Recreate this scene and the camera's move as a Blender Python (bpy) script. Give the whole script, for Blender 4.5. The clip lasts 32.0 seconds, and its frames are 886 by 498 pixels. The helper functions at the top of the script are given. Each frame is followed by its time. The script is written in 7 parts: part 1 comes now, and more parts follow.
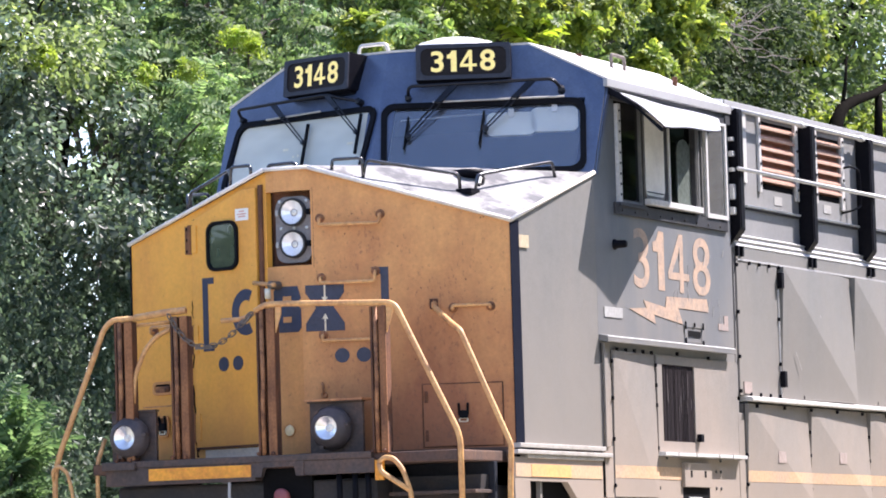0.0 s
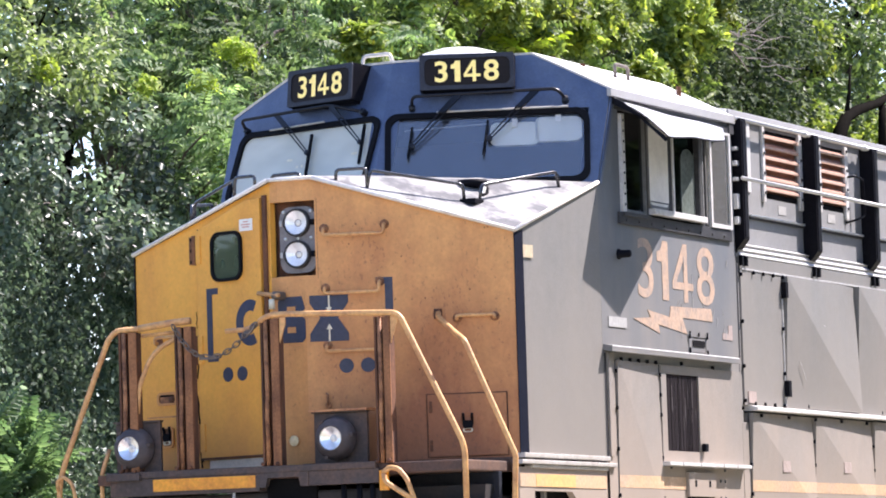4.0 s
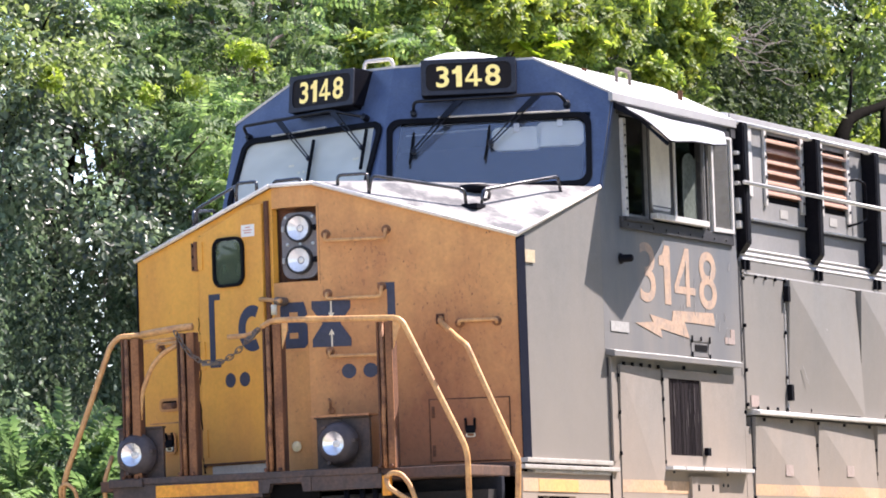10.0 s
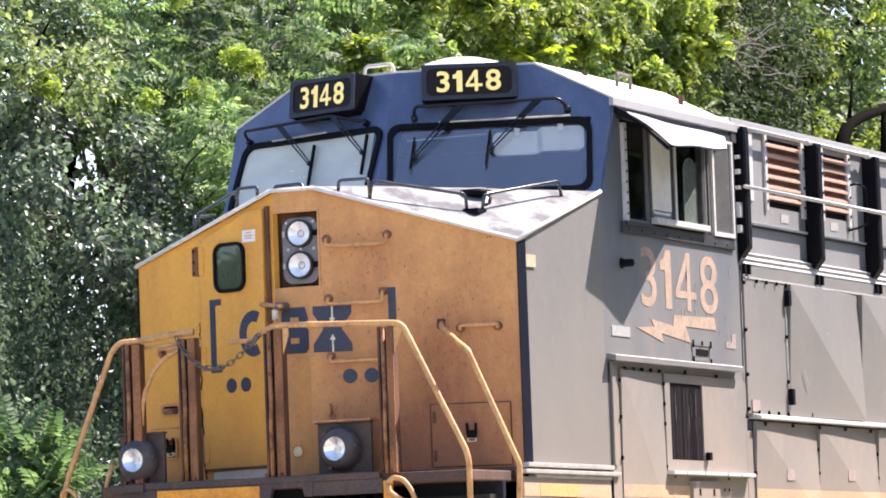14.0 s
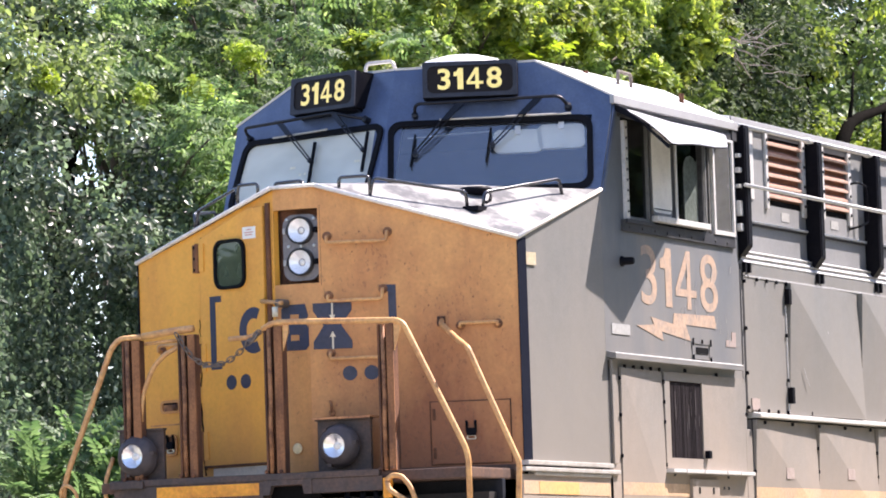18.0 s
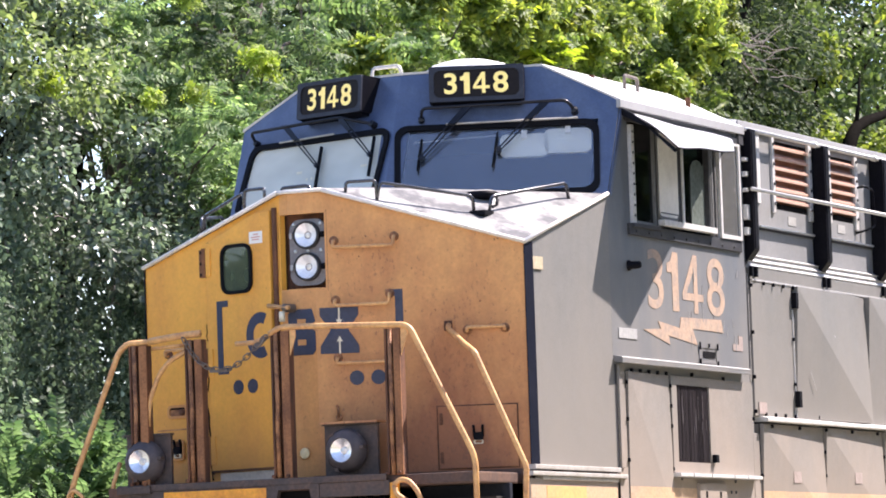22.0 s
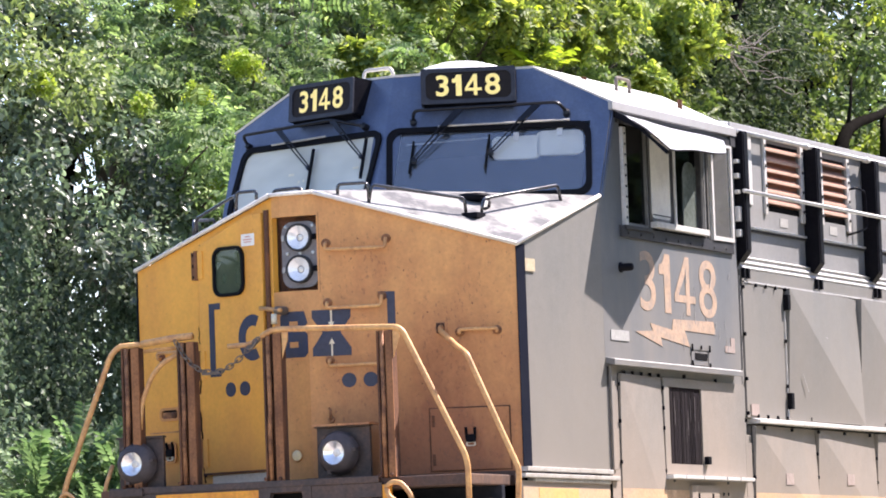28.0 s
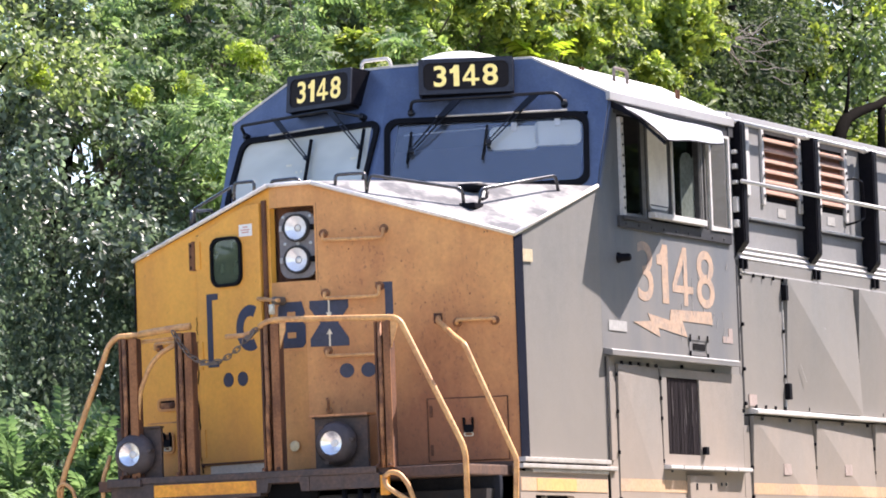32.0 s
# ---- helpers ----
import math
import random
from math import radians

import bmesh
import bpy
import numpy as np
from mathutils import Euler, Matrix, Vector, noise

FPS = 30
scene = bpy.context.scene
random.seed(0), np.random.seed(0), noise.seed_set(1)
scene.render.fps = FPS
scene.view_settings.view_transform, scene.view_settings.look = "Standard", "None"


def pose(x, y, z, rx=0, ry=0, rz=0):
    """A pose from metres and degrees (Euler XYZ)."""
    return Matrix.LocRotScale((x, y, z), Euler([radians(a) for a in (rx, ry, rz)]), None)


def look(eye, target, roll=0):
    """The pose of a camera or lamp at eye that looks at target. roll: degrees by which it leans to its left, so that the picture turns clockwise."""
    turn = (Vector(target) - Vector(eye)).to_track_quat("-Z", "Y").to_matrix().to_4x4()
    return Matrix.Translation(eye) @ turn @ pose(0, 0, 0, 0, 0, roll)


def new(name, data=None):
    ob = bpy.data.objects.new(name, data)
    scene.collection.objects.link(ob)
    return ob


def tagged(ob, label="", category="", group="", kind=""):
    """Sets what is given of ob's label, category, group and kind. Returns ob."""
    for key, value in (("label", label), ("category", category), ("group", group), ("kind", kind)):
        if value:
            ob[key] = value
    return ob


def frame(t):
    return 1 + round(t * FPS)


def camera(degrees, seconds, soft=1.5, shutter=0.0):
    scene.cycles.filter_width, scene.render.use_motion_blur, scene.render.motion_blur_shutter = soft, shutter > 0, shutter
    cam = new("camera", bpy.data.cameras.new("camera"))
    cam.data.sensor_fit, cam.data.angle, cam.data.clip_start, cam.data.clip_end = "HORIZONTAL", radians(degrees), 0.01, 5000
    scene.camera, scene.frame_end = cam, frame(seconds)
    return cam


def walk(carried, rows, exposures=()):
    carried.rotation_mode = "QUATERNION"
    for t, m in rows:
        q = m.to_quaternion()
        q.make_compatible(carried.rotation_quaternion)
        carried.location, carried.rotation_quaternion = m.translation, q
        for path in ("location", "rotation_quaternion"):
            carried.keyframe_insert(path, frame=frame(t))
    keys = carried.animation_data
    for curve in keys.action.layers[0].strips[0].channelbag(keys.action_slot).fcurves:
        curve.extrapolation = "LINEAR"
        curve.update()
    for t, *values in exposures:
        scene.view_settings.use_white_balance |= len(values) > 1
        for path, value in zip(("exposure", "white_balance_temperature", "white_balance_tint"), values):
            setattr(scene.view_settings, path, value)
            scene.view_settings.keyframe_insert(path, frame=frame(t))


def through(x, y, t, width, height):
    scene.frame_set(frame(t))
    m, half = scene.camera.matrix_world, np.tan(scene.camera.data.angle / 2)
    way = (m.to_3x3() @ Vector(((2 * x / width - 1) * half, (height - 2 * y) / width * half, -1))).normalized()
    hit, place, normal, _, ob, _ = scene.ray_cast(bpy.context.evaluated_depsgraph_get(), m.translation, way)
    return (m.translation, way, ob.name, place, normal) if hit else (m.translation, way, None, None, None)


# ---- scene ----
# Camera: a hand-held phone at eye height, far zoom, turning a little on the spot.
EYE = Vector((14.76, -29.989, 0.638))
cam = camera(10.656, 32.0, soft=1.8)

AIMS = [  # seconds, degrees left of the track's line, degrees up, lean
    (0.0, 24.3276, 4.3480, -1.669),
    (0.5, 24.3300, 4.3331, -1.687),
    (1.0, 24.3340, 4.3383, -1.722),
    (1.5, 24.3461, 4.3487, -1.762),
    (2.0, 24.3462, 4.3500, -1.793),
    (2.5, 24.3431, 4.3795, -1.733),
    (3.0, 24.3580, 4.4272, -1.785),
    (3.5, 24.3657, 4.4548, -1.781),
    (5.5, 24.3934, 4.4807, -1.743),
    (6.0, 24.3825, 4.4653, -1.825),
    (6.5, 24.3843, 4.4670, -1.807),
    (7.0, 24.3861, 4.4743, -1.853),
    (7.5, 24.3852, 4.4755, -1.882),
    (8.0, 24.3939, 4.5040, -1.853),
    (8.5, 24.3981, 4.5236, -1.899),
    (9.0, 24.4000, 4.5209, -1.907),
    (9.5, 24.3973, 4.5223, -1.950),
    (10.0, 24.3960, 4.5329, -1.961),
    (10.5, 24.3854, 4.5326, -1.963),
    (11.0, 24.3880, 4.5358, -1.902),
    (11.5, 24.3851, 4.5378, -1.928),
    (12.0, 24.3750, 4.5289, -1.924),
    (12.5, 24.3762, 4.5244, -1.946),
    (13.0, 24.3850, 4.5430, -1.962),
    (13.5, 24.4040, 4.5763, -1.991),
    (14.0, 24.4044, 4.5923, -2.064),
    (14.5, 24.4086, 4.6061, -2.011),
    (16.5, 24.4194, 4.5441, -2.102),
    (17.0, 24.4184, 4.5472, -2.130),
    (17.5, 24.4125, 4.5546, -2.130),
    (18.0, 24.4090, 4.5616, -1.872),
    (18.5, 24.4127, 4.5933, -1.895),
    (19.0, 24.4252, 4.5965, -1.961),
    (19.5, 24.4351, 4.5823, -1.941),
    (20.0, 24.4266, 4.5561, -1.992),
    (20.5, 24.4475, 4.5761, -2.003),
    (21.0, 24.4456, 4.5791, -2.018),
    (21.5, 24.4667, 4.5815, -2.005),
    (22.0, 24.4890, 4.6177, -1.961),
    (22.5, 24.4865, 4.6331, -1.990),
    (23.0, 24.4651, 4.6266, -1.979),
    (23.5, 24.4444, 4.6126, -2.049),
    (24.0, 24.4346, 4.5981, -1.989),
    (24.5, 24.4253, 4.5664, -1.990),
    (25.0, 24.4256, 4.5560, -1.990),
    (25.5, 24.4150, 4.5570, -2.023),
    (27.5, 24.3807, 4.6394, -2.025),
    (28.0, 24.3922, 4.6410, -2.040),
    (28.5, 24.3974, 4.6287, -2.042),
    (29.0, 24.3963, 4.6095, -2.098),
    (29.5, 24.3934, 4.5576, -2.053),
    (30.0, 24.3953, 4.5537, -1.963),
    (30.5, 24.3968, 4.5435, -2.048),
    (31.0, 24.3843, 4.5402, -2.055),
    (31.5, 24.3726, 4.5255, -2.054),
    (32.0, 24.3689, 4.5243, -2.051),
]


def aim(az, up, lean):
    a, p = radians(az), radians(up)
    way = Vector((-math.sin(a) * math.cos(p), math.cos(a) * math.cos(p), math.sin(p)))
    return look(EYE, EYE + 30 * way, lean)


walk(cam, [(t, aim(az, up, lean)) for t, az, up, lean in AIMS], exposures=[(0.0, 1.6, 6030, 22), (3.5, 1.6, 6050, 22), (7.0, 1.6, 6300, 22), (32.0, 1.6, 6300, 22)])

# ---- world and sun ----
SUN_WAY = Vector((1.0, 1.3, 2.25)).normalized()
world = bpy.data.worlds.new("world")
scene.world = world
world.use_nodes = True
wn, wl = world.node_tree.nodes, world.node_tree.links
sky = wn.new("ShaderNodeTexSky")
sky.sky_type, sky.sun_disc = "NISHITA", False
sky.sun_elevation = math.asin(SUN_WAY.z)
sky.sun_rotation = math.atan2(SUN_WAY.x, SUN_WAY.y)
sky.air_density, sky.dust_density, sky.ozone_density = 1.0, 0.7, 1.0
wn["Background"].inputs["Strength"].default_value = 0.114
wl.new(sky.outputs["Color"], wn["Background"].inputs["Color"])
sun = new("sun", bpy.data.lights.new("sun", "SUN"))
sun.data.energy, sun.data.angle, sun.data.color = 4.8, radians(0.53), (1.0, 0.93, 0.82)
sun.matrix_world = look(SUN_WAY * 60, (0, 0, 0))

# ---- materials ----
def material(name, base, rough=0.6, metal=0.0, stain=None, stain_amount=0.5, scale=3.0, fine=40.0, bump=0.0,
             streak=1.0, spec=0.5, grain=0.12, random_tint=0.0, coords="Object", low=0.45, high=0.7, speck=0.0, speck_at=0.63, speck_scale=28.0, blob=None, mottle=0.0, mottle_scale=13.0, dust=None):
    """Base colour, a large stain pattern, a fine grain, and a little relief."""
    m = bpy.data.materials.new(name)
    m.use_nodes = True
    nt = m.node_tree
    n, l = nt.nodes, nt.links
    b = n["Principled BSDF"]
    b.inputs["Roughness"].default_value = rough
    b.inputs["Metallic"].default_value = metal
    b.inputs["Specular IOR Level"].default_value = spec
    tc = n.new("ShaderNodeTexCoord")
    mp = n.new("ShaderNodeMapping")
    mp.inputs["Scale"].default_value = (1, 1, 1 / streak)
    l.new(tc.outputs[coords], mp.inputs["Vector"])
    big = n.new("ShaderNodeTexNoise")
    big.inputs["Scale"].default_value, big.inputs["Detail"].default_value = scale, 6
    big.inputs["Roughness"].default_value = 0.62
    l.new(mp.outputs["Vector"], big.inputs["Vector"])
    small = n.new("ShaderNodeTexNoise")
    small.inputs["Scale"].default_value, small.inputs["Detail"].default_value = fine, 3
    l.new(tc.outputs[coords], small.inputs["Vector"])
    ramp = n.new("ShaderNodeMapRange")
    ramp.inputs["From Min"].default_value, ramp.inputs["From Max"].default_value = low, high
    ramp.inputs["To Max"].default_value = stain_amount
    l.new(big.outputs["Fac"], ramp.inputs["Value"])
    mix = n.new("ShaderNodeMix")
    mix.data_type = "RGBA"
    mix.inputs[6].default_value = (*base, 1)
    mix.inputs[7].default_value = (*(stain or [c * 0.7 for c in base]), 1)
    l.new(ramp.outputs["Result"], mix.inputs[0])
    tone = mix.outputs[2]
    if speck:
        # chips and drips of rust, thicker where the stain is
        dots = n.new("ShaderNodeTexNoise")
        dots.inputs["Scale"].default_value, dots.inputs["Detail"].default_value = speck_scale, 5
        dots.inputs["Roughness"].default_value = 0.7
        run = n.new("ShaderNodeMapping")
        run.inputs["Scale"].default_value = (1, 1, 0.55)
        l.new(tc.outputs[coords], run.inputs["Vector"])
        l.new(run.outputs["Vector"], dots.inputs["Vector"])
        push = n.new("ShaderNodeMath")
        push.operation = "MULTIPLY_ADD"
        push.inputs[1].default_value = 0.35
        l.new(big.outputs["Fac"], push.inputs[0])
        l.new(dots.outputs["Fac"], push.inputs[2])
        heap = push.outputs[0]
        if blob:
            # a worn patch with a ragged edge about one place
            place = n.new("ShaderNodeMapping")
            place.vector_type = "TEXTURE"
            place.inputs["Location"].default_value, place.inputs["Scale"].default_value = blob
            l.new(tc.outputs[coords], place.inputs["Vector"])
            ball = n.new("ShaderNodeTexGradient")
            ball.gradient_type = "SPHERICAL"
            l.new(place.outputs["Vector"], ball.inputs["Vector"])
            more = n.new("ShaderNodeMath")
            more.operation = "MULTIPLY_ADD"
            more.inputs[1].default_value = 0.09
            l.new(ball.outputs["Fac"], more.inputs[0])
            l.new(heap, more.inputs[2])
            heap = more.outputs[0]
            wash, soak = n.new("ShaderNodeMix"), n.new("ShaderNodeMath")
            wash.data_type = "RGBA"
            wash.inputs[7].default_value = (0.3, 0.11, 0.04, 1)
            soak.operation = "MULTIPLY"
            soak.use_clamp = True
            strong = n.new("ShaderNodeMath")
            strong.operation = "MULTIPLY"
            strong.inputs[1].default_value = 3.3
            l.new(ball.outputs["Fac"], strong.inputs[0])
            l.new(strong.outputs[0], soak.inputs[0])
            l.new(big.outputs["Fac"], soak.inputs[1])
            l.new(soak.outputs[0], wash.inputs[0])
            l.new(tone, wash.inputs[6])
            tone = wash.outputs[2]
        cut = n.new("ShaderNodeMapRange")
        cut.inputs["From Min"].default_value, cut.inputs["From Max"].default_value = speck_at + 0.175, speck_at + 0.235
        cut.inputs["To Max"].default_value = speck
        l.new(heap, cut.inputs["Value"])
        chip = n.new("ShaderNodeMix")
        chip.data_type = "RGBA"
        chip.inputs[7].default_value = (0.17, 0.07, 0.035, 1)
        l.new(cut.outputs["Result"], chip.inputs[0])
        l.new(tone, chip.inputs[6])
        tone = chip.outputs[2]
    value = n.new("ShaderNodeMapRange")
    value.inputs["From Min"].default_value, value.inputs["From Max"].default_value = 0.3, 0.7
    value.inputs["To Min"].default_value, value.inputs["To Max"].default_value = 1 - grain, 1 + grain
    l.new(small.outputs["Fac"], value.inputs["Value"])
    hsv = n.new("ShaderNodeHueSaturation")
    l.new(tone, hsv.inputs["Color"])
    l.new(value.outputs["Result"], hsv.inputs["Value"])
    out = hsv.outputs["Color"]
    if mottle:
        # cloudy unevenness of old paint, between the stain and the grain in size
        cloud, lift = n.new("ShaderNodeTexNoise"), n.new("ShaderNodeMapRange")
        cloud.inputs["Scale"].default_value, cloud.inputs["Detail"].default_value, cloud.inputs["Roughness"].default_value = mottle_scale, 8, 0.72
        lift.inputs["From Min"].default_value, lift.inputs["From Max"].default_value = 0.3, 0.7
        lift.inputs["To Min"].default_value, lift.inputs["To Max"].default_value = 1 - mottle, 1 + mottle
        l.new(tc.outputs[coords], cloud.inputs["Vector"])
        l.new(cloud.outputs["Fac"], lift.inputs["Value"])
        h3 = n.new("ShaderNodeHueSaturation")
        l.new(out, h3.inputs["Color"])
        l.new(lift.outputs["Result"], h3.inputs["Value"])
        out = h3.outputs["Color"]
    if dust:
        # road dust thrown up on the paint: thick below, thinning out upwards in ragged runs
        film, z_thick, z_clean, most = dust
        apart, fall, veil = n.new("ShaderNodeSeparateXYZ"), n.new("ShaderNodeMapRange"), n.new("ShaderNodeMix")
        l.new(tc.outputs[coords], apart.inputs[0])
        ragged = n.new("ShaderNodeMath")
        ragged.operation = "MULTIPLY_ADD"
        ragged.inputs[1].default_value = -0.9 * (z_clean - z_thick)
        l.new(big.outputs["Fac"], ragged.inputs[0])
        l.new(apart.outputs["Z"], ragged.inputs[2])
        fall.inputs["From Min"].default_value, fall.inputs["From Max"].default_value = z_clean - 0.45 * (z_clean - z_thick), z_thick - 0.45 * (z_clean - z_thick)
        fall.inputs["To Max"].default_value = most
        l.new(ragged.outputs[0], fall.inputs["Value"])
        veil.data_type = "RGBA"
        veil.inputs[7].default_value = (*film, 1)
        l.new(fall.outputs["Result"], veil.inputs[0])
        l.new(out, veil.inputs[6])
        out = veil.outputs[2]
    if random_tint:
        info = n.new("ShaderNodeObjectInfo")
        r = n.new("ShaderNodeMapRange")
        r.inputs["To Min"].default_value, r.inputs["To Max"].default_value = 1 - random_tint, 1 + random_tint
        l.new(info.outputs["Random"], r.inputs["Value"])
        h2 = n.new("ShaderNodeHueSaturation")
        l.new(out, h2.inputs["Color"])
        l.new(r.outputs["Result"], h2.inputs["Value"])
        out = h2.outputs["Color"]
    l.new(out, b.inputs["Base Color"])
    rr = n.new("ShaderNodeMapRange")
    rr.inputs["To Min"].default_value, rr.inputs["To Max"].default_value = max(0.03, rough - 0.1), min(1, rough + 0.12)
    l.new(big.outputs["Fac"], rr.inputs["Value"])
    l.new(rr.outputs["Result"], b.inputs["Roughness"])
    if bump:
        bp = n.new("ShaderNodeBump")
        bp.inputs["Strength"].default_value, bp.inputs["Distance"].default_value = bump, 0.01
        l.new(small.outputs["Fac"], bp.inputs["Height"])
        l.new(bp.outputs["Normal"], b.inputs["Normal"])
    return m


GOLD = material("worn_gold_paint", (0.83, 0.405, 0.06), 0.5, stain=(0.6, 0.25, 0.055), stain_amount=0.55, scale=1.6, fine=35,
                streak=2.5, grain=0.05, bump=0.02, speck=0.5, speck_at=0.66, speck_scale=50.0, mottle=0.06, mottle_scale=8.0, dust=((0.5, 0.22, 0.075), 1.65, 2.4, 0.75))
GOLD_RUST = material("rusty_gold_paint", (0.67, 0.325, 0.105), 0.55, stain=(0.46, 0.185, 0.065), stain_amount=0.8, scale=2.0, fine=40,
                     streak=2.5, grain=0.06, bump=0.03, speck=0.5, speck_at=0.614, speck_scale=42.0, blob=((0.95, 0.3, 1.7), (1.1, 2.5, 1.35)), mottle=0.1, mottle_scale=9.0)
RUST_BLOTCH = material("rust_blotched_paint", (0.58, 0.275, 0.11), 0.65, stain=(0.26, 0.105, 0.055), stain_amount=0.9, scale=4.0, fine=45,
                       streak=2.0, grain=0.1, bump=0.05, low=0.42, high=0.66, speck=0.8, speck_at=0.56)
DUST = (0.262, 0.232, 0.2)
SIDE = material("dusty_blue_grey_paint", (0.122, 0.138, 0.158), 0.5, stain=(0.198, 0.196, 0.192), stain_amount=0.8, scale=1.3, fine=60,
                streak=4.0, grain=0.05, low=0.4, high=0.65, spec=0.3, mottle=0.06, mottle_scale=9.0, dust=((0.25, 0.228, 0.2), 1.7, 4.0, 0.8))
SIDE_MID = material("dusty_grey_paint", (0.19, 0.187, 0.176), 0.5, stain=(0.23, 0.218, 0.198), stain_amount=0.7, scale=1.3, fine=60,
                    streak=4.0, grain=0.05, low=0.4, high=0.65, spec=0.3, mottle=0.06, mottle_scale=9.0, dust=(DUST, 1.6, 3.3, 0.85))
SIDE_LOW = material("dust_coated_grey_paint", (0.232, 0.214, 0.192), 0.6, stain=(0.29, 0.25, 0.213), stain_amount=0.7, scale=1.5, fine=60,
                    streak=2.5, grain=0.06, low=0.4, high=0.65, spec=0.3, mottle=0.08, mottle_scale=7.0, dust=((0.345, 0.277, 0.22), 1.35, 2.3, 0.8))
NAVY = material("navy_paint", (0.058, 0.084, 0.156), 0.3, stain=(0.13, 0.16, 0.228), stain_amount=0.7, scale=2.0, fine=60, streak=2.0, grain=0.1, mottle=0.12, spec=0.8)
# sun glare on the roof is put into this pale base
ROOF = material("sun_glare_roof_paint", (0.72, 0.71, 0.69), 0.45, stain=(0.52, 0.49, 0.45), stain_amount=0.5, scale=3.0, fine=50, grain=0.06)
NOSE_TOP = material("bleached_walkway_paint", (0.275, 0.268, 0.256), 0.6, stain=(0.085, 0.085, 0.09), stain_amount=0.9, scale=3.4, fine=70, grain=0.12, low=0.46, high=0.6, spec=0.2, mottle=0.18)
BLACK = material("black_enamel", (0.006, 0.006, 0.009), 0.5, stain=(0.013, 0.012, 0.013), scale=8, grain=0.2, spec=0.06)
STRIP = material("near_black_navy_strip", (0.008, 0.01, 0.02), 0.7, stain=(0.014, 0.016, 0.026), scale=5, spec=0.05)
RUBBER = material("black_rubber", (0.007, 0.007, 0.009), 0.7, scale=9, spec=0.1)
BUMPER = material("grimy_brown_black_steel", (0.066, 0.049, 0.043), 0.7, stain=(0.14, 0.082, 0.055), stain_amount=0.7, scale=5, grain=0.2, bump=0.1, mottle=0.15)
RUST = material("rusted_steel", (0.16, 0.066, 0.03), 0.85, stain=(0.055, 0.026, 0.018), stain_amount=0.9, scale=7, fine=80, grain=0.25, bump=0.2, streak=4, low=0.42, high=0.6)
FLANGE_RUST = material("orange_brown_rusted_steel", (0.29, 0.125, 0.048), 0.8, stain=(0.12, 0.05, 0.026), stain_amount=0.9, scale=6, fine=70, grain=0.2, streak=4, low=0.44, high=0.62)
PIPE_RUST = material("tan_rusted_pipe", (0.36, 0.165, 0.07), 0.75, stain=(0.13, 0.055, 0.028), stain_amount=0.9, scale=9, fine=70, grain=0.2, low=0.42, high=0.6)
RAIL_PAINT = material("worn_yellow_rail_paint", (0.68, 0.375, 0.14), 0.5, stain=(0.42, 0.19, 0.08), stain_amount=0.7, scale=7, grain=0.15, low=0.42, high=0.66)
YELLOW_BAND = material("sun_faded_yellow_band", (0.74, 0.4, 0.15), 0.5, stain=(0.56, 0.34, 0.18), stain_amount=0.7, scale=3)
STRIPE = material("orange_reflective_strip", (0.84, 0.36, 0.035), 0.4, stain=(0.5, 0.16, 0.03), stain_amount=0.8, scale=3.5, low=0.45, high=0.66, mottle=0.12)
PEACH = material("faded_orange_marking", (0.45, 0.318, 0.228), 0.55, stain=(0.3, 0.25, 0.215), stain_amount=0.9, scale=9, mottle=0.1)
PALE_STRIPE = material("faded_yellow_stripe", (0.56, 0.37, 0.22), 0.55, stain=(0.42, 0.32, 0.24), stain_amount=0.7, scale=3)
WHITE = material("chalky_white_paint", (0.39, 0.385, 0.37), 0.55, stain=(0.33, 0.32, 0.3), scale=8)
PINK = material("faded_pink_label", (0.365, 0.292, 0.26), 0.6, scale=12)
CREAM = material("cream_label", (0.75, 0.68, 0.5), 0.6, scale=12)
DIGIT = material("pale_yellow_numerals", (0.92, 0.74, 0.24), 0.5, scale=12, grain=0.05)
MARK = material("dark_blue_marking", (0.034, 0.042, 0.075), 0.55, stain=(0.085, 0.072, 0.07), scale=6, mottle=0.12)
STEEL = material("bright_steel", (0.55, 0.54, 0.52), 0.3, metal=1.0, scale=10)
CHAIN = material("tarnished_chain_steel", (0.2, 0.16, 0.13), 0.5, metal=0.7, scale=12)
LOUVRE = material("rust_red_louvre", (0.26, 0.12, 0.075), 0.7, stain=(0.22, 0.08, 0.045), scale=9)
# near-black: shade of the cab's inside and of openings put into colour
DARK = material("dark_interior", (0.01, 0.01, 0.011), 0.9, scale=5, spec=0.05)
SEAT_GREY = material("grey_vinyl", (0.93, 0.88, 0.7), 0.6, scale=6, grain=0.05)
PANEL_CREAM = material("pale_grey_curtain", (0.93, 0.91, 0.86), 0.7, scale=6, grain=0.04)
GRILLE = material("dark_brown_mesh", (0.019, 0.014, 0.016), 0.7, scale=20, spec=0.15)
ALUMINIUM = material("scuffed_aluminium", (0.5, 0.47, 0.42), 0.45, metal=0.3, stain=(0.3, 0.26, 0.22), scale=12)
MIRROR = material("silvered_reflector", (0.97, 0.97, 0.97), 0.2, metal=0.8, scale=20, grain=0.02)


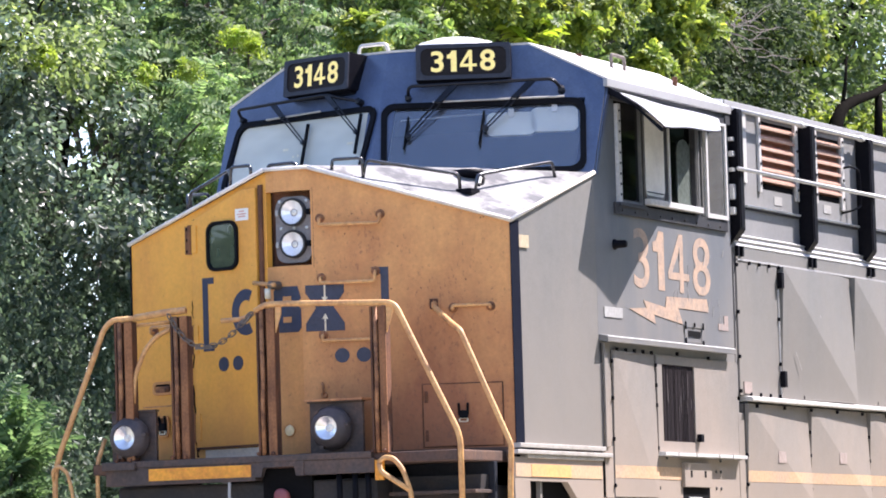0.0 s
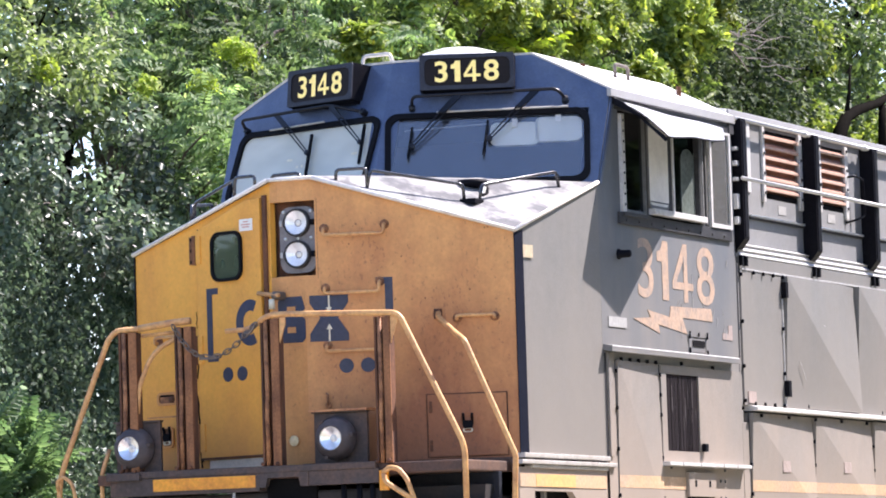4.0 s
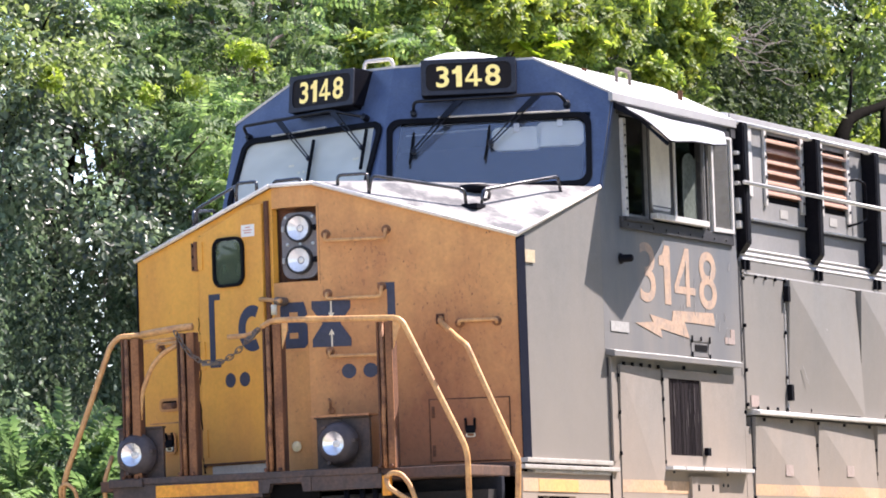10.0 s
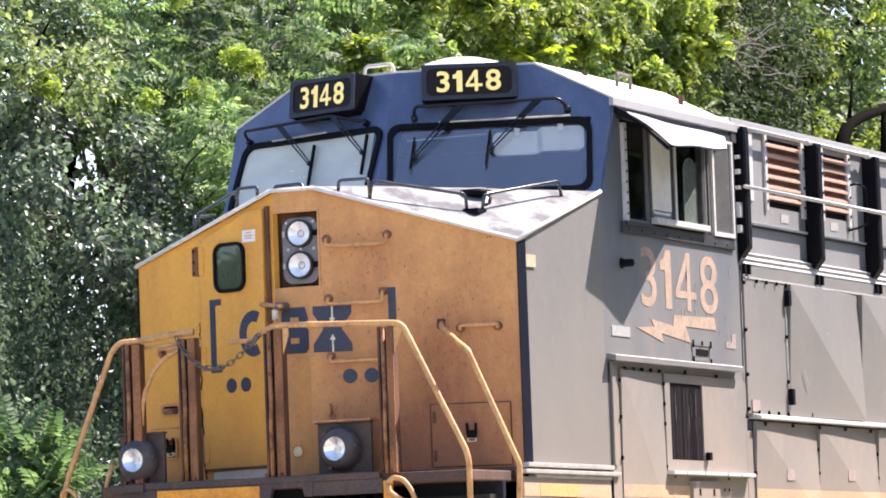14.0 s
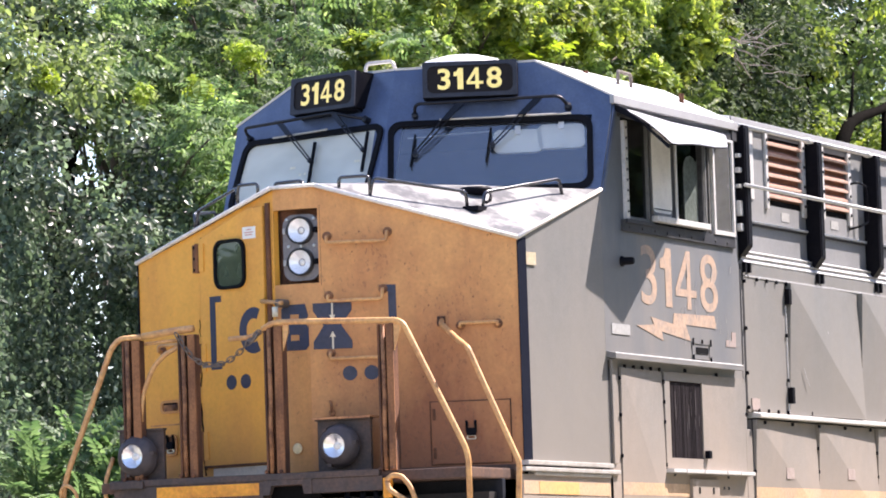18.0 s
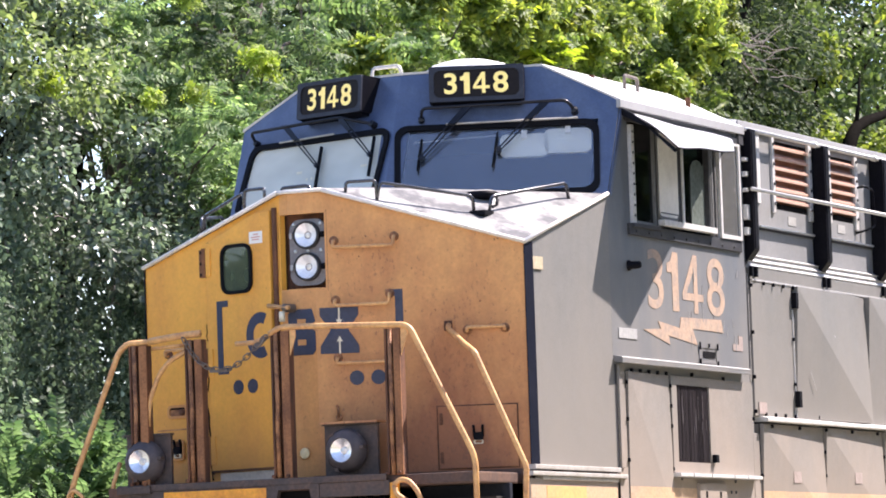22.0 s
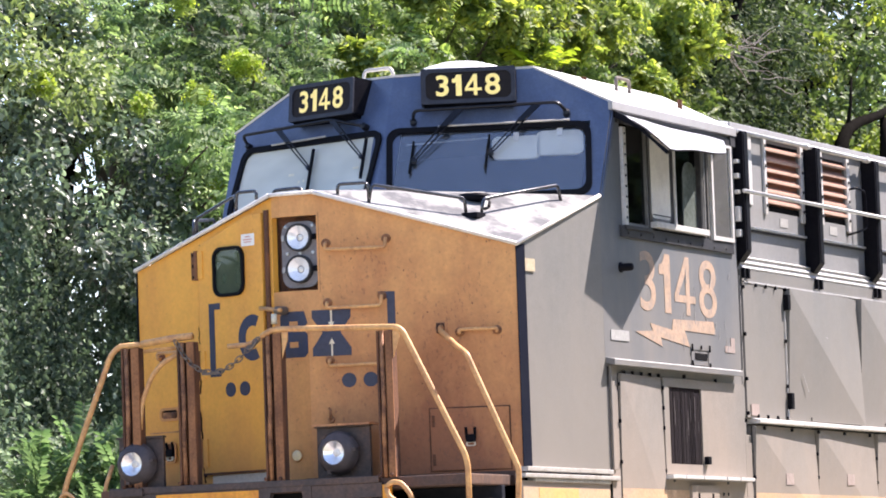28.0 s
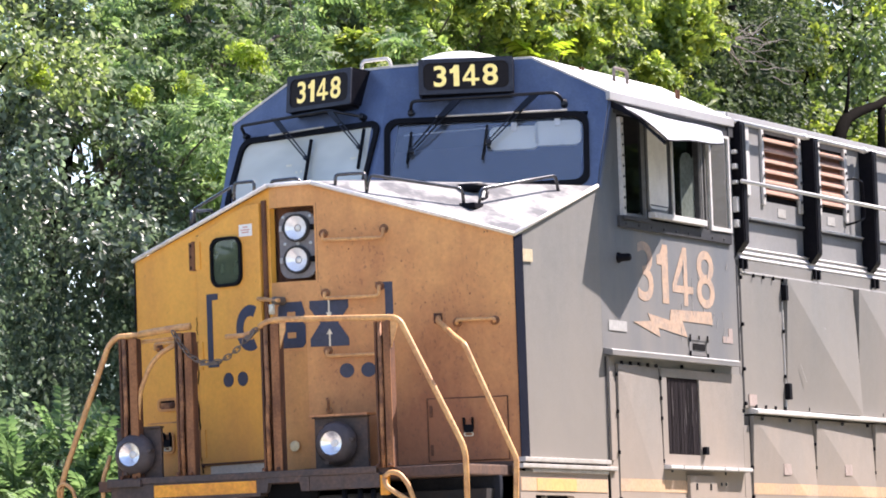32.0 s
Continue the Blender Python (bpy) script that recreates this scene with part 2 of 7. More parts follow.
def glass_material(name, gloss=1.5, tint=(1, 1, 1), dust=0.0, film_tint=(0.62, 0.64, 0.65)):
    m = bpy.data.materials.new(name)
    m.use_nodes = True
    n, l = m.node_tree.nodes, m.node_tree.links
    n.remove(n["Principled BSDF"])
    clear, shine, mix, fres = n.new("ShaderNodeBsdfTransparent"), n.new("ShaderNodeBsdfGlossy"), n.new("ShaderNodeMixShader"), n.new("ShaderNodeLayerWeight")
    clear.inputs["Color"].default_value = (*tint, 1)
    shine.inputs["Roughness"].default_value = 0.02
    rise, shining = n.new("ShaderNodeMath"), n.new("ShaderNodeMapRange")
    rise.operation, rise.inputs[1].default_value = "POWER", 5.0
    fres.inputs["Blend"].default_value = 0.5
    shining.inputs["To Min"].default_value = ((gloss - 1) / (gloss + 1)) ** 2
    l.new(fres.outputs["Facing"], rise.inputs[0])
    l.new(rise.outputs[0], shining.inputs["Value"])
    l.new(shining.outputs["Result"], mix.inputs[0])
    # a thin film; its tint is dust on some panes, reflection on others
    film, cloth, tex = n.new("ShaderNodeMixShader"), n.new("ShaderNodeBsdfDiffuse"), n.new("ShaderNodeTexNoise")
    cloth.inputs["Color"].default_value = (*film_tint, 1)
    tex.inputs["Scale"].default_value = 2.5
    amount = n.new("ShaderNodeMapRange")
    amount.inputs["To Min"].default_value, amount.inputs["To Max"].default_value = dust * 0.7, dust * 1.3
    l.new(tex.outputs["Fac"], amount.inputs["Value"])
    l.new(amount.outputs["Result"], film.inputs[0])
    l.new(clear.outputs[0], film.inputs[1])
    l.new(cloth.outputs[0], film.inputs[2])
    l.new(film.outputs[0], mix.inputs[1])
    l.new(shine.outputs[0], mix.inputs[2])
    l.new(mix.outputs[0], n["Material Output"].inputs["Surface"])
    return m


GLASS = glass_material("window_glass", 1.5, (0.26, 0.28, 0.3), 0.03, (0.1, 0.11, 0.12))
# bluish film puts the blue sky's reflection into the windshield's colour
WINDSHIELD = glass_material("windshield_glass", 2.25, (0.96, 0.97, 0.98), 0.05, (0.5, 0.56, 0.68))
# heavy pale film stands in for the haze reflected in this pane
HAZE_SHIELD = glass_material("haze_tinted_windshield_glass", 1.5, (0.55, 0.6, 0.58), 0.74, (0.83, 0.81, 0.69))
LENS = glass_material("lamp_lens", 1.18, (0.97, 0.97, 0.97), 0.0)


def leaf_material(name, dark, light, shine=0.45, through=0.45, glow=(1.3, 1.3, 0.75), vary=0.3, palest=None, share=0.1, spec=0.5):
    """Leaves: each one its own shade, each clump a little lighter or darker, some palest: young leaves, and painted
    glints on the vine tree; light passes through them.
    """
    m = bpy.data.materials.new(name)
    m.use_nodes = True
    n, l = m.node_tree.nodes, m.node_tree.links
    b = n["Principled BSDF"]
    b.inputs["Roughness"].default_value, b.inputs["Specular IOR Level"].default_value = shine, spec
    geo, ramp = n.new("ShaderNodeNewGeometry"), n.new("ShaderNodeValToRGB")
    ramp.color_ramp.elements[0].color = (*dark, 1)
    ramp.color_ramp.elements[1].color = (*light, 1)
    if palest:
        ramp.color_ramp.elements[1].position = 1 - share
        e = ramp.color_ramp.elements.new(1.0)
        e.color = (*palest, 1)
    l.new(geo.outputs["Random Per Island"], ramp.inputs["Fac"])
    info, span, tone = n.new("ShaderNodeObjectInfo"), n.new("ShaderNodeMapRange"), n.new("ShaderNodeHueSaturation")
    span.inputs["To Min"].default_value, span.inputs["To Max"].default_value = 1 - vary, 1 + vary
    l.new(info.outputs["Random"], span.inputs["Value"])
    l.new(ramp.outputs["Color"], tone.inputs["Color"])
    l.new(span.outputs["Result"], tone.inputs["Value"])
    l.new(tone.outputs["Color"], b.inputs["Base Color"])
    trans, mix = n.new("ShaderNodeBsdfTranslucent"), n.new("ShaderNodeMixShader")
    gain = n.new("ShaderNodeMix")
    gain.data_type, gain.blend_type = "RGBA", "MULTIPLY"
    gain.inputs[0].default_value = 1.0
    gain.inputs[7].default_value = (*glow, 1)
    l.new(tone.outputs["Color"], gain.inputs[6])
    l.new(gain.outputs[2], trans.inputs["Color"])
    mix.inputs[0].default_value = through
    l.new(b.outputs[0], mix.inputs[1])
    l.new(trans.outputs[0], mix.inputs[2])
    l.new(mix.outputs[0], n["Material Output"].inputs["Surface"])
    return m


# leaf greens in lit and shaded copies: sun and shade put into colour
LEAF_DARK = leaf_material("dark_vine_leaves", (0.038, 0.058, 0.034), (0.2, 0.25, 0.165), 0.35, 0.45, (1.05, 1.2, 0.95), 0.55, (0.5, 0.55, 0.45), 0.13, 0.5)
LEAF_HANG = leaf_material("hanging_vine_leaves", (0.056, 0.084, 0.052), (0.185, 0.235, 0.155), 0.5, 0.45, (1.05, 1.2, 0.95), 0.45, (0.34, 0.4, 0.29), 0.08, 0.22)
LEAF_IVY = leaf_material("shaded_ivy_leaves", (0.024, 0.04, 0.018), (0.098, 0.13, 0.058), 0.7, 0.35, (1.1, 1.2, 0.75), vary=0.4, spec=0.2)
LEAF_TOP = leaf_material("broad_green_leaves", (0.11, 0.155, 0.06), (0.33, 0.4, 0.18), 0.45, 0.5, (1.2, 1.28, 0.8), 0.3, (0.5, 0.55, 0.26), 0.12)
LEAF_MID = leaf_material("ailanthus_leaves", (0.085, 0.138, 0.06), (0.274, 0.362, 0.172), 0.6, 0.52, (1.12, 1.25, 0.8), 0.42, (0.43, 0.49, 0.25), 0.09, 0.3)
LEAF_BRIGHT = leaf_material("sunlit_tone_leaves", (0.09, 0.145, 0.035), (0.29, 0.355, 0.09), 0.55, 0.55, (1.35, 1.35, 0.65), 0.35, (0.46, 0.49, 0.1), 0.12)
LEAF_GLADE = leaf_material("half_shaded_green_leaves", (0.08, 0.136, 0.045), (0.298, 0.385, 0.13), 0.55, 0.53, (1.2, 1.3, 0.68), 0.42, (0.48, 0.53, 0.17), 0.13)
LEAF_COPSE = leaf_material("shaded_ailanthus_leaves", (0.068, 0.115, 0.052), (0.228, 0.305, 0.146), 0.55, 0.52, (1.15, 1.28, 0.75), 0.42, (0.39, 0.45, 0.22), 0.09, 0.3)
LEAF_TUFT = leaf_material("sun_patch_leaves", (0.22, 0.3, 0.055), (0.4, 0.46, 0.085), 0.6, 0.55, (1.2, 1.3, 0.65), 0.15)
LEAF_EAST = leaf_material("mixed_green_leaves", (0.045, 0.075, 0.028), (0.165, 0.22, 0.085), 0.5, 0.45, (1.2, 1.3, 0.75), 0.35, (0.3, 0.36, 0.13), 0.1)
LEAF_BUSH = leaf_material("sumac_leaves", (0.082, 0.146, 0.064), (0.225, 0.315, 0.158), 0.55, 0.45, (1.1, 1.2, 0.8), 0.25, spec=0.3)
BARK = material("grey_brown_bark", (0.1, 0.08, 0.065), 0.9, stain=(0.045, 0.035, 0.03), scale=6, fine=40, streak=4, bump=0.5, grain=0.25)
TWIG = material("dead_grey_twigs", (0.17, 0.145, 0.125), 0.9, scale=8, grain=0.2)
# canopy shade is put into this near-black bark
DARK_BARK = material("shaded_dark_bark", (0.011, 0.01, 0.0085), 0.95, stain=(0.015, 0.013, 0.011), scale=6, fine=40, streak=4, bump=0.5, grain=0.25, spec=0.0)
BALLAST = material("crushed_stone_ballast", (0.42, 0.375, 0.335), 0.9, stain=(0.26, 0.22, 0.19), scale=6, fine=30, grain=0.35, bump=0.6)
GRASS = material("pale_gravel_and_dry_grass", (0.33, 0.3, 0.235), 0.95, stain=(0.15, 0.17, 0.075), stain_amount=0.8, scale=0.5, fine=14, grain=0.3, bump=0.4, low=0.45, high=0.6)
TIE = material("creosoted_wood", (0.09, 0.065, 0.05), 0.9, stain=(0.05, 0.035, 0.03), scale=5, grain=0.2, random_tint=0.25)
RAIL_STEEL = material("rail_steel", (0.25, 0.17, 0.12), 0.5, metal=0.6, stain=(0.16, 0.08, 0.05), scale=6)
UNDER = material("black_underframe", (0.02, 0.02, 0.022), 0.7, stain=(0.07, 0.05, 0.04), scale=4, grain=0.2)
DIGIT.node_tree.nodes["Principled BSDF"].inputs["Emission Color"].default_value = (1.0, 0.78, 0.25, 1)
DIGIT.node_tree.nodes["Principled BSDF"].inputs["Emission Strength"].default_value = 0.12   # lit from inside the number boxes

# ---- shaping helpers ----
def mesh_of(bm, name):
    bmesh.ops.recalc_face_normals(bm, faces=bm.faces)
    me = bpy.data.meshes.new(name)
    bm.to_mesh(me)
    bm.free()
    return me


def part(name, bm, mat, parent, label="", smooth=False):
    """One mesh object under a thing, or under a part."""
    me = bm if isinstance(bm, bpy.types.Mesh) else mesh_of(bm, name)
    if not me.materials:
        me.materials.append(mat)
    if smooth:
        me.shade_smooth()
    ob = new(name, me)
    if parent:
        ob.parent = parent
    if label:
        ob["label"] = label
    return ob


def box(x0, x1, y0, y1, z0, z1, bevel=0.0, bm=None):
    bm = bm or bmesh.new()
    vs = [bm.verts.new((x, y, z)) for x in (x0, x1) for y in (y0, y1) for z in (z0, z1)]
    fs = [bm.faces.new([vs[i] for i in f]) for f in ((0, 1, 3, 2), (4, 6, 7, 5), (0, 4, 5, 1), (2, 3, 7, 6), (0, 2, 6, 4), (1, 5, 7, 3))]
    if bevel:
        edges = {e for f in fs for e in f.edges}
        bmesh.ops.bevel(bm, geom=list(edges), offset=bevel, segments=2, affect="EDGES", profile=0.6)
    return bm


def slab(points, push, bevel=0.0, bm=None):
    """A flat outline given thickness along push."""
    bm = bm or bmesh.new()
    push = Vector(push)
    a = [bm.verts.new(p) for p in points]
    b = [bm.verts.new(Vector(p) + push) for p in points]
    k = len(a)
    fs = [bm.faces.new(a[::-1]), bm.faces.new(b)]
    fs += [bm.faces.new((a[i], a[(i + 1) % k], b[(i + 1) % k], b[i])) for i in range(k)]
    if bevel:
        bmesh.ops.bevel(bm, geom=list(fs[1].edges), offset=bevel, segments=2, affect="EDGES", profile=0.6)
    return bm


def ring(outer, inner, push, bm=None):
    """A frame between two outlines with as many points, given thickness along push."""
    bm = bm or bmesh.new()
    push, k = Vector(push), len(outer)
    rows = [[bm.verts.new(Vector(p) + s) for p in line] for s in (Vector(), push) for line in (outer, inner)]
    for i in range(k):
        j = (i + 1) % k
        o, n, o2, n2 = rows
        bm.faces.new((o[i], o[j], n[j], n[i]))
        bm.faces.new((o2[i], n2[i], n2[j], o2[j]))
        bm.faces.new((o[i], o2[i], o2[j], o[j]))
        bm.faces.new((n[i], n[j], n2[j], n2[i]))
    return bm


def tube(points, r, sides=8, bm=None, taper=None, cap=True):
    """A round bar along a line of points."""
    bm = bm or bmesh.new()
    pts = [Vector(p) for p in points]
    loops = []
    up = None
    for i, p in enumerate(pts):
        way = (pts[min(i + 1, len(pts) - 1)] - pts[max(i - 1, 0)]).normalized()
        if up is None:
            up = way.orthogonal().normalized()
        up = (up - way * up.dot(way)).normalized()
        side = way.cross(up)
        rr = r if taper is None else r + (taper - r) * i / max(1, len(pts) - 1)
        loops.append([bm.verts.new(p + rr * (math.cos(a) * up + math.sin(a) * side)) for a in (2 * math.pi * k / sides for k in range(sides))])
    for a, b in zip(loops, loops[1:]):
        for k in range(sides):
            bm.faces.new((a[k], a[(k + 1) % sides], b[(k + 1) % sides], b[k]))
    if cap:
        bm.faces.new(loops[0][::-1])
        bm.faces.new(loops[-1])
    return bm


def bend(points, r=0.06, steps=4):
    """The same line with its corners rounded."""
    pts = [Vector(p) for p in points]
    out = [pts[0]]
    for a, b, c in zip(pts, pts[1:], pts[2:]):
        u, v = a - b, c - b
        d = min(r, u.length * 0.45, v.length * 0.45)
        p, q = b + u.normalized() * d, b + v.normalized() * d
        out += [p.lerp(b, t).lerp(b.lerp(q, t), t) for t in (k / steps for k in range(steps + 1))]
    return out + [pts[-1]]


class Plane:
    """A flat working surface: origin, across and up; at(u, v, out) is a point on it."""

    def __init__(self, origin, across, up):
        self.o, self.u = Vector(origin), Vector(across).normalized()
        n = self.u.cross(Vector(up)).normalized()
        self.v, self.n = n.cross(self.u), n

    def at(self, u, v, out=0.0):
        return self.o + self.u * u + self.v * v + self.n * out

    def rounded(self, u0, u1, v0, v1, r, out=0.0, steps=5):
        pts = []
        for cu, cv, a0 in ((u1 - r, v0 + r, -90), (u1 - r, v1 - r, 0), (u0 + r, v1 - r, 90), (u0 + r, v0 + r, 180)):
            for k in range(steps + 1):
                a = radians(a0 + 90 * k / steps)
                pts.append(self.at(cu + r * math.cos(a), cv + r * math.sin(a), out))
        return pts

    def disc(self, u, v, r, out=0.0, n=20, squash=1.0):
        return [self.at(u + r * math.cos(2 * math.pi * k / n) * squash, v + r * math.sin(2 * math.pi * k / n), out) for k in range(n)]

    def box(self, u0, u1, v0, v1, out0, out1, bevel=0.0, bm=None):
        return slab([self.at(u0, v0, out0), self.at(u1, v0, out0), self.at(u1, v1, out0), self.at(u0, v1, out0)], self.n * (out1 - out0), bevel, bm)


def words(name, text, plane, u0, u1, v0, v1, out, mat, parent, bold=0.0, label="", gap=0.12):
    """Flat raised characters side by side in a box on a plane, each a part of its own."""
    shapes = []
    for c in text:
        if c == "1":
            # the figure one: a stem with a flag
            me = bpy.data.meshes.new(name)
            wide = 0.02 + bold
            me.from_pydata([(0.2 - wide, 0, 0), (0.3 + wide, 0, 0), (0.3 + wide, 0.7, 0), (0.225 - wide, 0.7, 0), (0.2 - wide, 0.64, 0), (0.16 - wide, 0.585, 0), (0.08 - wide, 0.565, 0), (0.08 - wide, 0.48 - wide, 0), (0.2 - wide, 0.48 - wide, 0)], [], [(0, 1, 2, 3, 4, 8), (4, 5, 6, 7, 8)])
            co = np.array([v.co[:] for v in me.vertices])
            shapes.append((me, co, co.min(0), co.max(0)))
            continue
        if c == "4":
            # the figure four: stem, bar and slope
            me = bpy.data.meshes.new(name)
            w = 0.045 + 0.5 * bold
            me.from_pydata([(0.33 - w, 0, 0), (0.33 + w, 0, 0), (0.33 + w, 0.15, 0), (0.33 - w, 0.15, 0), (0.33 + w, 0.15 + 1.8 * w, 0), (0.33 - w, 0.15 + 1.8 * w, 0), (0.33 + w, 0.7, 0), (0.33 - w, 0.7, 0),
                            (0.47 + w, 0.15, 0), (0.47 + w, 0.15 + 1.8 * w, 0), (0, 0.15, 0), (0, 0.15 + 1.8 * w, 0), (0.1, 0.15 + 1.8 * w, 0), (0.33 - w, 0.55 - w, 0)],
                           [], [(0, 1, 2, 3), (3, 2, 4, 5), (5, 4, 6, 7, 13), (2, 8, 9, 4), (10, 3, 5, 12, 11), (11, 12, 13, 7)])
            co = np.array([v.co[:] for v in me.vertices])
            shapes.append((me, co, co.min(0), co.max(0)))
            continue
        cu = bpy.data.curves.new(name, "FONT")
        cu.body, cu.extrude, cu.offset = c, 0.0, bold
        tmp = new("lettering", cu)
        me = bpy.data.meshes.new_from_object(tmp.evaluated_get(bpy.context.evaluated_depsgraph_get()))
        bpy.data.objects.remove(tmp)
        bpy.data.curves.remove(cu)
        bm = bmesh.new()
        bm.from_mesh(me)
        bmesh.ops.remove_doubles(bm, verts=bm.verts, dist=1e-5)
        bm.to_mesh(me)
        bm.free()
        co = np.empty(len(me.vertices) * 3)
        me.vertices.foreach_get("co", co)
        co = co.reshape(-1, 3)
        shapes.append((me, co, co.min(0), co.max(0)))
    widths = [hi[0] - lo[0] for _, _, lo, hi in shapes]
    most = max(widths)
    widths = [w / most for w in widths]
    unit_w = (u1 - u0) / (sum(widths) + gap * (len(text) - 1))
    u = u0
    for (me, co, lo, hi), w in zip(shapes, widths):
        for v, p in zip(me.vertices, co):
            v.co = plane.at(u + (p[0] - lo[0]) / (hi[0] - lo[0]) * w * unit_w, v0 + (p[1] - lo[1]) / (hi[1] - lo[1]) * (v1 - v0), out + 0.002)
        me.materials.clear()
        part(name, me, mat, parent, label)
        u += (w + gap) * unit_w


def lathe(plane, u, v, profile, n=24, bm=None):
    """A round form: rings of (radius, out) about a point of a plane."""
    bm = bm or bmesh.new()
    loops = []
    for r, out in profile:
        loops.append([bm.verts.new(p) for p in plane.disc(u, v, max(r, 1e-4), out, n)])
    for a, b in zip(loops, loops[1:]):
        for k in range(n):
            bm.faces.new((a[k], a[(k + 1) % n], b[(k + 1) % n], b[k]))
    return bm

# ---- ground and track ----
def ground_sheet():
    """One sheet to the horizon: the track bed is a low bank along the line."""
    xs = [-1500, -300, -80, -40, -20, -12, -8, -5.5, -3.2, -2.2, 0, 2.2, 3.2, 5.5, 8, 12, 20, 40, 80, 300, 1500]
    ys = [-1500, -300, -120, -60, -40, -20, -10, 0, 10, 20, 30, 40, 60, 120, 300, 1500]
    bm = bmesh.new()

    def height(x):
        return -0.95 + 0.72 * max(0.0, min(1.0, (3.6 - abs(x)) / 1.5))

    grid = [[bm.verts.new((x, y, height(x))) for x in xs] for y in ys]
    for a, b in zip(grid, grid[1:]):
        for i in range(len(xs) - 1):
            bm.faces.new((a[i], a[i + 1], b[i + 1], b[i]))
    return tagged(part("ground", bm, GRASS, None), "pale gravel and dry grass beside the railway", "ground", kind="structure")


ground_sheet()
bed = bmesh.new()
slab([(-2.7, -60, -0.6), (2.7, -60, -0.6), (1.85, -60, -0.2), (-1.85, -60, -0.2)], (0, 130, 0), bm=bed)
tagged(part("ballast_bed", bed, BALLAST, None), "grey crushed-stone ballast bank under the track", "ballast", kind="structure")
track = tagged(new("railway_track"), "steel rails on dark wooden ties in ballast", "track", kind="structure")
for x in (-0.755, 0.755):
    prof = [(-0.07, -0.17), (0.07, -0.17), (0.07, -0.155), (0.012, -0.13), (0.012, -0.045), (0.036, -0.035), (0.036, 0), (-0.036, 0), (-0.036, -0.035), (-0.012, -0.045), (-0.012, -0.13), (-0.07, -0.155)]
    part("rail", slab([(x + a, -60, b) for a, b in prof], (0, 130, 0)), RAIL_STEEL, track)
tie_mesh = mesh_of(box(-1.3, 1.3, -0.11, 0.11, -0.345, -0.172, 0.008), "tie")
for k in range(60):
    t = part("tie", tie_mesh, TIE, track)
    t.location = (0, -4 + 0.54 * k, 0)

# ---- locomotive ----
loco = tagged(new("locomotive"), "gold-nosed blue and grey diesel freight locomotive standing on the track", "locomotive")
HALF, NX, NY, NZ = 1.55, 1.503, 0.481, 3.343     # half width; the nose's corner
FOLD, PEAK_X, PEAK = 0.10, 0.174, 3.767          # the nose's middle
CAB_BACK = 4.70
DECK = 1.757
right = Plane((FOLD, 0, 0), (NX - FOLD, NY, 0), (0, 0, 1))     # nose facets and middle
left = Plane((-FOLD, 0, 0), (NX - FOLD, -NY, 0), (0, 0, 1))
mid = Plane((0, 0, 0), (1, 0, 0), (0, 0, 1))
side = Plane((HALF, 0, 0), (0, 1, 0), (0, 0, 1))
FW = right.u.dot(Vector((NX - FOLD, NY, 0)))                   # a facet's width
LEAN, SWEEP = 0.424, 0.368                                      # the cab's front
cab_right = Plane((0, 1.408 - LEAN * 3.889, 0), (1, SWEEP, 0), (0, LEAN, 1))
cab_left = Plane((0, 1.408 - LEAN * 3.889, 0), (1, -SWEEP, 0), (0, LEAN, 1))


def cab_y(x, z):
    return 1.408 + LEAN * (z - 3.889) + SWEEP * abs(x)


def cab_uv(plane, x, z):
    d = Vector((x, cab_y(x, z), z)) - plane.o
    return d.dot(plane.u), d.dot(plane.v)


def fx(x):
    """How far along the right facet a point with that x lies."""
    return (x - FOLD) / right.u.x


def lx(x):
    return (x + FOLD) / left.u.x


# the sun's white line along the nose edge is put into this colour
PALE_LIP = material("sunlit_edge_paint", (0.8, 0.74, 0.66), 0.5, stain=(0.6, 0.52, 0.44), scale=9)
# nose: front sheets round the headlight recess, two sides, the top
T = 0.05
RZ0, RZ1 = 3.09, 3.62
ur, ul = fx(PEAK_X), lx(-PEAK_X)
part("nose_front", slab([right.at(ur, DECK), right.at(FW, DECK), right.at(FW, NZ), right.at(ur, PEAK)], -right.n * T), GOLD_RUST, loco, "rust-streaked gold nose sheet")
part("nose_front", slab([left.at(-FW, DECK), left.at(ul, DECK), left.at(ul, PEAK), left.at(-FW, NZ)], -left.n * T), GOLD, loco, "gold nose sheet with a door")
for z0, z1 in ((DECK, RZ0), (RZ1, PEAK)):
    line = [left.at(ul, z0), left.at(0, z0), right.at(0, z0), right.at(ur, z0)]
    bm = bmesh.new()
    rows = [[bm.verts.new(p + Vector((0, d, h))) for p in line] for d in (0, T) for h in (0, z1 - z0)]
    for k in range(3):
        for a, b in ((0, 1), (1, 3), (3, 2), (2, 0)):
            bm.faces.new((rows[a][k], rows[a][k + 1], rows[b][k + 1], rows[b][k]))
    for k in (0, 3):
        bm.faces.new((rows[0][k], rows[1][k], rows[3][k], rows[2][k]))
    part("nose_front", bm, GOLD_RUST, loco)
for s in (1, -1):
    low, top = 1.78, 3.77
    y_low, y_top = 1.93, cab_y(HALF, top)
    part("nose_side", slab([(s * NX, NY, low), (s * HALF, y_low, low), (s * HALF, y_top, top), (s * NX, NY, NZ)], (-s * T, 0, 0)), SIDE_MID, loco, "dusty grey nose side")
    part("corner_strip", slab([(s * (NX + 0.002), NY - 0.012, low), (s * (NX + 0.008), NY + 0.125, low), (s * (NX + 0.008), NY + 0.125, NZ + 0.02), (s * (NX + 0.002), NY - 0.012, NZ - 0.01)], (s * 0.006, 0, 0)), STRIP, loco, "dark blue corner strip")
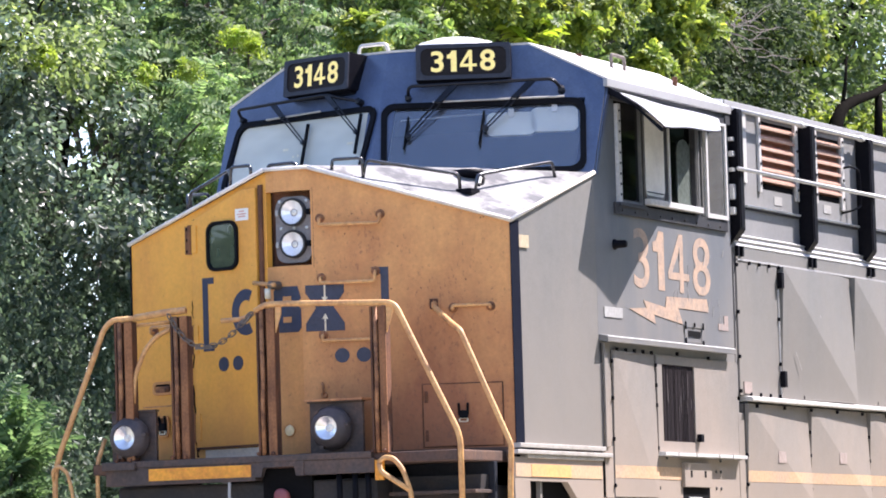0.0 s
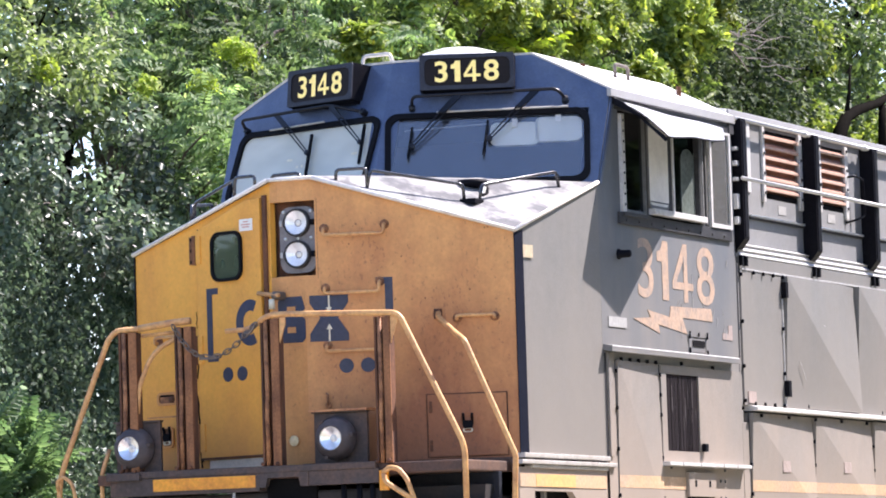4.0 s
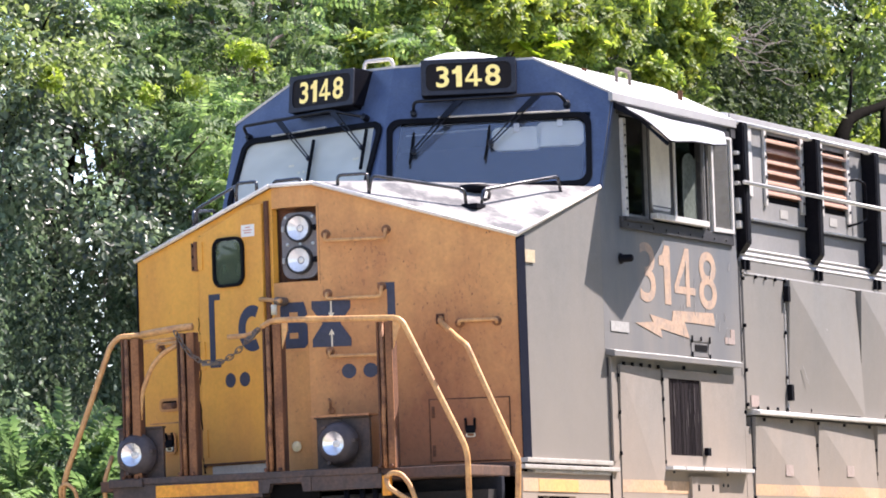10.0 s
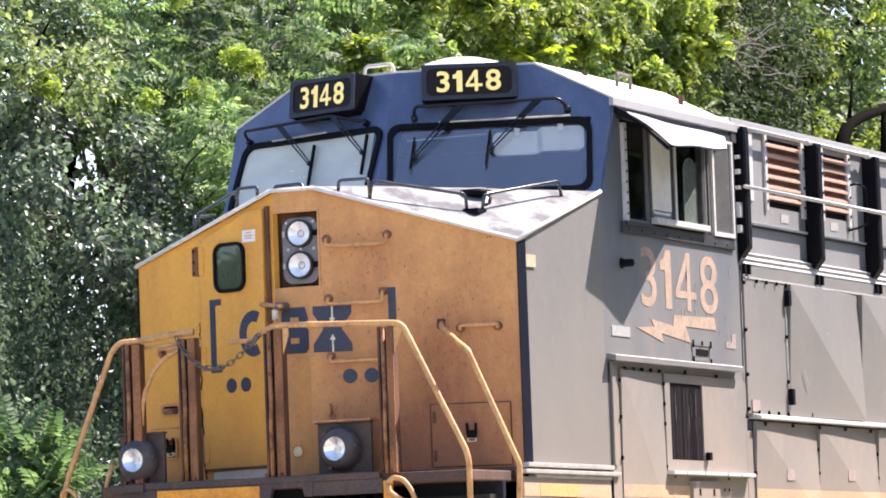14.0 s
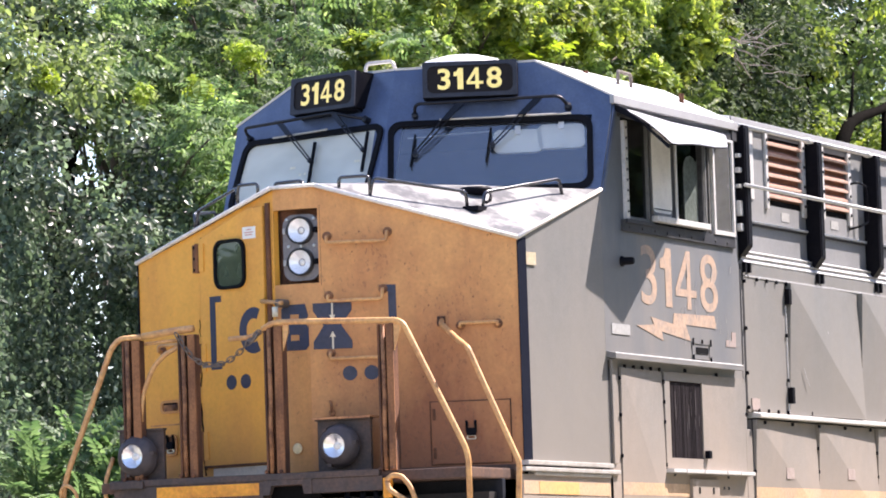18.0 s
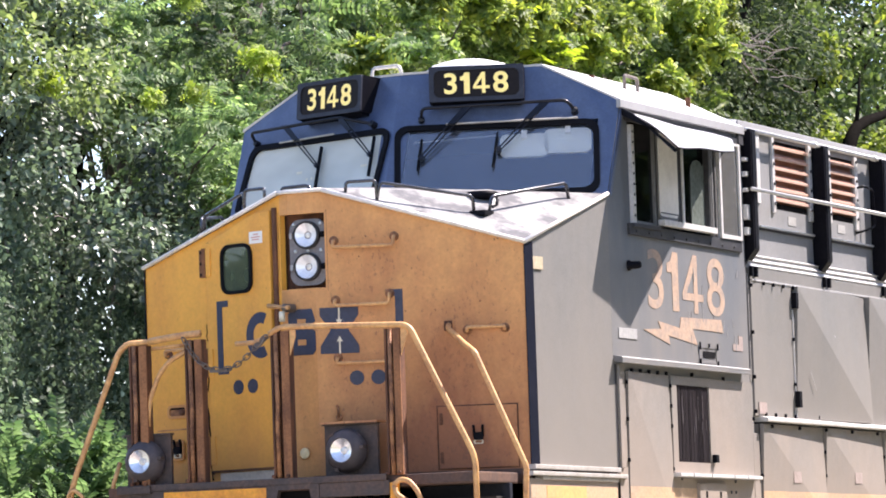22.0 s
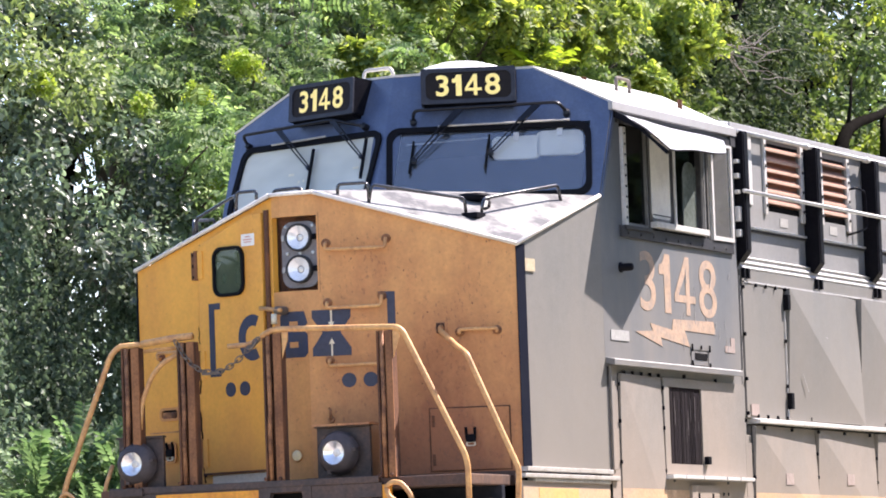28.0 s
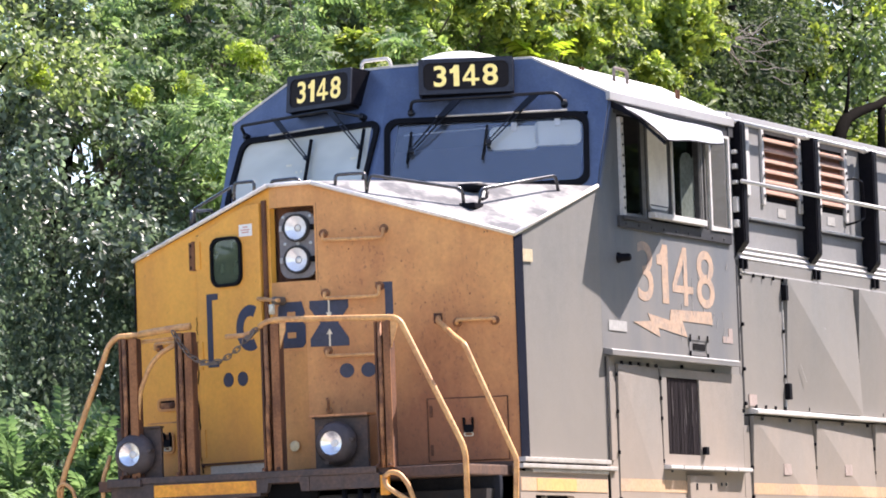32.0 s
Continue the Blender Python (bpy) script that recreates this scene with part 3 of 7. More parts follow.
bm = bmesh.new()
pts = {k: bm.verts.new(p) for k, p in dict(r0=(PEAK_X, -0.012, PEAK), r1=(NX + 0.01, NY - 0.01, NZ), r2=(HALF, cab_y(HALF, 3.77), 3.77), c=(0, 1.408, 3.889), l0=(-PEAK_X, -0.012, PEAK),
                                           l1=(-NX - 0.01, NY - 0.01, NZ), l2=(-HALF, cab_y(HALF, 3.77), 3.77)).items()}
for f in (("r0", "r1", "r2"), ("r0", "r2", "c"), ("l0", "r0", "c"), ("l2", "l1", "l0"), ("l0", "c", "l2")):
    bm.faces.new([pts[k] for k in f])
low = bmesh.ops.extrude_face_region(bm, geom=bm.faces[:])
for v in low["geom"]:
    if isinstance(v, bmesh.types.BMVert):
        v.co.z += 0.022
part("nose_top", bm, NOSE_TOP, loco, "bleached and stained grey nose top")
for s in (1, -1):
    part("nose_lip", tube([(s * PEAK_X, -0.014, PEAK + 0.012), (s * (NX + 0.012), NY - 0.014, NZ + 0.012)], 0.016, 8), PALE_LIP, loco, "pale nose lip", smooth=True)
    part("nose_lip", tube([(s * (NX + 0.012), NY - 0.014, NZ + 0.012), (s * (HALF + 0.004), cab_y(HALF, 3.77), 3.79)], 0.016, 8), PALE_LIP, loco, smooth=True)
part("nose_lip", tube([(-PEAK_X, -0.014, PEAK + 0.012), (PEAK_X, -0.014, PEAK + 0.012)], 0.014, 8), PALE_LIP, loco, smooth=True)

# cab: front sheets, sides, roof
CZ, RB, RZ = 4.50, 0.97, 4.80
for s, pl in ((1, cab_right), (-1, cab_left)):
    line = [(0, 3.86), (s * HALF, 3.74), (s * HALF, CZ), (s * RB, RZ), (0, 4.768)]
    w0, w1, v0, v1 = 0.11, 1.42, 3.80, 4.37
    outer = [pl.at(*cab_uv(pl, x, z)) for x, z in ((0, 3.70), (s * HALF, 3.62), (s * HALF, CZ), (s * RB, RZ), (0, 4.768))]
    inner = [pl.at(*cab_uv(pl, s * x, z)) for x, z in ((w0, v0), (w1, v0), (w1, v1), (0.9, v1), (w0, v1))]
    part("cab_front", ring(outer, inner, -pl.n * 0.05), NAVY, loco, "navy blue cab front sheet")
for s in (1, -1):
    # the side sheet, with an opening for the windows
    outer = [(s * HALF, cab_y(HALF, 1.7) if z < 3 else cab_y(HALF, z), z) for z in (3.6, CZ - 0.02)]
    o = [(s * HALF, 1.935, 1.42), (s * HALF, CAB_BACK, 1.42), (s * HALF, CAB_BACK, CZ), (s * HALF, cab_y(HALF, CZ), CZ), (s * HALF, cab_y(HALF, 3.77), 3.77)]
    i = [(s * HALF, 2.36, 3.60), (s * HALF, 4.58, 3.60), (s * HALF, 4.58, 4.38), (s * HALF, 2.36, 4.38), (s * HALF, 2.36, 3.8)]
    part("cab_side", ring(o, i, (-s * 0.06, 0, 0)), SIDE, loco, "dusty blue-grey cab side sheet")
bm = bmesh.new()
sec = [(-HALF - 0.015, CZ), (-RB, RZ), (0, 4.775), (RB, RZ), (HALF + 0.015, CZ)]
front = [bm.verts.new((x, cab_y(x, z) - 0.012, z + 0.012)) for x, z in sec]
back = [bm.verts.new((x, CAB_BACK + 0.02, z + 0.012)) for x, z in sec]
f2 = [bm.verts.new((x, cab_y(x, z) - 0.004, z - 0.004)) for x, z in sec]
b2 = [bm.verts.new((x, CAB_BACK + 0.02, z - 0.04)) for x, z in sec]
for k in range(4):
    bm.faces.new((front[k], front[k + 1], back[k + 1], back[k]))
    bm.faces.new((f2[k], f2[k + 1], b2[k + 1], b2[k]))
    bm.faces.new((front[k], front[k + 1], f2[k + 1], f2[k]))
    bm.faces.new((back[k], back[k + 1], b2[k + 1], b2[k]))
for k in (0, 4):
    bm.faces.new((front[k], back[k], b2[k], f2[k]))
part("cab_roof", bm, ROOF, loco, "pale grey cab roof")
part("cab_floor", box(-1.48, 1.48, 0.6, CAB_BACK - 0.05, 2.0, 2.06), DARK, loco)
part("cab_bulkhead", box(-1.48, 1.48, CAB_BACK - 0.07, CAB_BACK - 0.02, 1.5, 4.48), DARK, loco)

# machinery hood behind the cab
HB = 21.0
part("hood_core", box(-1.46, 1.46, CAB_BACK + 0.10, HB, 1.42, 4.50, 0.02), SIDE, loco, "dusty blue-grey machinery hood")
part("hood_roof", slab([(-1.50, CAB_BACK + 0.03, 4.50), (1.50, CAB_BACK + 0.03, 4.50), (1.50, CAB_BACK + 0.03, 4.575), (1.2, CAB_BACK + 0.03, 4.62), (-1.2, CAB_BACK + 0.03, 4.62), (-1.5, CAB_BACK + 0.03, 4.575)], (0, HB - CAB_BACK, 0)), ROOF, loco, "pale grey hood roof")
part("underframe", box(-1.40, 1.40, 0.25, HB + 0.4, 1.2, 1.50, 0.02), UNDER, loco, "black steel underframe")
part("fuel_tank", box(-1.3, 1.3, 7.6, 14.2, 0.35, 1.2, 0.12), UNDER, loco, "black fuel tank")
for y0 in (2.2, 15.2):
    truck = part("truck", box(-1.15, 1.15, y0, y0 + 4.6, 0.55, 1.1, 0.08), UNDER, loco, "black steel truck frame")
    for k in range(3):
        for s in (1, -1):
            wp = Plane((s * 0.70, y0 + 0.35 + 1.95 * k, 0.53), (0, s, 0), (0, 0, 1))
            part("wheel", lathe(wp, 0, 0, [(0.001, 0), (0.53, 0), (0.53, 0.11), (0.44, 0.13), (0.2, 0.1), (0.001, 0.12)]), RAIL_STEEL, truck, smooth=True)

# ---- the nose's fittings ----
FRAME_DARK = material("dark_lamp_ring", (0.03, 0.028, 0.028), 0.45, scale=9)
HEAD_PLATE = material("dull_grey_plate", (0.21, 0.195, 0.195), 0.5, stain=(0.12, 0.1, 0.1), scale=9)
def cone_lamp(pl, u, v, r, out, can, silver=None):
    """A deep polished reflector with its bulb, behind a clear lens."""
    part("reflector", lathe(pl, u, v, [(r, out - 0.004), (r * 0.55, out - 0.03), (0.012, out - 0.052), (0.001, out - 0.053)], 15), silver or MIRROR, can, "bright faceted reflector")
    part("bulb", lathe(pl, u, v, [(0.024, out - 0.05), (0.022, out - 0.042), (0.014, out - 0.036), (0.001, out - 0.034)], 12), BULB, can, smooth=True)
    part("lens", lathe(pl, u, v, [(r, out - 0.002), (r * 0.5, out + 0.003), (0.001, out + 0.005)], 28), LENS, can, smooth=True)


# duller, whiter silver puts reflected brightness into the recessed lamps' colour
PALE_SILVER = material("pale_silver_reflector", (0.98, 0.98, 0.98), 0.18, metal=0.35, scale=20, grain=0.02)
BULB = material("frosted_bulb_glass", (0.8, 0.78, 0.72), 0.2, scale=20)
# headlight recess with two lamps one above the other
recess = part("headlight_recess", bmesh.new(), RUST, loco, "rust-brown headlight recess")
bm = bmesh.new()
box(-0.185, 0.185, 0.115, 0.13, RZ0 - 0.02, RZ1 + 0.02, bm=bm)
box(-0.19, -0.172, 0.03, 0.13, RZ0 - 0.02, RZ1 + 0.02, bm=bm)
box(0.172, 0.19, 0.03, 0.13, RZ0 - 0.02, RZ1 + 0.02, bm=bm)
box(-0.17, 0.17, 0.045, 0.13, RZ1, RZ1 + 0.02, bm=bm)
box(-0.17, 0.17, 0.045, 0.13, RZ0 - 0.02, RZ0, bm=bm)
bm.to_mesh(recess.data)
bm.free()
plate = Plane((0, 0.075, 0), (1, 0, 0), (0, 0, 1))
head = part("headlight_plate", slab(plate.rounded(-0.115, 0.165, 3.115, 3.585, 0.075), (0, -0.02, 0), 0.006), HEAD_PLATE, loco, "dull grey headlight plate")
for z in (3.47, 3.245):
    lamp = part("headlight", lathe(plate, 0.03, z, [(0.082, 0.05), (0.088, 0.062), (0.098, 0.064), (0.1, 0.05), (0.1, 0.02)], 28), FRAME_DARK, head, "clear round headlight", smooth=True)
    cone_lamp(plate, 0.03, z, 0.084, 0.062, lamp, PALE_SILVER)
    for du in (-0.125, 0.118):
        part("clip", plate.box(0.03 + du - 0.012, 0.03 + du + 0.012, z - 0.02, z + 0.02, 0.02, 0.045, 0.004), BLACK if du > 0 else WHITE, head)
for u, v in ((-0.07, 3.36), (0.13, 3.36), (0.03, 3.36), (-0.08, 3.55), (0.13, 3.55)):
    part("bolt", lathe(plate, u, v, [(0.012, 0.02), (0.011, 0.03), (0.001, 0.031)], 8), STEEL, head)

# door in the left facet
def lp(x, z, out=0.0):
    return left.at(lx(x), z, out)


door = part("nose_door", slab([lp(-0.87, 1.845), lp(-0.25, 1.845), lp(-0.25, 3.662), lp(-0.385, 3.66), lp(-0.87, 3.475)], left.n * 0.032, 0.008), GOLD, loco, "gold-painted nose door with a small window")
part("door_gap", slab([lp(-0.885, 1.82), lp(-0.873, 1.82), lp(-0.873, 3.49), lp(-0.885, 3.485)], left.n * 0.003), RUST, door)
part("door_jamb", slab([lp(-0.235, 1.78), lp(-0.2, 1.78), lp(-0.2, 3.68), lp(-0.235, 3.68)], left.n * 0.02, 0.004), RUST, loco, "rust-stained door jamb")
part("door_gap", slab([lp(-0.249, 1.82), lp(-0.237, 1.82), lp(-0.237, 3.68), lp(-0.249, 3.68)], left.n * 0.004), DARK, loco)
wl0, wl1 = lx(-0.712), lx(-0.415)
o, i = left.rounded(wl0, wl1, 3.095, 3.45, 0.08, 0.03), left.rounded(wl0 + 0.022, wl1 - 0.022, 3.117, 3.428, 0.062, 0.03)
win = part("door_window", ring(o, i, left.n * 0.024), RUBBER, door, "round-cornered window in black rubber")
# green film tint stands for the trees that the pane reflects
part("pane", slab(left.rounded(wl0 + 0.015, wl1 - 0.015, 3.11, 3.435, 0.068, 0.033), left.n * 0.004), glass_material("door_glass", 1.6, (0.3, 0.36, 0.28), 0.4, (0.17, 0.22, 0.14)), win)
for z in (3.34, 2.62, 1.99):
    hinge = part("hinge", tube([lp(-0.89, z - 0.105, 0.03), lp(-0.89, z + 0.105, 0.03)], 0.018, 8), FLANGE_RUST, loco, "rusty door hinge")
    part("leaf", left.box(lx(-0.955), lx(-0.9), z - 0.1, z + 0.1, 0.001, 0.014, 0.003), FLANGE_RUST, hinge)
    part("leaf", left.box(lx(-0.865), lx(-0.82), z - 0.1, z + 0.1, 0.03, 0.042, 0.003), GOLD, hinge)
    for k in (-0.08, 0.0, 0.08):
        part("screw", lathe(left, lx(-0.935), z + k, [(0.012, 0.014), (0.01, 0.02), (0.001, 0.022)], 7), DARK, hinge)
LABEL_WHITE = material("white_vinyl_label", (0.85, 0.82, 0.76), 0.5, scale=10, grain=0.04)
KICK = material("worn_pale_metal", (0.6, 0.5, 0.39), 0.6, stain=(0.4, 0.31, 0.22), scale=9, grain=0.1)
sticker = part("warning_label", left.box(lx(-0.44), lx(-0.315), 3.44, 3.525, 0.032, 0.0345), LABEL_WHITE, door, "small white label with red lines")
RED = material("faded_red_print", (0.62, 0.3, 0.22), 0.6)
for z, w in ((3.505, 0.05), (3.485, 0.09), (3.468, 0.07)):
    part("print", left.box(lx(-0.378) - w / 2, lx(-0.378) + w / 2, z - 0.004, z + 0.004, 0.0345, 0.0355), RED, sticker)
part("kick_plate", left.box(lx(-0.80), lx(-0.27), 1.755, 1.828, 0.001, 0.02, 0.004), KICK, loco, "worn bare aluminium kick plate")
handle = part("door_handle", tube(bend([lp(-0.26, 2.985, 0.05), lp(-0.12, 2.965, 0.085), lp(-0.03, 2.955, 0.085)], 0.03), 0.016, 8), RAIL_PAINT, loco, "worn tan lever door handle", smooth=True)
part("pivot", lathe(Plane(lp(-0.07, 2.955), left.u, (0, 0, 1)), 0, 0, [(0.03, 0), (0.03, 0.09), (0.02, 0.1), (0.001, 0.1)], 14), CHAIN, handle, smooth=True)
part("knob", tube([lp(-0.085, 2.93, 0.1), lp(-0.085, 2.86, 0.1)], 0.022, 10), CREAM, handle, smooth=True)

# rust-eaten cracks along the door's hinge side
for x, z0, z1, w in ((-0.915, 2.42, 2.66, 0.014), (-0.92, 1.93, 2.3, 0.018), (-0.905, 1.78, 1.9, 0.022), (-0.91, 2.78, 2.9, 0.01)):
    n_step, rough_rng = 6, random.Random(int(z0 * 100))
    line = [(x + rough_rng.uniform(-0.008, 0.008), z0 + (z1 - z0) * k / n_step) for k in range(n_step + 1)]
    outline = [lp(a, b, 0.002) for a, b in line] + [lp(a + w * rough_rng.uniform(0.4, 1.0), b, 0.002) for a, b in line[::-1]]
    part("rust_crack", slab(outline, left.n * 0.001), DARK, loco)
part("door_lip", left.box(lx(-0.87), lx(-0.25), 1.833, 1.847, 0.02, 0.04, 0.003), RUST, door)

# recessed grip and latch in the left sheet, latch hatch in the right one
def rp(x, z, out=0.0):
    return right.at(fx(x), z, out)


grip = part("grip_recess", ring(left.rounded(lx(-1.315), lx(-1.115), 2.245, 2.34, 0.035, 0.0), left.rounded(lx(-1.295), lx(-1.135), 2.262, 2.322, 0.022, 0.0), left.n * 0.012), GOLD_RUST, loco, "oval grip recess")
part("cavity", slab(left.rounded(lx(-1.3), lx(-1.13), 2.258, 2.326, 0.024, 0.0), left.n * 0.002), PIPE_RUST, grip)
# dark slit paints the shade under the grip's upper rim
part("shadow_gap", slab(left.rounded(lx(-1.295), lx(-1.135), 2.308, 2.324, 0.007, 0.002), left.n * 0.001), DARK, grip)
part("grip_knob", lathe(left, lx(-1.17), 2.285, [(0.026, 0.002), (0.024, 0.016), (0.014, 0.024), (0.001, 0.026)], 10), RUST, grip, smooth=True)
part("seam", left.box(lx(-1.42), lx(-1.08), 2.158, 2.168, 0.0, 0.003), RUST_BLOTCH, loco)


def latch(plane, u, v, parent):
    """A paddle latch: a rounded rim about a dished plate, a paddle between two prongs."""
    l = part("latch", ring(plane.rounded(u - 0.062, u + 0.062, v - 0.1, v + 0.05, 0.028, 0.008), plane.rounded(u - 0.05, u + 0.05, v - 0.088, v + 0.038, 0.02, 0.008), plane.n * 0.012), GOLD_RUST, parent, "worn paddle latch in a raised rim")
    part("dish", slab(plane.rounded(u - 0.05, u + 0.05, v - 0.088, v + 0.038, 0.02, 0.006), plane.n * 0.004), RUST, l)
    for s in (-1, 1):
        part("prong", tube([plane.at(u + s * 0.03, v - 0.03, 0.014), plane.at(u + s * 0.03, v + 0.03, 0.024), plane.at(u + s * 0.033, v + 0.05, 0.028)], 0.0095, 7), BLACK, l, smooth=True)
    part("paddle", slab(plane.rounded(u - 0.034, u + 0.034, v - 0.055, v + 0.0, 0.014, 0.012), plane.n * 0.02, 0.004), BLACK, l)
    part("ring_pull", ring(plane.rounded(u - 0.034, u + 0.034, v - 0.082, v - 0.052, 0.012, 0.012), plane.rounded(u - 0.024, u + 0.024, v - 0.075, v - 0.058, 0.007, 0.012), plane.n * 0.014), CREAM, l)


hatch = part("sand_hatch", right.box(fx(0.895), fx(1.42), 1.782, 2.217, 0.001, 0.012, 0.004), GOLD_RUST, loco, "rust-streaked gold sand box hatch")
o, i = [rp(x, z) for x, z in ((0.885, 1.775), (1.43, 1.775), (1.43, 2.225), (0.885, 2.225))], [rp(x, z) for x, z in ((0.896, 1.784), (1.419, 1.784), (1.419, 2.215), (0.896, 2.215))]
part("seam", ring(o, i, right.n * 0.003), RUST, hatch)
latch(right, fx(1.16), 2.03, hatch)
latch(left, lx(-1.215), 2.04, loco)
for z in (1.86, 2.13):
    part("hinge", right.box(fx(0.905), fx(0.925), z - 0.04, z + 0.04, 0.012, 0.022, 0.003), RUST, hatch)


# grab irons: feet, drop, bar
def grab(plane, u0, v0, u1, v1, bar, parent, out=0.07):
    g = part("grab_iron", tube(bend([plane.at(u0, v0, 0.01), plane.at(u0, v0 - 0.01, out), plane.at(u0, bar, out), plane.at(u1, bar, out), plane.at(u1, v1 - 0.01, out), plane.at(u1, v1, 0.01)], 0.03, 3), 0.0125, 8), RAIL_PAINT, parent, "worn gold grab iron", smooth=True)
    for u, v in ((u0, v0), (u1, v1)):
        part("foot", lathe(plane, u, v, [(0.034, 0), (0.031, 0.01), (0.018, 0.02), (0.001, 0.02)], 12), PIPE_RUST, g)


grab(right, fx(0.235), 3.415, fx(0.64), 3.432, 3.365, loco)
grab(right, fx(0.235), 2.995, fx(0.60), 3.03, 2.955, loco)
grab(right, fx(0.24), 2.59, fx(0.60), 2.60, 2.548, loco)
grab(right, fx(1.11), 2.75, fx(1.36), 2.755, 2.765, loco, 0.05)
grab(left, lx(-1.28), 2.70, lx(-0.98), 2.71, 2.735, loco, 0.05)
part("bolt_foot", lathe(right, fx(0.235), 2.17, [(0.024, 0), (0.022, 0.03), (0.001, 0.035)], 10), PIPE_RUST, loco)
part("bolt_foot", tube([right.at(fx(0.235), 2.17, 0.03), right.at(fx(0.235), 2.235, 0.05), right.at(fx(0.225), 2.25, 0.02)], 0.01, 6), PIPE_RUST, loco, smooth=True)

# dark blue markings as plain shapes
part("bracket_marking", slab([lp(-0.775, 2.53, 0.033), lp(-0.67, 2.53, 0.033), lp(-0.67, 2.575, 0.033), lp(-0.722, 2.575, 0.033), lp(-0.722, 3.01, 0.033), lp(-0.665, 3.01, 0.033), lp(-0.665, 3.055, 0.033), lp(-0.775, 3.055, 0.033)], left.n * 0.002), MARK, door, "dark blue corner bracket marking")
part("bracket_marking", slab([rp(0.685, 2.53), rp(0.575, 2.53), rp(0.575, 2.575), rp(0.632, 2.575), rp(0.632, 3.01), rp(0.575, 3.01), rp(0.575, 3.058), rp(0.685, 3.058)][::-1], right.n * 0.003), MARK, loco, "dark blue corner bracket marking")
c_mid = (lx(-0.36), 2.786)
a0, a1 = 62, 298
o = [left.at(c_mid[0] + 0.145 * math.cos(radians(a0 + (a1 - a0) * k / 18)), c_mid[1] + 0.165 * math.sin(radians(a0 + (a1 - a0) * k / 18)), 0.033) for k in range(19)]
i = [left.at(c_mid[0] + 0.07 * math.cos(radians(a1 - (a1 - a0) * k / 18)), c_mid[1] + 0.085 * math.sin(radians(a1 - (a1 - a0) * k / 18)), 0.033) for k in range(19)]
bm = bmesh.new()
oo = [bm.verts.new(p) for p in o]
ii = [bm.verts.new(p) for p in i[::-1]]
for k in range(18):
    bm.faces.new((oo[k], oo[k + 1], ii[k + 1], ii[k]))
part("logo_shape", bm, MARK, door, "dark blue open ring shape")
# a block with two notches, and a bow-tie block with pale arrows
bz0, bz1 = 2.62, 2.945
bm = slab([Vector((x, -0.002 if abs(x) < FOLD else SWEEP * 0, z)) for x, z in ((-0.115, bz0 + 0.02), (-0.09, bz0), (0.07, bz0), (0.095, bz0 + 0.03), (0.095, 2.78), (0.06, 2.815), (0.095, 2.86), (0.07, bz1), (-0.09, bz1), (-0.118, bz1 - 0.03), (-0.118, 2.79), (-0.08, 2.755), (-0.115, 2.71))], (0, -0.002, 0))
part("logo_shape", bm, MARK, loco, "dark blue block shape")
part("logo_notch", box(-0.045, 0.02, -0.0065, -0.0045, 2.835, 2.875), GOLD_RUST, loco)
part("logo_notch", box(-0.045, 0.02, -0.0065, -0.0045, 2.69, 2.73), GOLD_RUST, loco)
xm = [rp(0.125, bz1, 0.003), rp(0.385, bz1, 0.003), rp(0.385, bz1 - 0.055, 0.003), rp(0.315, 2.785, 0.003), rp(0.385, bz0 + 0.055, 0.003), rp(0.385, bz0, 0.003), rp(0.125, bz0, 0.003), rp(0.125, bz0 + 0.055, 0.003), rp(0.195, 2.785, 0.003), rp(0.125, bz1 - 0.055, 0.003)]
logo = part("logo_shape", slab(xm[::-1], right.n * 0.002), MARK, loco, "dark blue bow-tie shape with pale arrows")
for s, z in ((1, bz1), (-1, bz0)):
    u = fx(0.255)
    tri = [right.at(u - 0.022, z - s * 0.085, 0.0055), right.at(u, z - s * 0.125, 0.0055), right.at(u + 0.022, z - s * 0.085, 0.0055), right.at(u + 0.006, z - s * 0.085, 0.0055), right.at(u + 0.006, z, 0.0055), right.at(u - 0.006, z, 0.0055), right.at(u - 0.006, z - s * 0.085, 0.0055)]
    part("arrow", slab(tri if s < 0 else tri[::-1], right.n * 0.001), CREAM, logo)
for pl, u, out, par in ((left, lx(-0.585), 0.032, door), (left, lx(-0.447), 0.032, door), (right, fx(0.362), 0.0, loco), (right, fx(0.507), 0.0, loco)):
    part("round_marking", slab(pl.disc(u, 2.43 if pl is left else 2.445, 0.052, out), pl.n * 0.003), MARK, par)
AMBER = material("yellowed_lens", (0.92, 0.76, 0.45), 0.3, scale=12)
port = part("marker_light", lathe(mid, -0.02, 1.93, [(0.046, 0), (0.046, 0.008), (0.04, 0.012), (0.038, 0.006)], 18), GOLD_RUST, loco, "small round marker light")
part("lens", lathe(mid, -0.02, 1.93, [(0.039, 0.005), (0.02, 0.012), (0.001, 0.014)], 16), AMBER, port, smooth=True)
rust_spots = [(0.4, 3.3), (1.33, 3.385), (1.31, 3.38), (0.45, 3.44), (0.75, 3.2), (0.9, 2.9), (1.2, 2.95), (0.85, 2.4), (1.3, 2.3), (0.7, 2.9)]
for x, z in rust_spots:
    part("rust_spot", slab(right.disc(fx(x), z, 0.007, 0.0005, 6, 0.7), right.n * 0.001), RUST, loco)

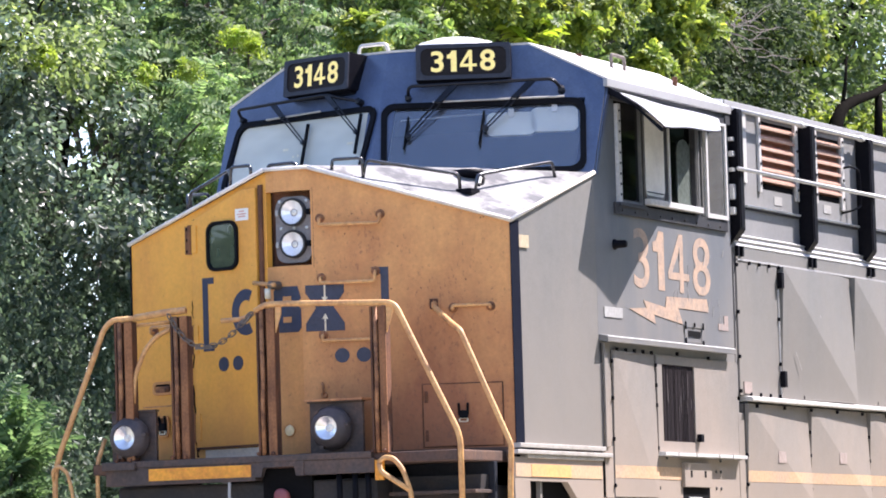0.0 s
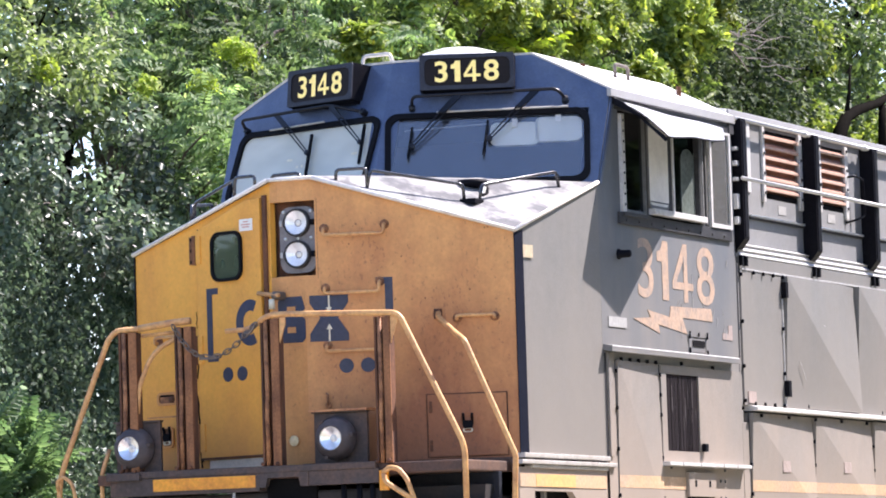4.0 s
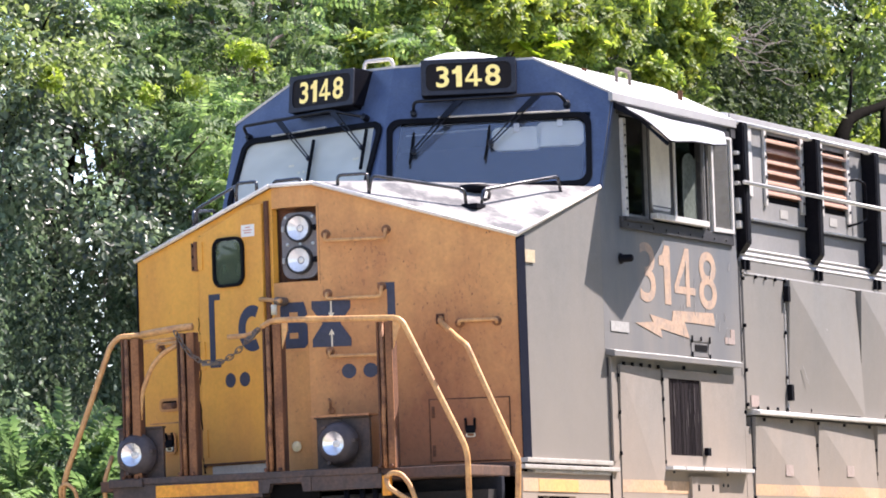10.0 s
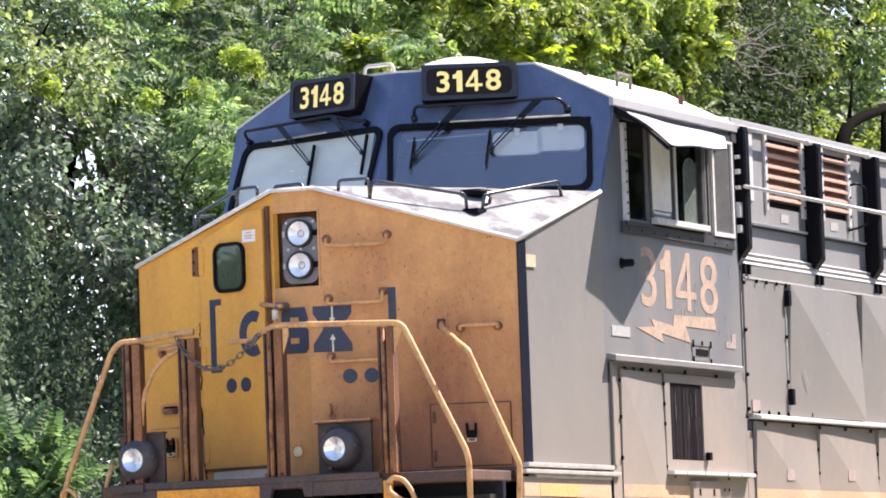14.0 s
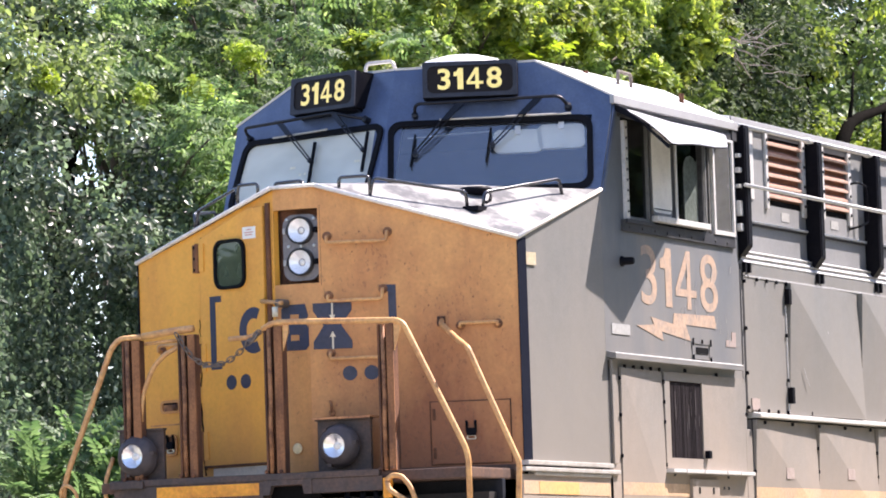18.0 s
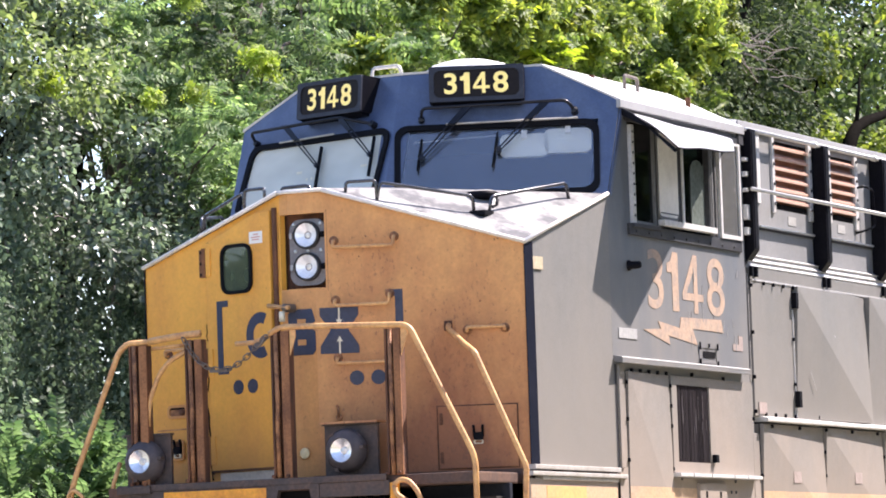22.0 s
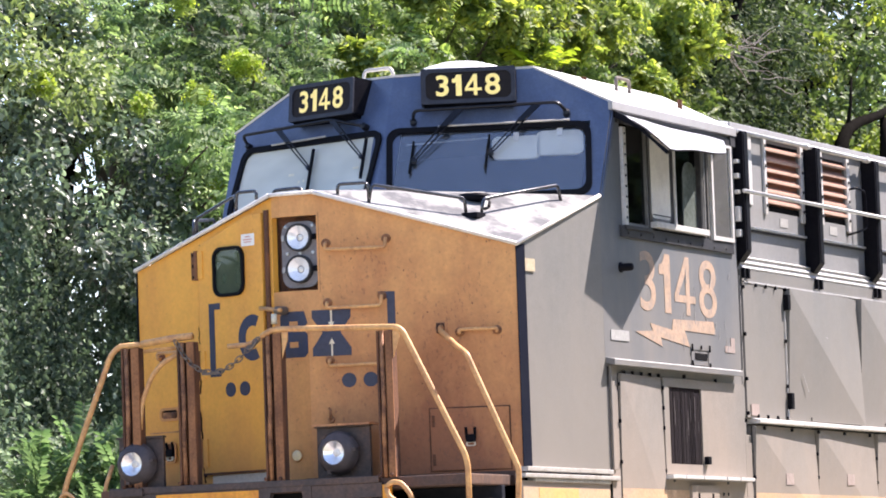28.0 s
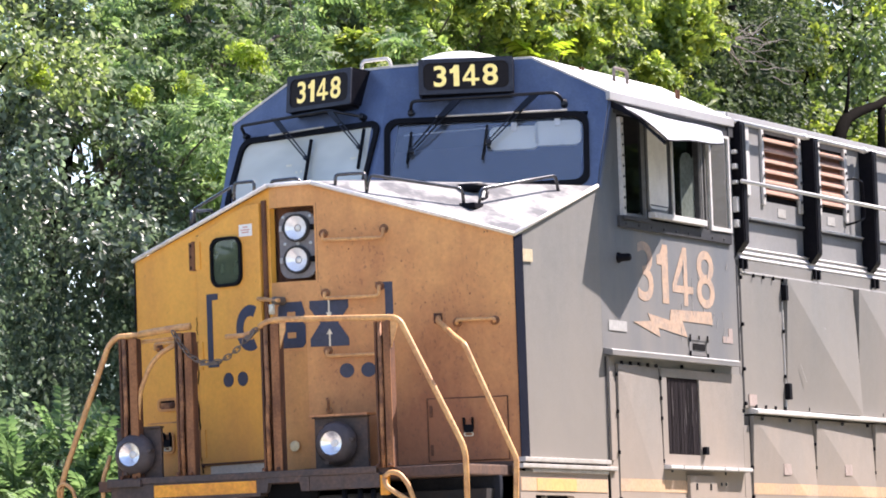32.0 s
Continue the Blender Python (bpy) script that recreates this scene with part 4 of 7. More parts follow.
# front platform
RISER = material("sooty_navy_paint", (0.018, 0.021, 0.03), 0.6, stain=(0.035, 0.036, 0.042), scale=5, spec=0.2)
RUSTY_DECK = material("rusty_brown_deck", (0.085, 0.05, 0.037), 0.8, stain=(0.16, 0.08, 0.045), stain_amount=0.8, scale=4, grain=0.2, bump=0.1)
part("front_platform", box(-1.42, 1.44, -0.33, 0.5, 1.66, 1.735, 0.01), RUSTY_DECK, loco, "grimy dark steel platform")
part("platform_edge", box(-1.33, 0.78, -0.372, -0.33, 1.70, 1.748, 0.008), BUMPER, loco)
part("nose_foot", slab([right.at(-0.05, 1.69, 0.012), right.at(FW, 1.69, 0.012), right.at(FW, 1.765, 0.012), right.at(-0.05, 1.765, 0.012)], -right.n * 0.03), RUSTY_DECK, loco)
beam = part("bumper_beam", box(-1.30, -0.12, -0.365, -0.25, 1.575, 1.70, 0.006), BUMPER, loco, "dark steel bumper beam")
part("reflective_strip", box(-0.955, -0.15, -0.370, -0.3655, 1.603, 1.688), STRIPE, beam, "orange reflective strip")
part("beam_end", box(-1.315, -1.05, -0.40, -0.33, 1.685, 1.74, 0.006), BUMPER, loco)
part("bumper_beam", box(0.26, 0.80, -0.365, -0.25, 1.60, 1.70, 0.006), BUMPER, loco, "dark steel bumper beam")
part("beam_bracket", slab([(-0.12, -0.37, 1.60), (-0.07, -0.37, 1.60), (-0.055, -0.37, 1.665), (0.185, -0.37, 1.665), (0.2, -0.37, 1.6), (0.26, -0.37, 1.6), (0.26, -0.37, 1.70), (-0.12, -0.37, 1.70)], (0, 0.05, 0), 0.004), BUMPER, loco)
part("coupler_pocket", box(-0.12, 0.26, -0.24, -0.2, 1.3, 1.68), DARK, loco)
part("pilot", slab([(-1.3, 0.05, 0.25), (1.3, 0.05, 0.25), (1.42, 0.05, 1.57), (-1.42, 0.05, 1.57)], (0, 0.15, 0)), UNDER, loco, "black pilot plate")
part("pilot_face", box(-1.28, 0.75, -0.22, 0.05, 0.9, 1.57, 0.02), UNDER, loco)
part("step_riser", box(0.78, 1.46, 0.19, 0.24, 1.30, 1.66, 0.006), RISER, loco, "near-black navy step riser beside the pilot")
part("step_riser", box(-1.46, -0.85, 0.19, 0.24, 1.30, 1.66, 0.006), RISER, loco)
part("step_tread", box(0.78, 1.44, -0.1, 0.22, 1.44, 1.465, 0.004), BUMPER, loco)
part("corner_plate", box(0.80, 0.865, -0.36, -0.33, 1.545, 1.685, 0.006), STRIPE, loco, "worn orange corner plate")
part("coupler", box(-0.13, 0.17, -0.95, -0.2, 0.68, 1.05, 0.06), UNDER, loco, "black cast steel coupler")
for x, z, r in ((0.06, 1.46, 0.055), (1.28, 1.45, 0.05)):
    gp = Plane((x, -0.30 if x < 1 else 0.17, z), (1, 0, 0), (0, 0, 1))
    hose = part("hose_coupling", lathe(gp, 0, 0, [(r, 0), (r * 1.05, 0.03), (r * 0.8, 0.05), (0.001, 0.055)], 14), material("faded_red_cap", (0.3, 0.09, 0.09), 0.6), loco, "faded red hose coupling", smooth=True)
    part("pipe", tube([gp.at(0, 0, 0), gp.at(0, -0.06, -0.04), gp.at(0.0, -0.3, -0.03)], 0.028, 8), RUBBER, hose, smooth=True)
part("cable", tube(bend([(-0.33, -0.345, 1.58), (-0.335, -0.35, 1.45), (-0.3, -0.3, 1.3)], 0.05), 0.011, 6), WHITE, loco)
for x in (0.5, 0.62, 0.72):
    part("air_hose", tube(bend([(x, -0.30, 1.60), (x + 0.03, -0.36, 1.48), (x + 0.02, -0.34, 1.2), (x - 0.05, -0.32, 1.0)], 0.08), 0.022, 8), RUBBER, loco, smooth=True)


# rust-brown channel posts of the front railing
def post(x0, x1, z0, z1, y=-0.32):
    bm = bmesh.new()
    w = x1 - x0
    box(x0, x0 + 0.014, y - 0.03, y + 0.05, z0, z1, bm=bm)
    box(x0 + 0.014, x1 - 0.014, y + 0.036, y + 0.05, z0, z1, bm=bm)
    box(x1 - 0.014, x1, y - 0.018, y + 0.05, z0, z1, bm=bm)
    p = part("railing_post", bm, RUST, loco, "rust-brown channel post")
    part("flange", box(x1 - w * 0.42, x1, y - 0.032, y - 0.018, z0, z1), FLANGE_RUST, p)
    part("pipe", tube([(x0 + 0.035, y - 0.012, z0), (x0 + 0.03, y - 0.012, (z0 * 2 + z1) / 3), (x0 + 0.04, y - 0.018, (z0 + z1) / 2), (x0 + 0.032, y - 0.012, z1)], 0.017, 8), PIPE_RUST, p, smooth=True)
    for dx in (0.01, w - 0.02):
        part("bolt", lathe(Plane((x0 + dx, y - 0.05, z0 + 0.014), (1, 0, 0), (0, 0, 1)), 0, 0, [(0.014, 0), (0.014, 0.014), (0.001, 0.018)], 6), RUST, p)
    return p


post(-1.215, -1.075, 1.74, 2.735)
post(-0.768, -0.635, 1.748, 2.755)
post(-0.092, 0.05, 1.748, 2.775)
post(0.787, 0.905, 1.735, 2.745)
for x, z0, z1, w in ((0.055, 2.60, 2.78, 0.045), (0.91, 2.56, 2.75, 0.05)):
    part("gusset", slab([(x, -0.34, z1), (x + w, -0.34, z1), (x + w, -0.34, z1 - 0.05), (x, -0.34, z0)], (0, 0.012, 0)), RAIL_PAINT, loco)


def rail_bar(points, r=0.021, round_by=0.07):
    return part("handrail", tube(bend(points, round_by, 5), r, 10), RAIL_PAINT, loco, "worn gold handrail", smooth=True)


Y = -0.32
rail_bar([(-1.735, Y, 1.15), (-1.735, Y, 1.66), (-1.7, Y, 1.80), (-1.31, Y, 2.70), (-1.24, Y, 2.755), (-1.06, Y, 2.76)])
rail_bar([(-1.06, Y, 2.762), (-0.80, Y, 2.79), (-0.655, Y, 2.797)], 0.026)
rail_bar([(-1.09, Y, 2.16), (-1.075, Y, 2.34), (-0.99, Y, 2.53), (-0.9, Y, 2.62), (-0.77, Y, 2.678)], 0.018)
rail_bar([(-1.06, Y + 0.03, 2.71), (-0.79, Y + 0.03, 2.725)], 0.013)
rail_bar([(-0.10, Y - 0.02, 2.76), (-0.03, Y - 0.02, 2.80), (0.1, Y - 0.02, 2.802), (0.83, Y - 0.02, 2.772), (0.975, Y - 0.02, 2.765), (1.445, Y - 0.02, 1.83), (1.447, Y - 0.02, 1.15)], 0.021, 0.08)
rail_bar([rp(0.985, 2.79, 0.0), rp(0.99, 2.76, 0.1), (1.25, -0.04, 2.635), (1.45, -0.3, 2.55), (1.815, Y, 1.75), (1.80, Y, 1.45), (1.80, Y, 1.1)], 0.02, 0.03)
part("rail_foot", right.box(fx(0.955), fx(1.01), 2.75, 2.82, 0.001, 0.012, 0.003), RUST, loco)
rail_bar([(-1.735, Y - 0.02, 1.64), (-1.735, Y - 0.03, 1.71), (-1.68, Y - 0.04, 1.74), (-1.61, Y - 0.04, 1.69), (-1.575, Y - 0.03, 1.52), (-1.57, Y - 0.03, 1.3)], 0.014, 0.04)
rail_bar([(0.85, -0.40, 1.665), (0.895, -0.40, 1.70), (0.965, -0.4, 1.69), (1.03, -0.4, 1.615), (1.09, -0.4, 1.45), (1.1, -0.4, 1.2)], 0.018, 0.04)
rail_bar([(0.853, -0.40, 1.66), (0.87, -0.41, 1.60), (0.95, -0.41, 1.55), (1.08, -0.41, 1.47)], 0.018, 0.04)
rail_bar([(-0.36, Y - 0.03, 2.705), (-0.20, Y - 0.03, 2.708), (-0.1, Y - 0.02, 2.75)], 0.018, 0.03)
rail_bar([(-1.36, -0.25, 1.92), (-1.40, -0.3, 1.75), (-1.40, -0.3, 1.2)], 0.016, 0.05)

# safety chain across the door
chain = part("safety_chain", bmesh.new(), CHAIN, loco, "slack tarnished steel safety chain")
link = mesh_of(tube([(0.034 * math.cos(a) if abs(math.cos(a)) > 0.05 else 0, 0.017 * math.sin(a), 0) for a in (2 * math.pi * k / 12 for k in range(13))], 0.0055, 5, cap=False), "link")
link.materials.append(CHAIN)
line = [(-0.755, 2.746), (-0.70, 2.66), (-0.64, 2.59), (-0.57, 2.545), (-0.49, 2.528), (-0.40, 2.535), (-0.33, 2.567), (-0.26, 2.615), (-0.19, 2.68), (-0.13, 2.73)]
n_link = 18
for k in range(n_link):
    f = k / (n_link - 1) * (len(line) - 1.001)
    i, g = int(f), f - int(f)
    a, b = Vector((line[i][0], Y - 0.05, line[i][1])), Vector((line[i + 1][0], Y - 0.05, line[i + 1][1]))
    way = (b - a).normalized()
    ob = part("link", link, CHAIN, chain)
    ob.matrix_local = Matrix.Translation(a.lerp(b, g)) @ way.to_track_quat("X", "Z").to_matrix().to_4x4() @ Matrix.Rotation(radians(90 * (k % 2) + 20), 4, "X")
part("hook", tube(bend([(-0.12, Y - 0.05, 2.74), (-0.14, Y - 0.06, 2.70), (-0.17, Y - 0.06, 2.67), (-0.2, Y - 0.05, 2.69)], 0.02), 0.012, 6), CHAIN, chain, smooth=True)
part("tag", box(-0.56, -0.42, Y - 0.06, Y - 0.052, 2.512, 2.53), CHAIN, chain)


# ditch lights on dark backing plates
CAN_GREY = material("scuffed_dark_lamp_paint", (0.07, 0.058, 0.058), 0.6, stain=(0.13, 0.1, 0.095), scale=7, grain=0.12, mottle=0.12)


def ditch_light(x0, x1, y, z0, z1, cx, cz):
    pl = Plane((0, y, 0), (1, 0, 0), (0, 0, 1))
    d = part("ditch_light", pl.box(x0, x1, z0, z1, -0.03, 0.0, 0.006), BUMPER, loco, "round ditch light on a dark steel plate")
    part("lip", pl.box(x0 - 0.01, x1 + 0.005, z1, z1 + 0.014, -0.04, 0.02), BUMPER, d)
    u = cx + 0.05
    can = part("housing", lathe(pl, u, cz, [(0.136, 0.0), (0.147, 0.03), (0.149, 0.055), (0.144, 0.08), (0.132, 0.105), (0.114, 0.126), (0.096, 0.138), (0.09, 0.149), (0.085, 0.149), (0.083, 0.142)], 36), CAN_GREY, d, "scuffed dark lamp housing", smooth=True)
    cone_lamp(pl, u, cz, 0.083, 0.143, can)
    part("rim", lathe(pl, u, cz, [(0.15, 0.048), (0.154, 0.054), (0.154, 0.064), (0.15, 0.07)], 36), CAN_GREY, can, smooth=True)
    for a in (8, 128, 248):
        part("screw", pl.box(cx + 0.05 + 0.142 * math.cos(radians(a)) - 0.015, cx + 0.05 + 0.142 * math.cos(radians(a)) + 0.015, cz + 0.142 * math.sin(radians(a)) - 0.012, cz + 0.142 * math.sin(radians(a)) + 0.012, 0.05, 0.11, 0.003), BUMPER, d)


ditch_light(-1.30, -0.945, -0.26, 1.745, 2.098, -1.178, 1.915)
ditch_light(0.21, 0.62, -0.15, 1.745, 2.105, 0.352, 1.925)
part("plate_ledge", box(0.19, 0.64, -0.2, 0.02, 2.115, 2.13), RUST_BLOTCH, loco)

# ---- the cab's front ----
def windshield(pl, s, glass):
    (ua, va), (ub, vb) = cab_uv(pl, s * 0.085, 3.80), cab_uv(pl, s * 1.425, 4.365)
    u0, u1 = sorted((ua, ub))
    gasket = part("windshield", ring(pl.rounded(u0, u1, va, vb, 0.10, -0.005), pl.rounded(u0 + 0.044, u1 - 0.044, va + 0.042, vb - 0.042, 0.08, -0.005), pl.n * 0.026), RUBBER, loco, "wide windshield in a black rubber gasket")
    part("pane", slab(pl.rounded(u0 + 0.03, u1 - 0.03, va + 0.03, vb - 0.03, 0.085, -0.012), pl.n * 0.008), glass, gasket)


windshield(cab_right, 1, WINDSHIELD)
windshield(cab_left, -1, HAZE_SHIELD)


def cp(pl, x, z, out=0.0):
    return pl.at(*cab_uv(pl, x, z), out)


# scuffed stickers on the pale left glass
for x0, x1, z in ((-0.925, -0.87, 4.11), (-0.275, -0.215, 4.1), (-0.82, -0.8, 4.05), (-0.77, -0.75, 4.052), (-0.73, -0.69, 4.045)):
    part("sticker", slab([cp(cab_left, x0, z - 0.008, -0.002), cp(cab_left, x1, z - 0.008, -0.002), cp(cab_left, x1, z + 0.01, -0.002), cp(cab_left, x0, z + 0.01, -0.002)], cab_left.n * 0.001), CREAM, loco)


WIPER = material("satin_black_wiper_paint", (0.006, 0.0065, 0.01), 0.35, stain=(0.018, 0.018, 0.022), scale=8, spec=0.3)


# brush-guard bar with two wiper arms and blades over each windshield
def wipers(pl, s, bar, low, arms):
    g = part("wiper_rail", tube(bend([cp(pl, bar[0], bar[1] - 0.05, 0.03), cp(pl, bar[0], bar[1], 0.10), cp(pl, bar[2], bar[3], 0.10), cp(pl, bar[4], bar[5], 0.04)], 0.05), 0.013, 8), WIPER, loco, "black wiper rail over the windshield", smooth=True)
    part("foot", lathe(pl, *cab_uv(pl, bar[4], bar[5]), [(0.028, 0), (0.026, 0.05), (0.001, 0.06)], 10), WIPER, g)
    part("foot", lathe(pl, *cab_uv(pl, bar[0], bar[1] - 0.05), [(0.025, 0), (0.024, 0.04), (0.001, 0.05)], 10), WIPER, g)
    part("lower_bar", tube([cp(pl, low[0], low[1], 0.05), cp(pl, low[2], low[3], 0.05)], 0.008, 6), ALUMINIUM, g)
    for x0, z0, x1, z1, bx, b0, b1 in arms:
        arm = part("wiper_arm", slab([cp(pl, x0 - 0.03, z0, 0.085), cp(pl, x0 + 0.03, z0, 0.085), cp(pl, x0 * 0.62 + x1 * 0.38 + 0.026, z0 * 0.62 + z1 * 0.38, 0.075), cp(pl, x0 * 0.62 + x1 * 0.38 - 0.026, z0 * 0.62 + z1 * 0.38, 0.075)], pl.n * 0.02), WIPER, g, "black pantograph wiper arm")
        for d in (-0.022, 0.022):
            part("rod", tube([cp(pl, x0 * 0.66 + x1 * 0.34 + d, z0 * 0.66 + z1 * 0.34, 0.08), cp(pl, x1 + d * 0.6, z1, 0.045)], 0.006, 5), WIPER, arm)
        part("joint", lathe(pl, *cab_uv(pl, x1, z1), [(0.02, 0.02), (0.02, 0.055), (0.001, 0.06)], 10), WIPER, arm)
        part("blade", tube([cp(pl, bx, b0, 0.03), cp(pl, bx, b1, 0.03)], 0.009 if s > 0 else 0.014, 6), RUBBER, arm)


wipers(cab_right, 1, (0.19, 4.455, 1.19, 4.475, 1.25, 4.425), (0.37, 4.352, 1.28, 4.36), ((0.52, 4.47, 0.235, 4.10, 0.215, 4.01, 4.25), (1.05, 4.475, 0.765, 4.14, 0.735, 4.02, 4.28)))
wipers(cab_left, -1, (-1.375, 4.43, -0.47, 4.452, -0.19, 4.40), (-1.10, 4.345, -0.55, 4.355), ((-1.03, 4.452, -0.685, 4.13, -0.675, 3.95, 4.275), (-0.47, 4.455, -0.16, 4.16, -0.15, 4.0, 4.3)))

# number boxes
NUM_FACE = material("black_number_glass", (0.016, 0.012, 0.011), 0.5, scale=9, spec=0.15)
BOX_GREY = material("slate_box_paint", (0.03, 0.033, 0.045), 0.5, stain=(0.06, 0.062, 0.075), scale=9, spec=0.25)


def number_box(pl, xa, xb, z0, z1, out, lean):
    a, b = cp(pl, xa, z0, out), cp(pl, xb, z0, out)
    face = Plane(a, b - a, (0, lean, 1))
    w, h = (b - a).length, (z1 - z0) * 1.02
    body = part("number_box", slab([face.at(0, 0), face.at(w, 0), face.at(w, h), face.at(0, h)], -face.n * 0.30, 0.0), BLACK, loco, "black number box with pale yellow numerals")
    part("frame", ring(face.rounded(0.0, w, 0.0, h, 0.012, 0), face.rounded(0.035, w - 0.03, 0.03, h - 0.03, 0.05, 0), face.n * 0.014), BOX_GREY, body)
    part("panel", slab(face.rounded(0.03, w - 0.025, 0.025, h - 0.025, 0.05, 0), face.n * 0.006), NUM_FACE, body)
    words("numeral", "3148", face, w * 0.16, w * 0.84, h * 0.21, h * 0.81, 0.0065, DIGIT, body, 0.021, "pale yellow numeral", 0.2)
    part("bottom_lip", slab([face.at(0.02, -0.025, -0.05), face.at(w - 0.02, -0.025, -0.05), face.at(w - 0.02, 0.0, -0.01), face.at(0.02, 0.0, -0.01)], -face.n * 0.1), BLACK, body)


number_box(cab_right, 0.24, 0.895, 4.497, 4.757, 0.10, 0.10)
number_box(cab_left, -0.897, -0.25, 4.478, 4.748, 0.10, 0.10)

# roof fittings
dome_plane = Plane((0.25, 2.45, 4.775), (1, 0, 0), (0, 1, 0))
part("roof_dome", lathe(dome_plane, 0, 0, [(0.35, 0), (0.34, 0.06), (0.28, 0.11), (0.15, 0.145), (0.001, 0.152)], 28), ROOF, loco, "pale domed roof hatch", smooth=True)
for pts in ([(-0.34, 1.98, 4.77), (-0.33, 1.98, 4.865), (-0.11, 1.98, 4.87), (-0.08, 1.98, 4.77)], [(1.16, 3.3, 4.68), (1.16, 3.3, 4.82), (1.16, 3.56, 4.815), (1.16, 3.56, 4.68)], [(-1.0, 2.6, 4.79), (-0.75, 2.55, 4.83), (-0.4, 2.5, 4.8)]):
    part("roof_grab", tube(bend(pts, 0.03), 0.014, 8), ALUMINIUM if pts[0][0] < 0 else TWIG, loco, "bare metal roof grab iron" if pts[0][0] < 0 else "rusty roof grab iron", smooth=True)
for x, y in ((0.95, 2.6), (1.02, 3.0), (1.28, 4.3)):
    part("roof_stud", tube([(x, y, 4.62), (x, y, 4.84 - 0.3 * (x - 0.9))], 0.022, 6), RUST, loco, "rusty stud on the roof")

TOP_RAIL = material("glossy_black_rail_enamel", (0.014, 0.014, 0.018), 0.22, stain=(0.05, 0.05, 0.055), scale=9, spec=1.0)
# rails, posts and antenna on the nose's top
for s in (1, -1):
    high = 3.85 if s > 0 else 3.79
    for pts in ([(0.32, 0.09, 3.76), (0.32, 0.09, 3.83), (0.52, 0.17, 3.835), (0.525, 0.17, 3.68)],
                [(0.525, 0.17, 3.70), (0.54, 0.19, 3.82), (1.07, 0.60, 3.715), (1.075, 0.61, 3.58)],
                [(1.15, 0.70, 3.59), (1.16, 0.73, 3.715), (1.40, 1.52, high), (1.405, 1.56, 3.72)]):
        part("top_rail", tube(bend([(s * x, y, z) for x, y, z in pts], 0.035), 0.0125, 8), TOP_RAIL, loco, "black grab rail on the nose top", smooth=True)
    part("rail_shoe", box(s * 1.07 - 0.02, s * 1.07 + 0.1, 0.58, 0.74, 3.57, 3.61, 0.006), BLACK, loco)
part("top_rail", tube(bend([(-0.16, 0.03, 3.77), (-0.15, 0.03, 3.815), (0.06, 0.02, 3.82), (0.09, 0.02, 3.77)], 0.03), 0.0125, 8), TOP_RAIL, loco, smooth=True)
antenna = part("mushroom_antenna", lathe(Plane((0.98, 0.97, 3.635), (1, 0, 0), (0, 1, 0)), 0, 0, [(0.03, -0.04), (0.03, 0.06), (0.07, 0.08), (0.12, 0.1), (0.125, 0.125), (0.1, 0.142), (0.001, 0.148)], 22), BLACK, loco, "black mushroom antenna", smooth=True)
part("rim", lathe(Plane((0.98, 0.97, 3.635), (1, 0, 0), (0, 1, 0)), 0, 0, [(0.1, 0.1425), (0.08, 0.15), (0.06, 0.1485), (0.06, 0.144)], 22), ALUMINIUM, antenna, smooth=True)
bracket = part("cable_bracket", slab([(1.08, 0.84, 3.58), (1.08, 0.93, 3.58), (1.08, 0.95, 3.70), (1.08, 0.9, 3.72), (1.08, 0.85, 3.66)], (0.03, 0, 0), 0.004), LABEL_WHITE, loco, "white cable bracket on the nose top")
part("cable", tube(bend([(1.12, 0.82, 3.58), (1.12, 0.84, 3.66), (1.12, 0.9, 3.65), (1.12, 0.93, 3.71)], 0.02), 0.011, 6), BLACK, bracket, smooth=True)

# cab inside, seen through the glass; its shade is painted as near-black surfaces
for pl, s in ((cab_right, 1), (cab_left, -1)):
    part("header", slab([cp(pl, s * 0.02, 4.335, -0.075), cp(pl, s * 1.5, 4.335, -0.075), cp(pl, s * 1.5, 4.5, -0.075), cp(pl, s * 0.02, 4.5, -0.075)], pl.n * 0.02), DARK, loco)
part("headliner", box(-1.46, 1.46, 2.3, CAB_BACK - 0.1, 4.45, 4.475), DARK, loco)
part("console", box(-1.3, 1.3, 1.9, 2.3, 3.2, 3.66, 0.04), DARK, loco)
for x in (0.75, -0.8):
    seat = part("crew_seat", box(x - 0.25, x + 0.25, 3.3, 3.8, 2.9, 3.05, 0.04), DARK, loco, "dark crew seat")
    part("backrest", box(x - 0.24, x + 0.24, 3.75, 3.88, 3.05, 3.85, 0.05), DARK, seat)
for xa, xb, za, zb in ((0.77, 1.085, 4.115, 4.29), (1.075, 1.375, 4.135, 4.32)):
    sp = Plane(cp(cab_right, 0, 4.0, -0.05), cab_right.u, cab_right.v)
    (ua, va), (ub, vb) = [(v[0] - cab_uv(cab_right, 0, 4.0)[0], v[1] - cab_uv(cab_right, 0, 4.0)[1]) for v in (cab_uv(cab_right, xa, za), cab_uv(cab_right, xb, zb))]
    vis = part("sun_visor", slab(sp.rounded(ua, ub, va, vb, 0.05), sp.n * 0.02), SEAT_GREY, loco, "grey sun visor inside the windshield")
    part("clip", sp.box((ua + ub) / 2 - 0.02, (ua + ub) / 2 + 0.02, vb - 0.045, vb + 0.02, 0.02, 0.04), LABEL_WHITE, vis)
part("curtain_rail", tube([cp(cab_right, 0.15, 4.27, -0.06), cp(cab_right, 0.72, 4.30, -0.06)], 0.006, 5), WHITE, loco)

# ---- the cab's side windows ----
SX = HALF


def sbox(y0, y1, z0, z1, x0, x1, bevel=0.004):
    return box(SX + x0, SX + x1, y0, y1, z0, z1, bevel)


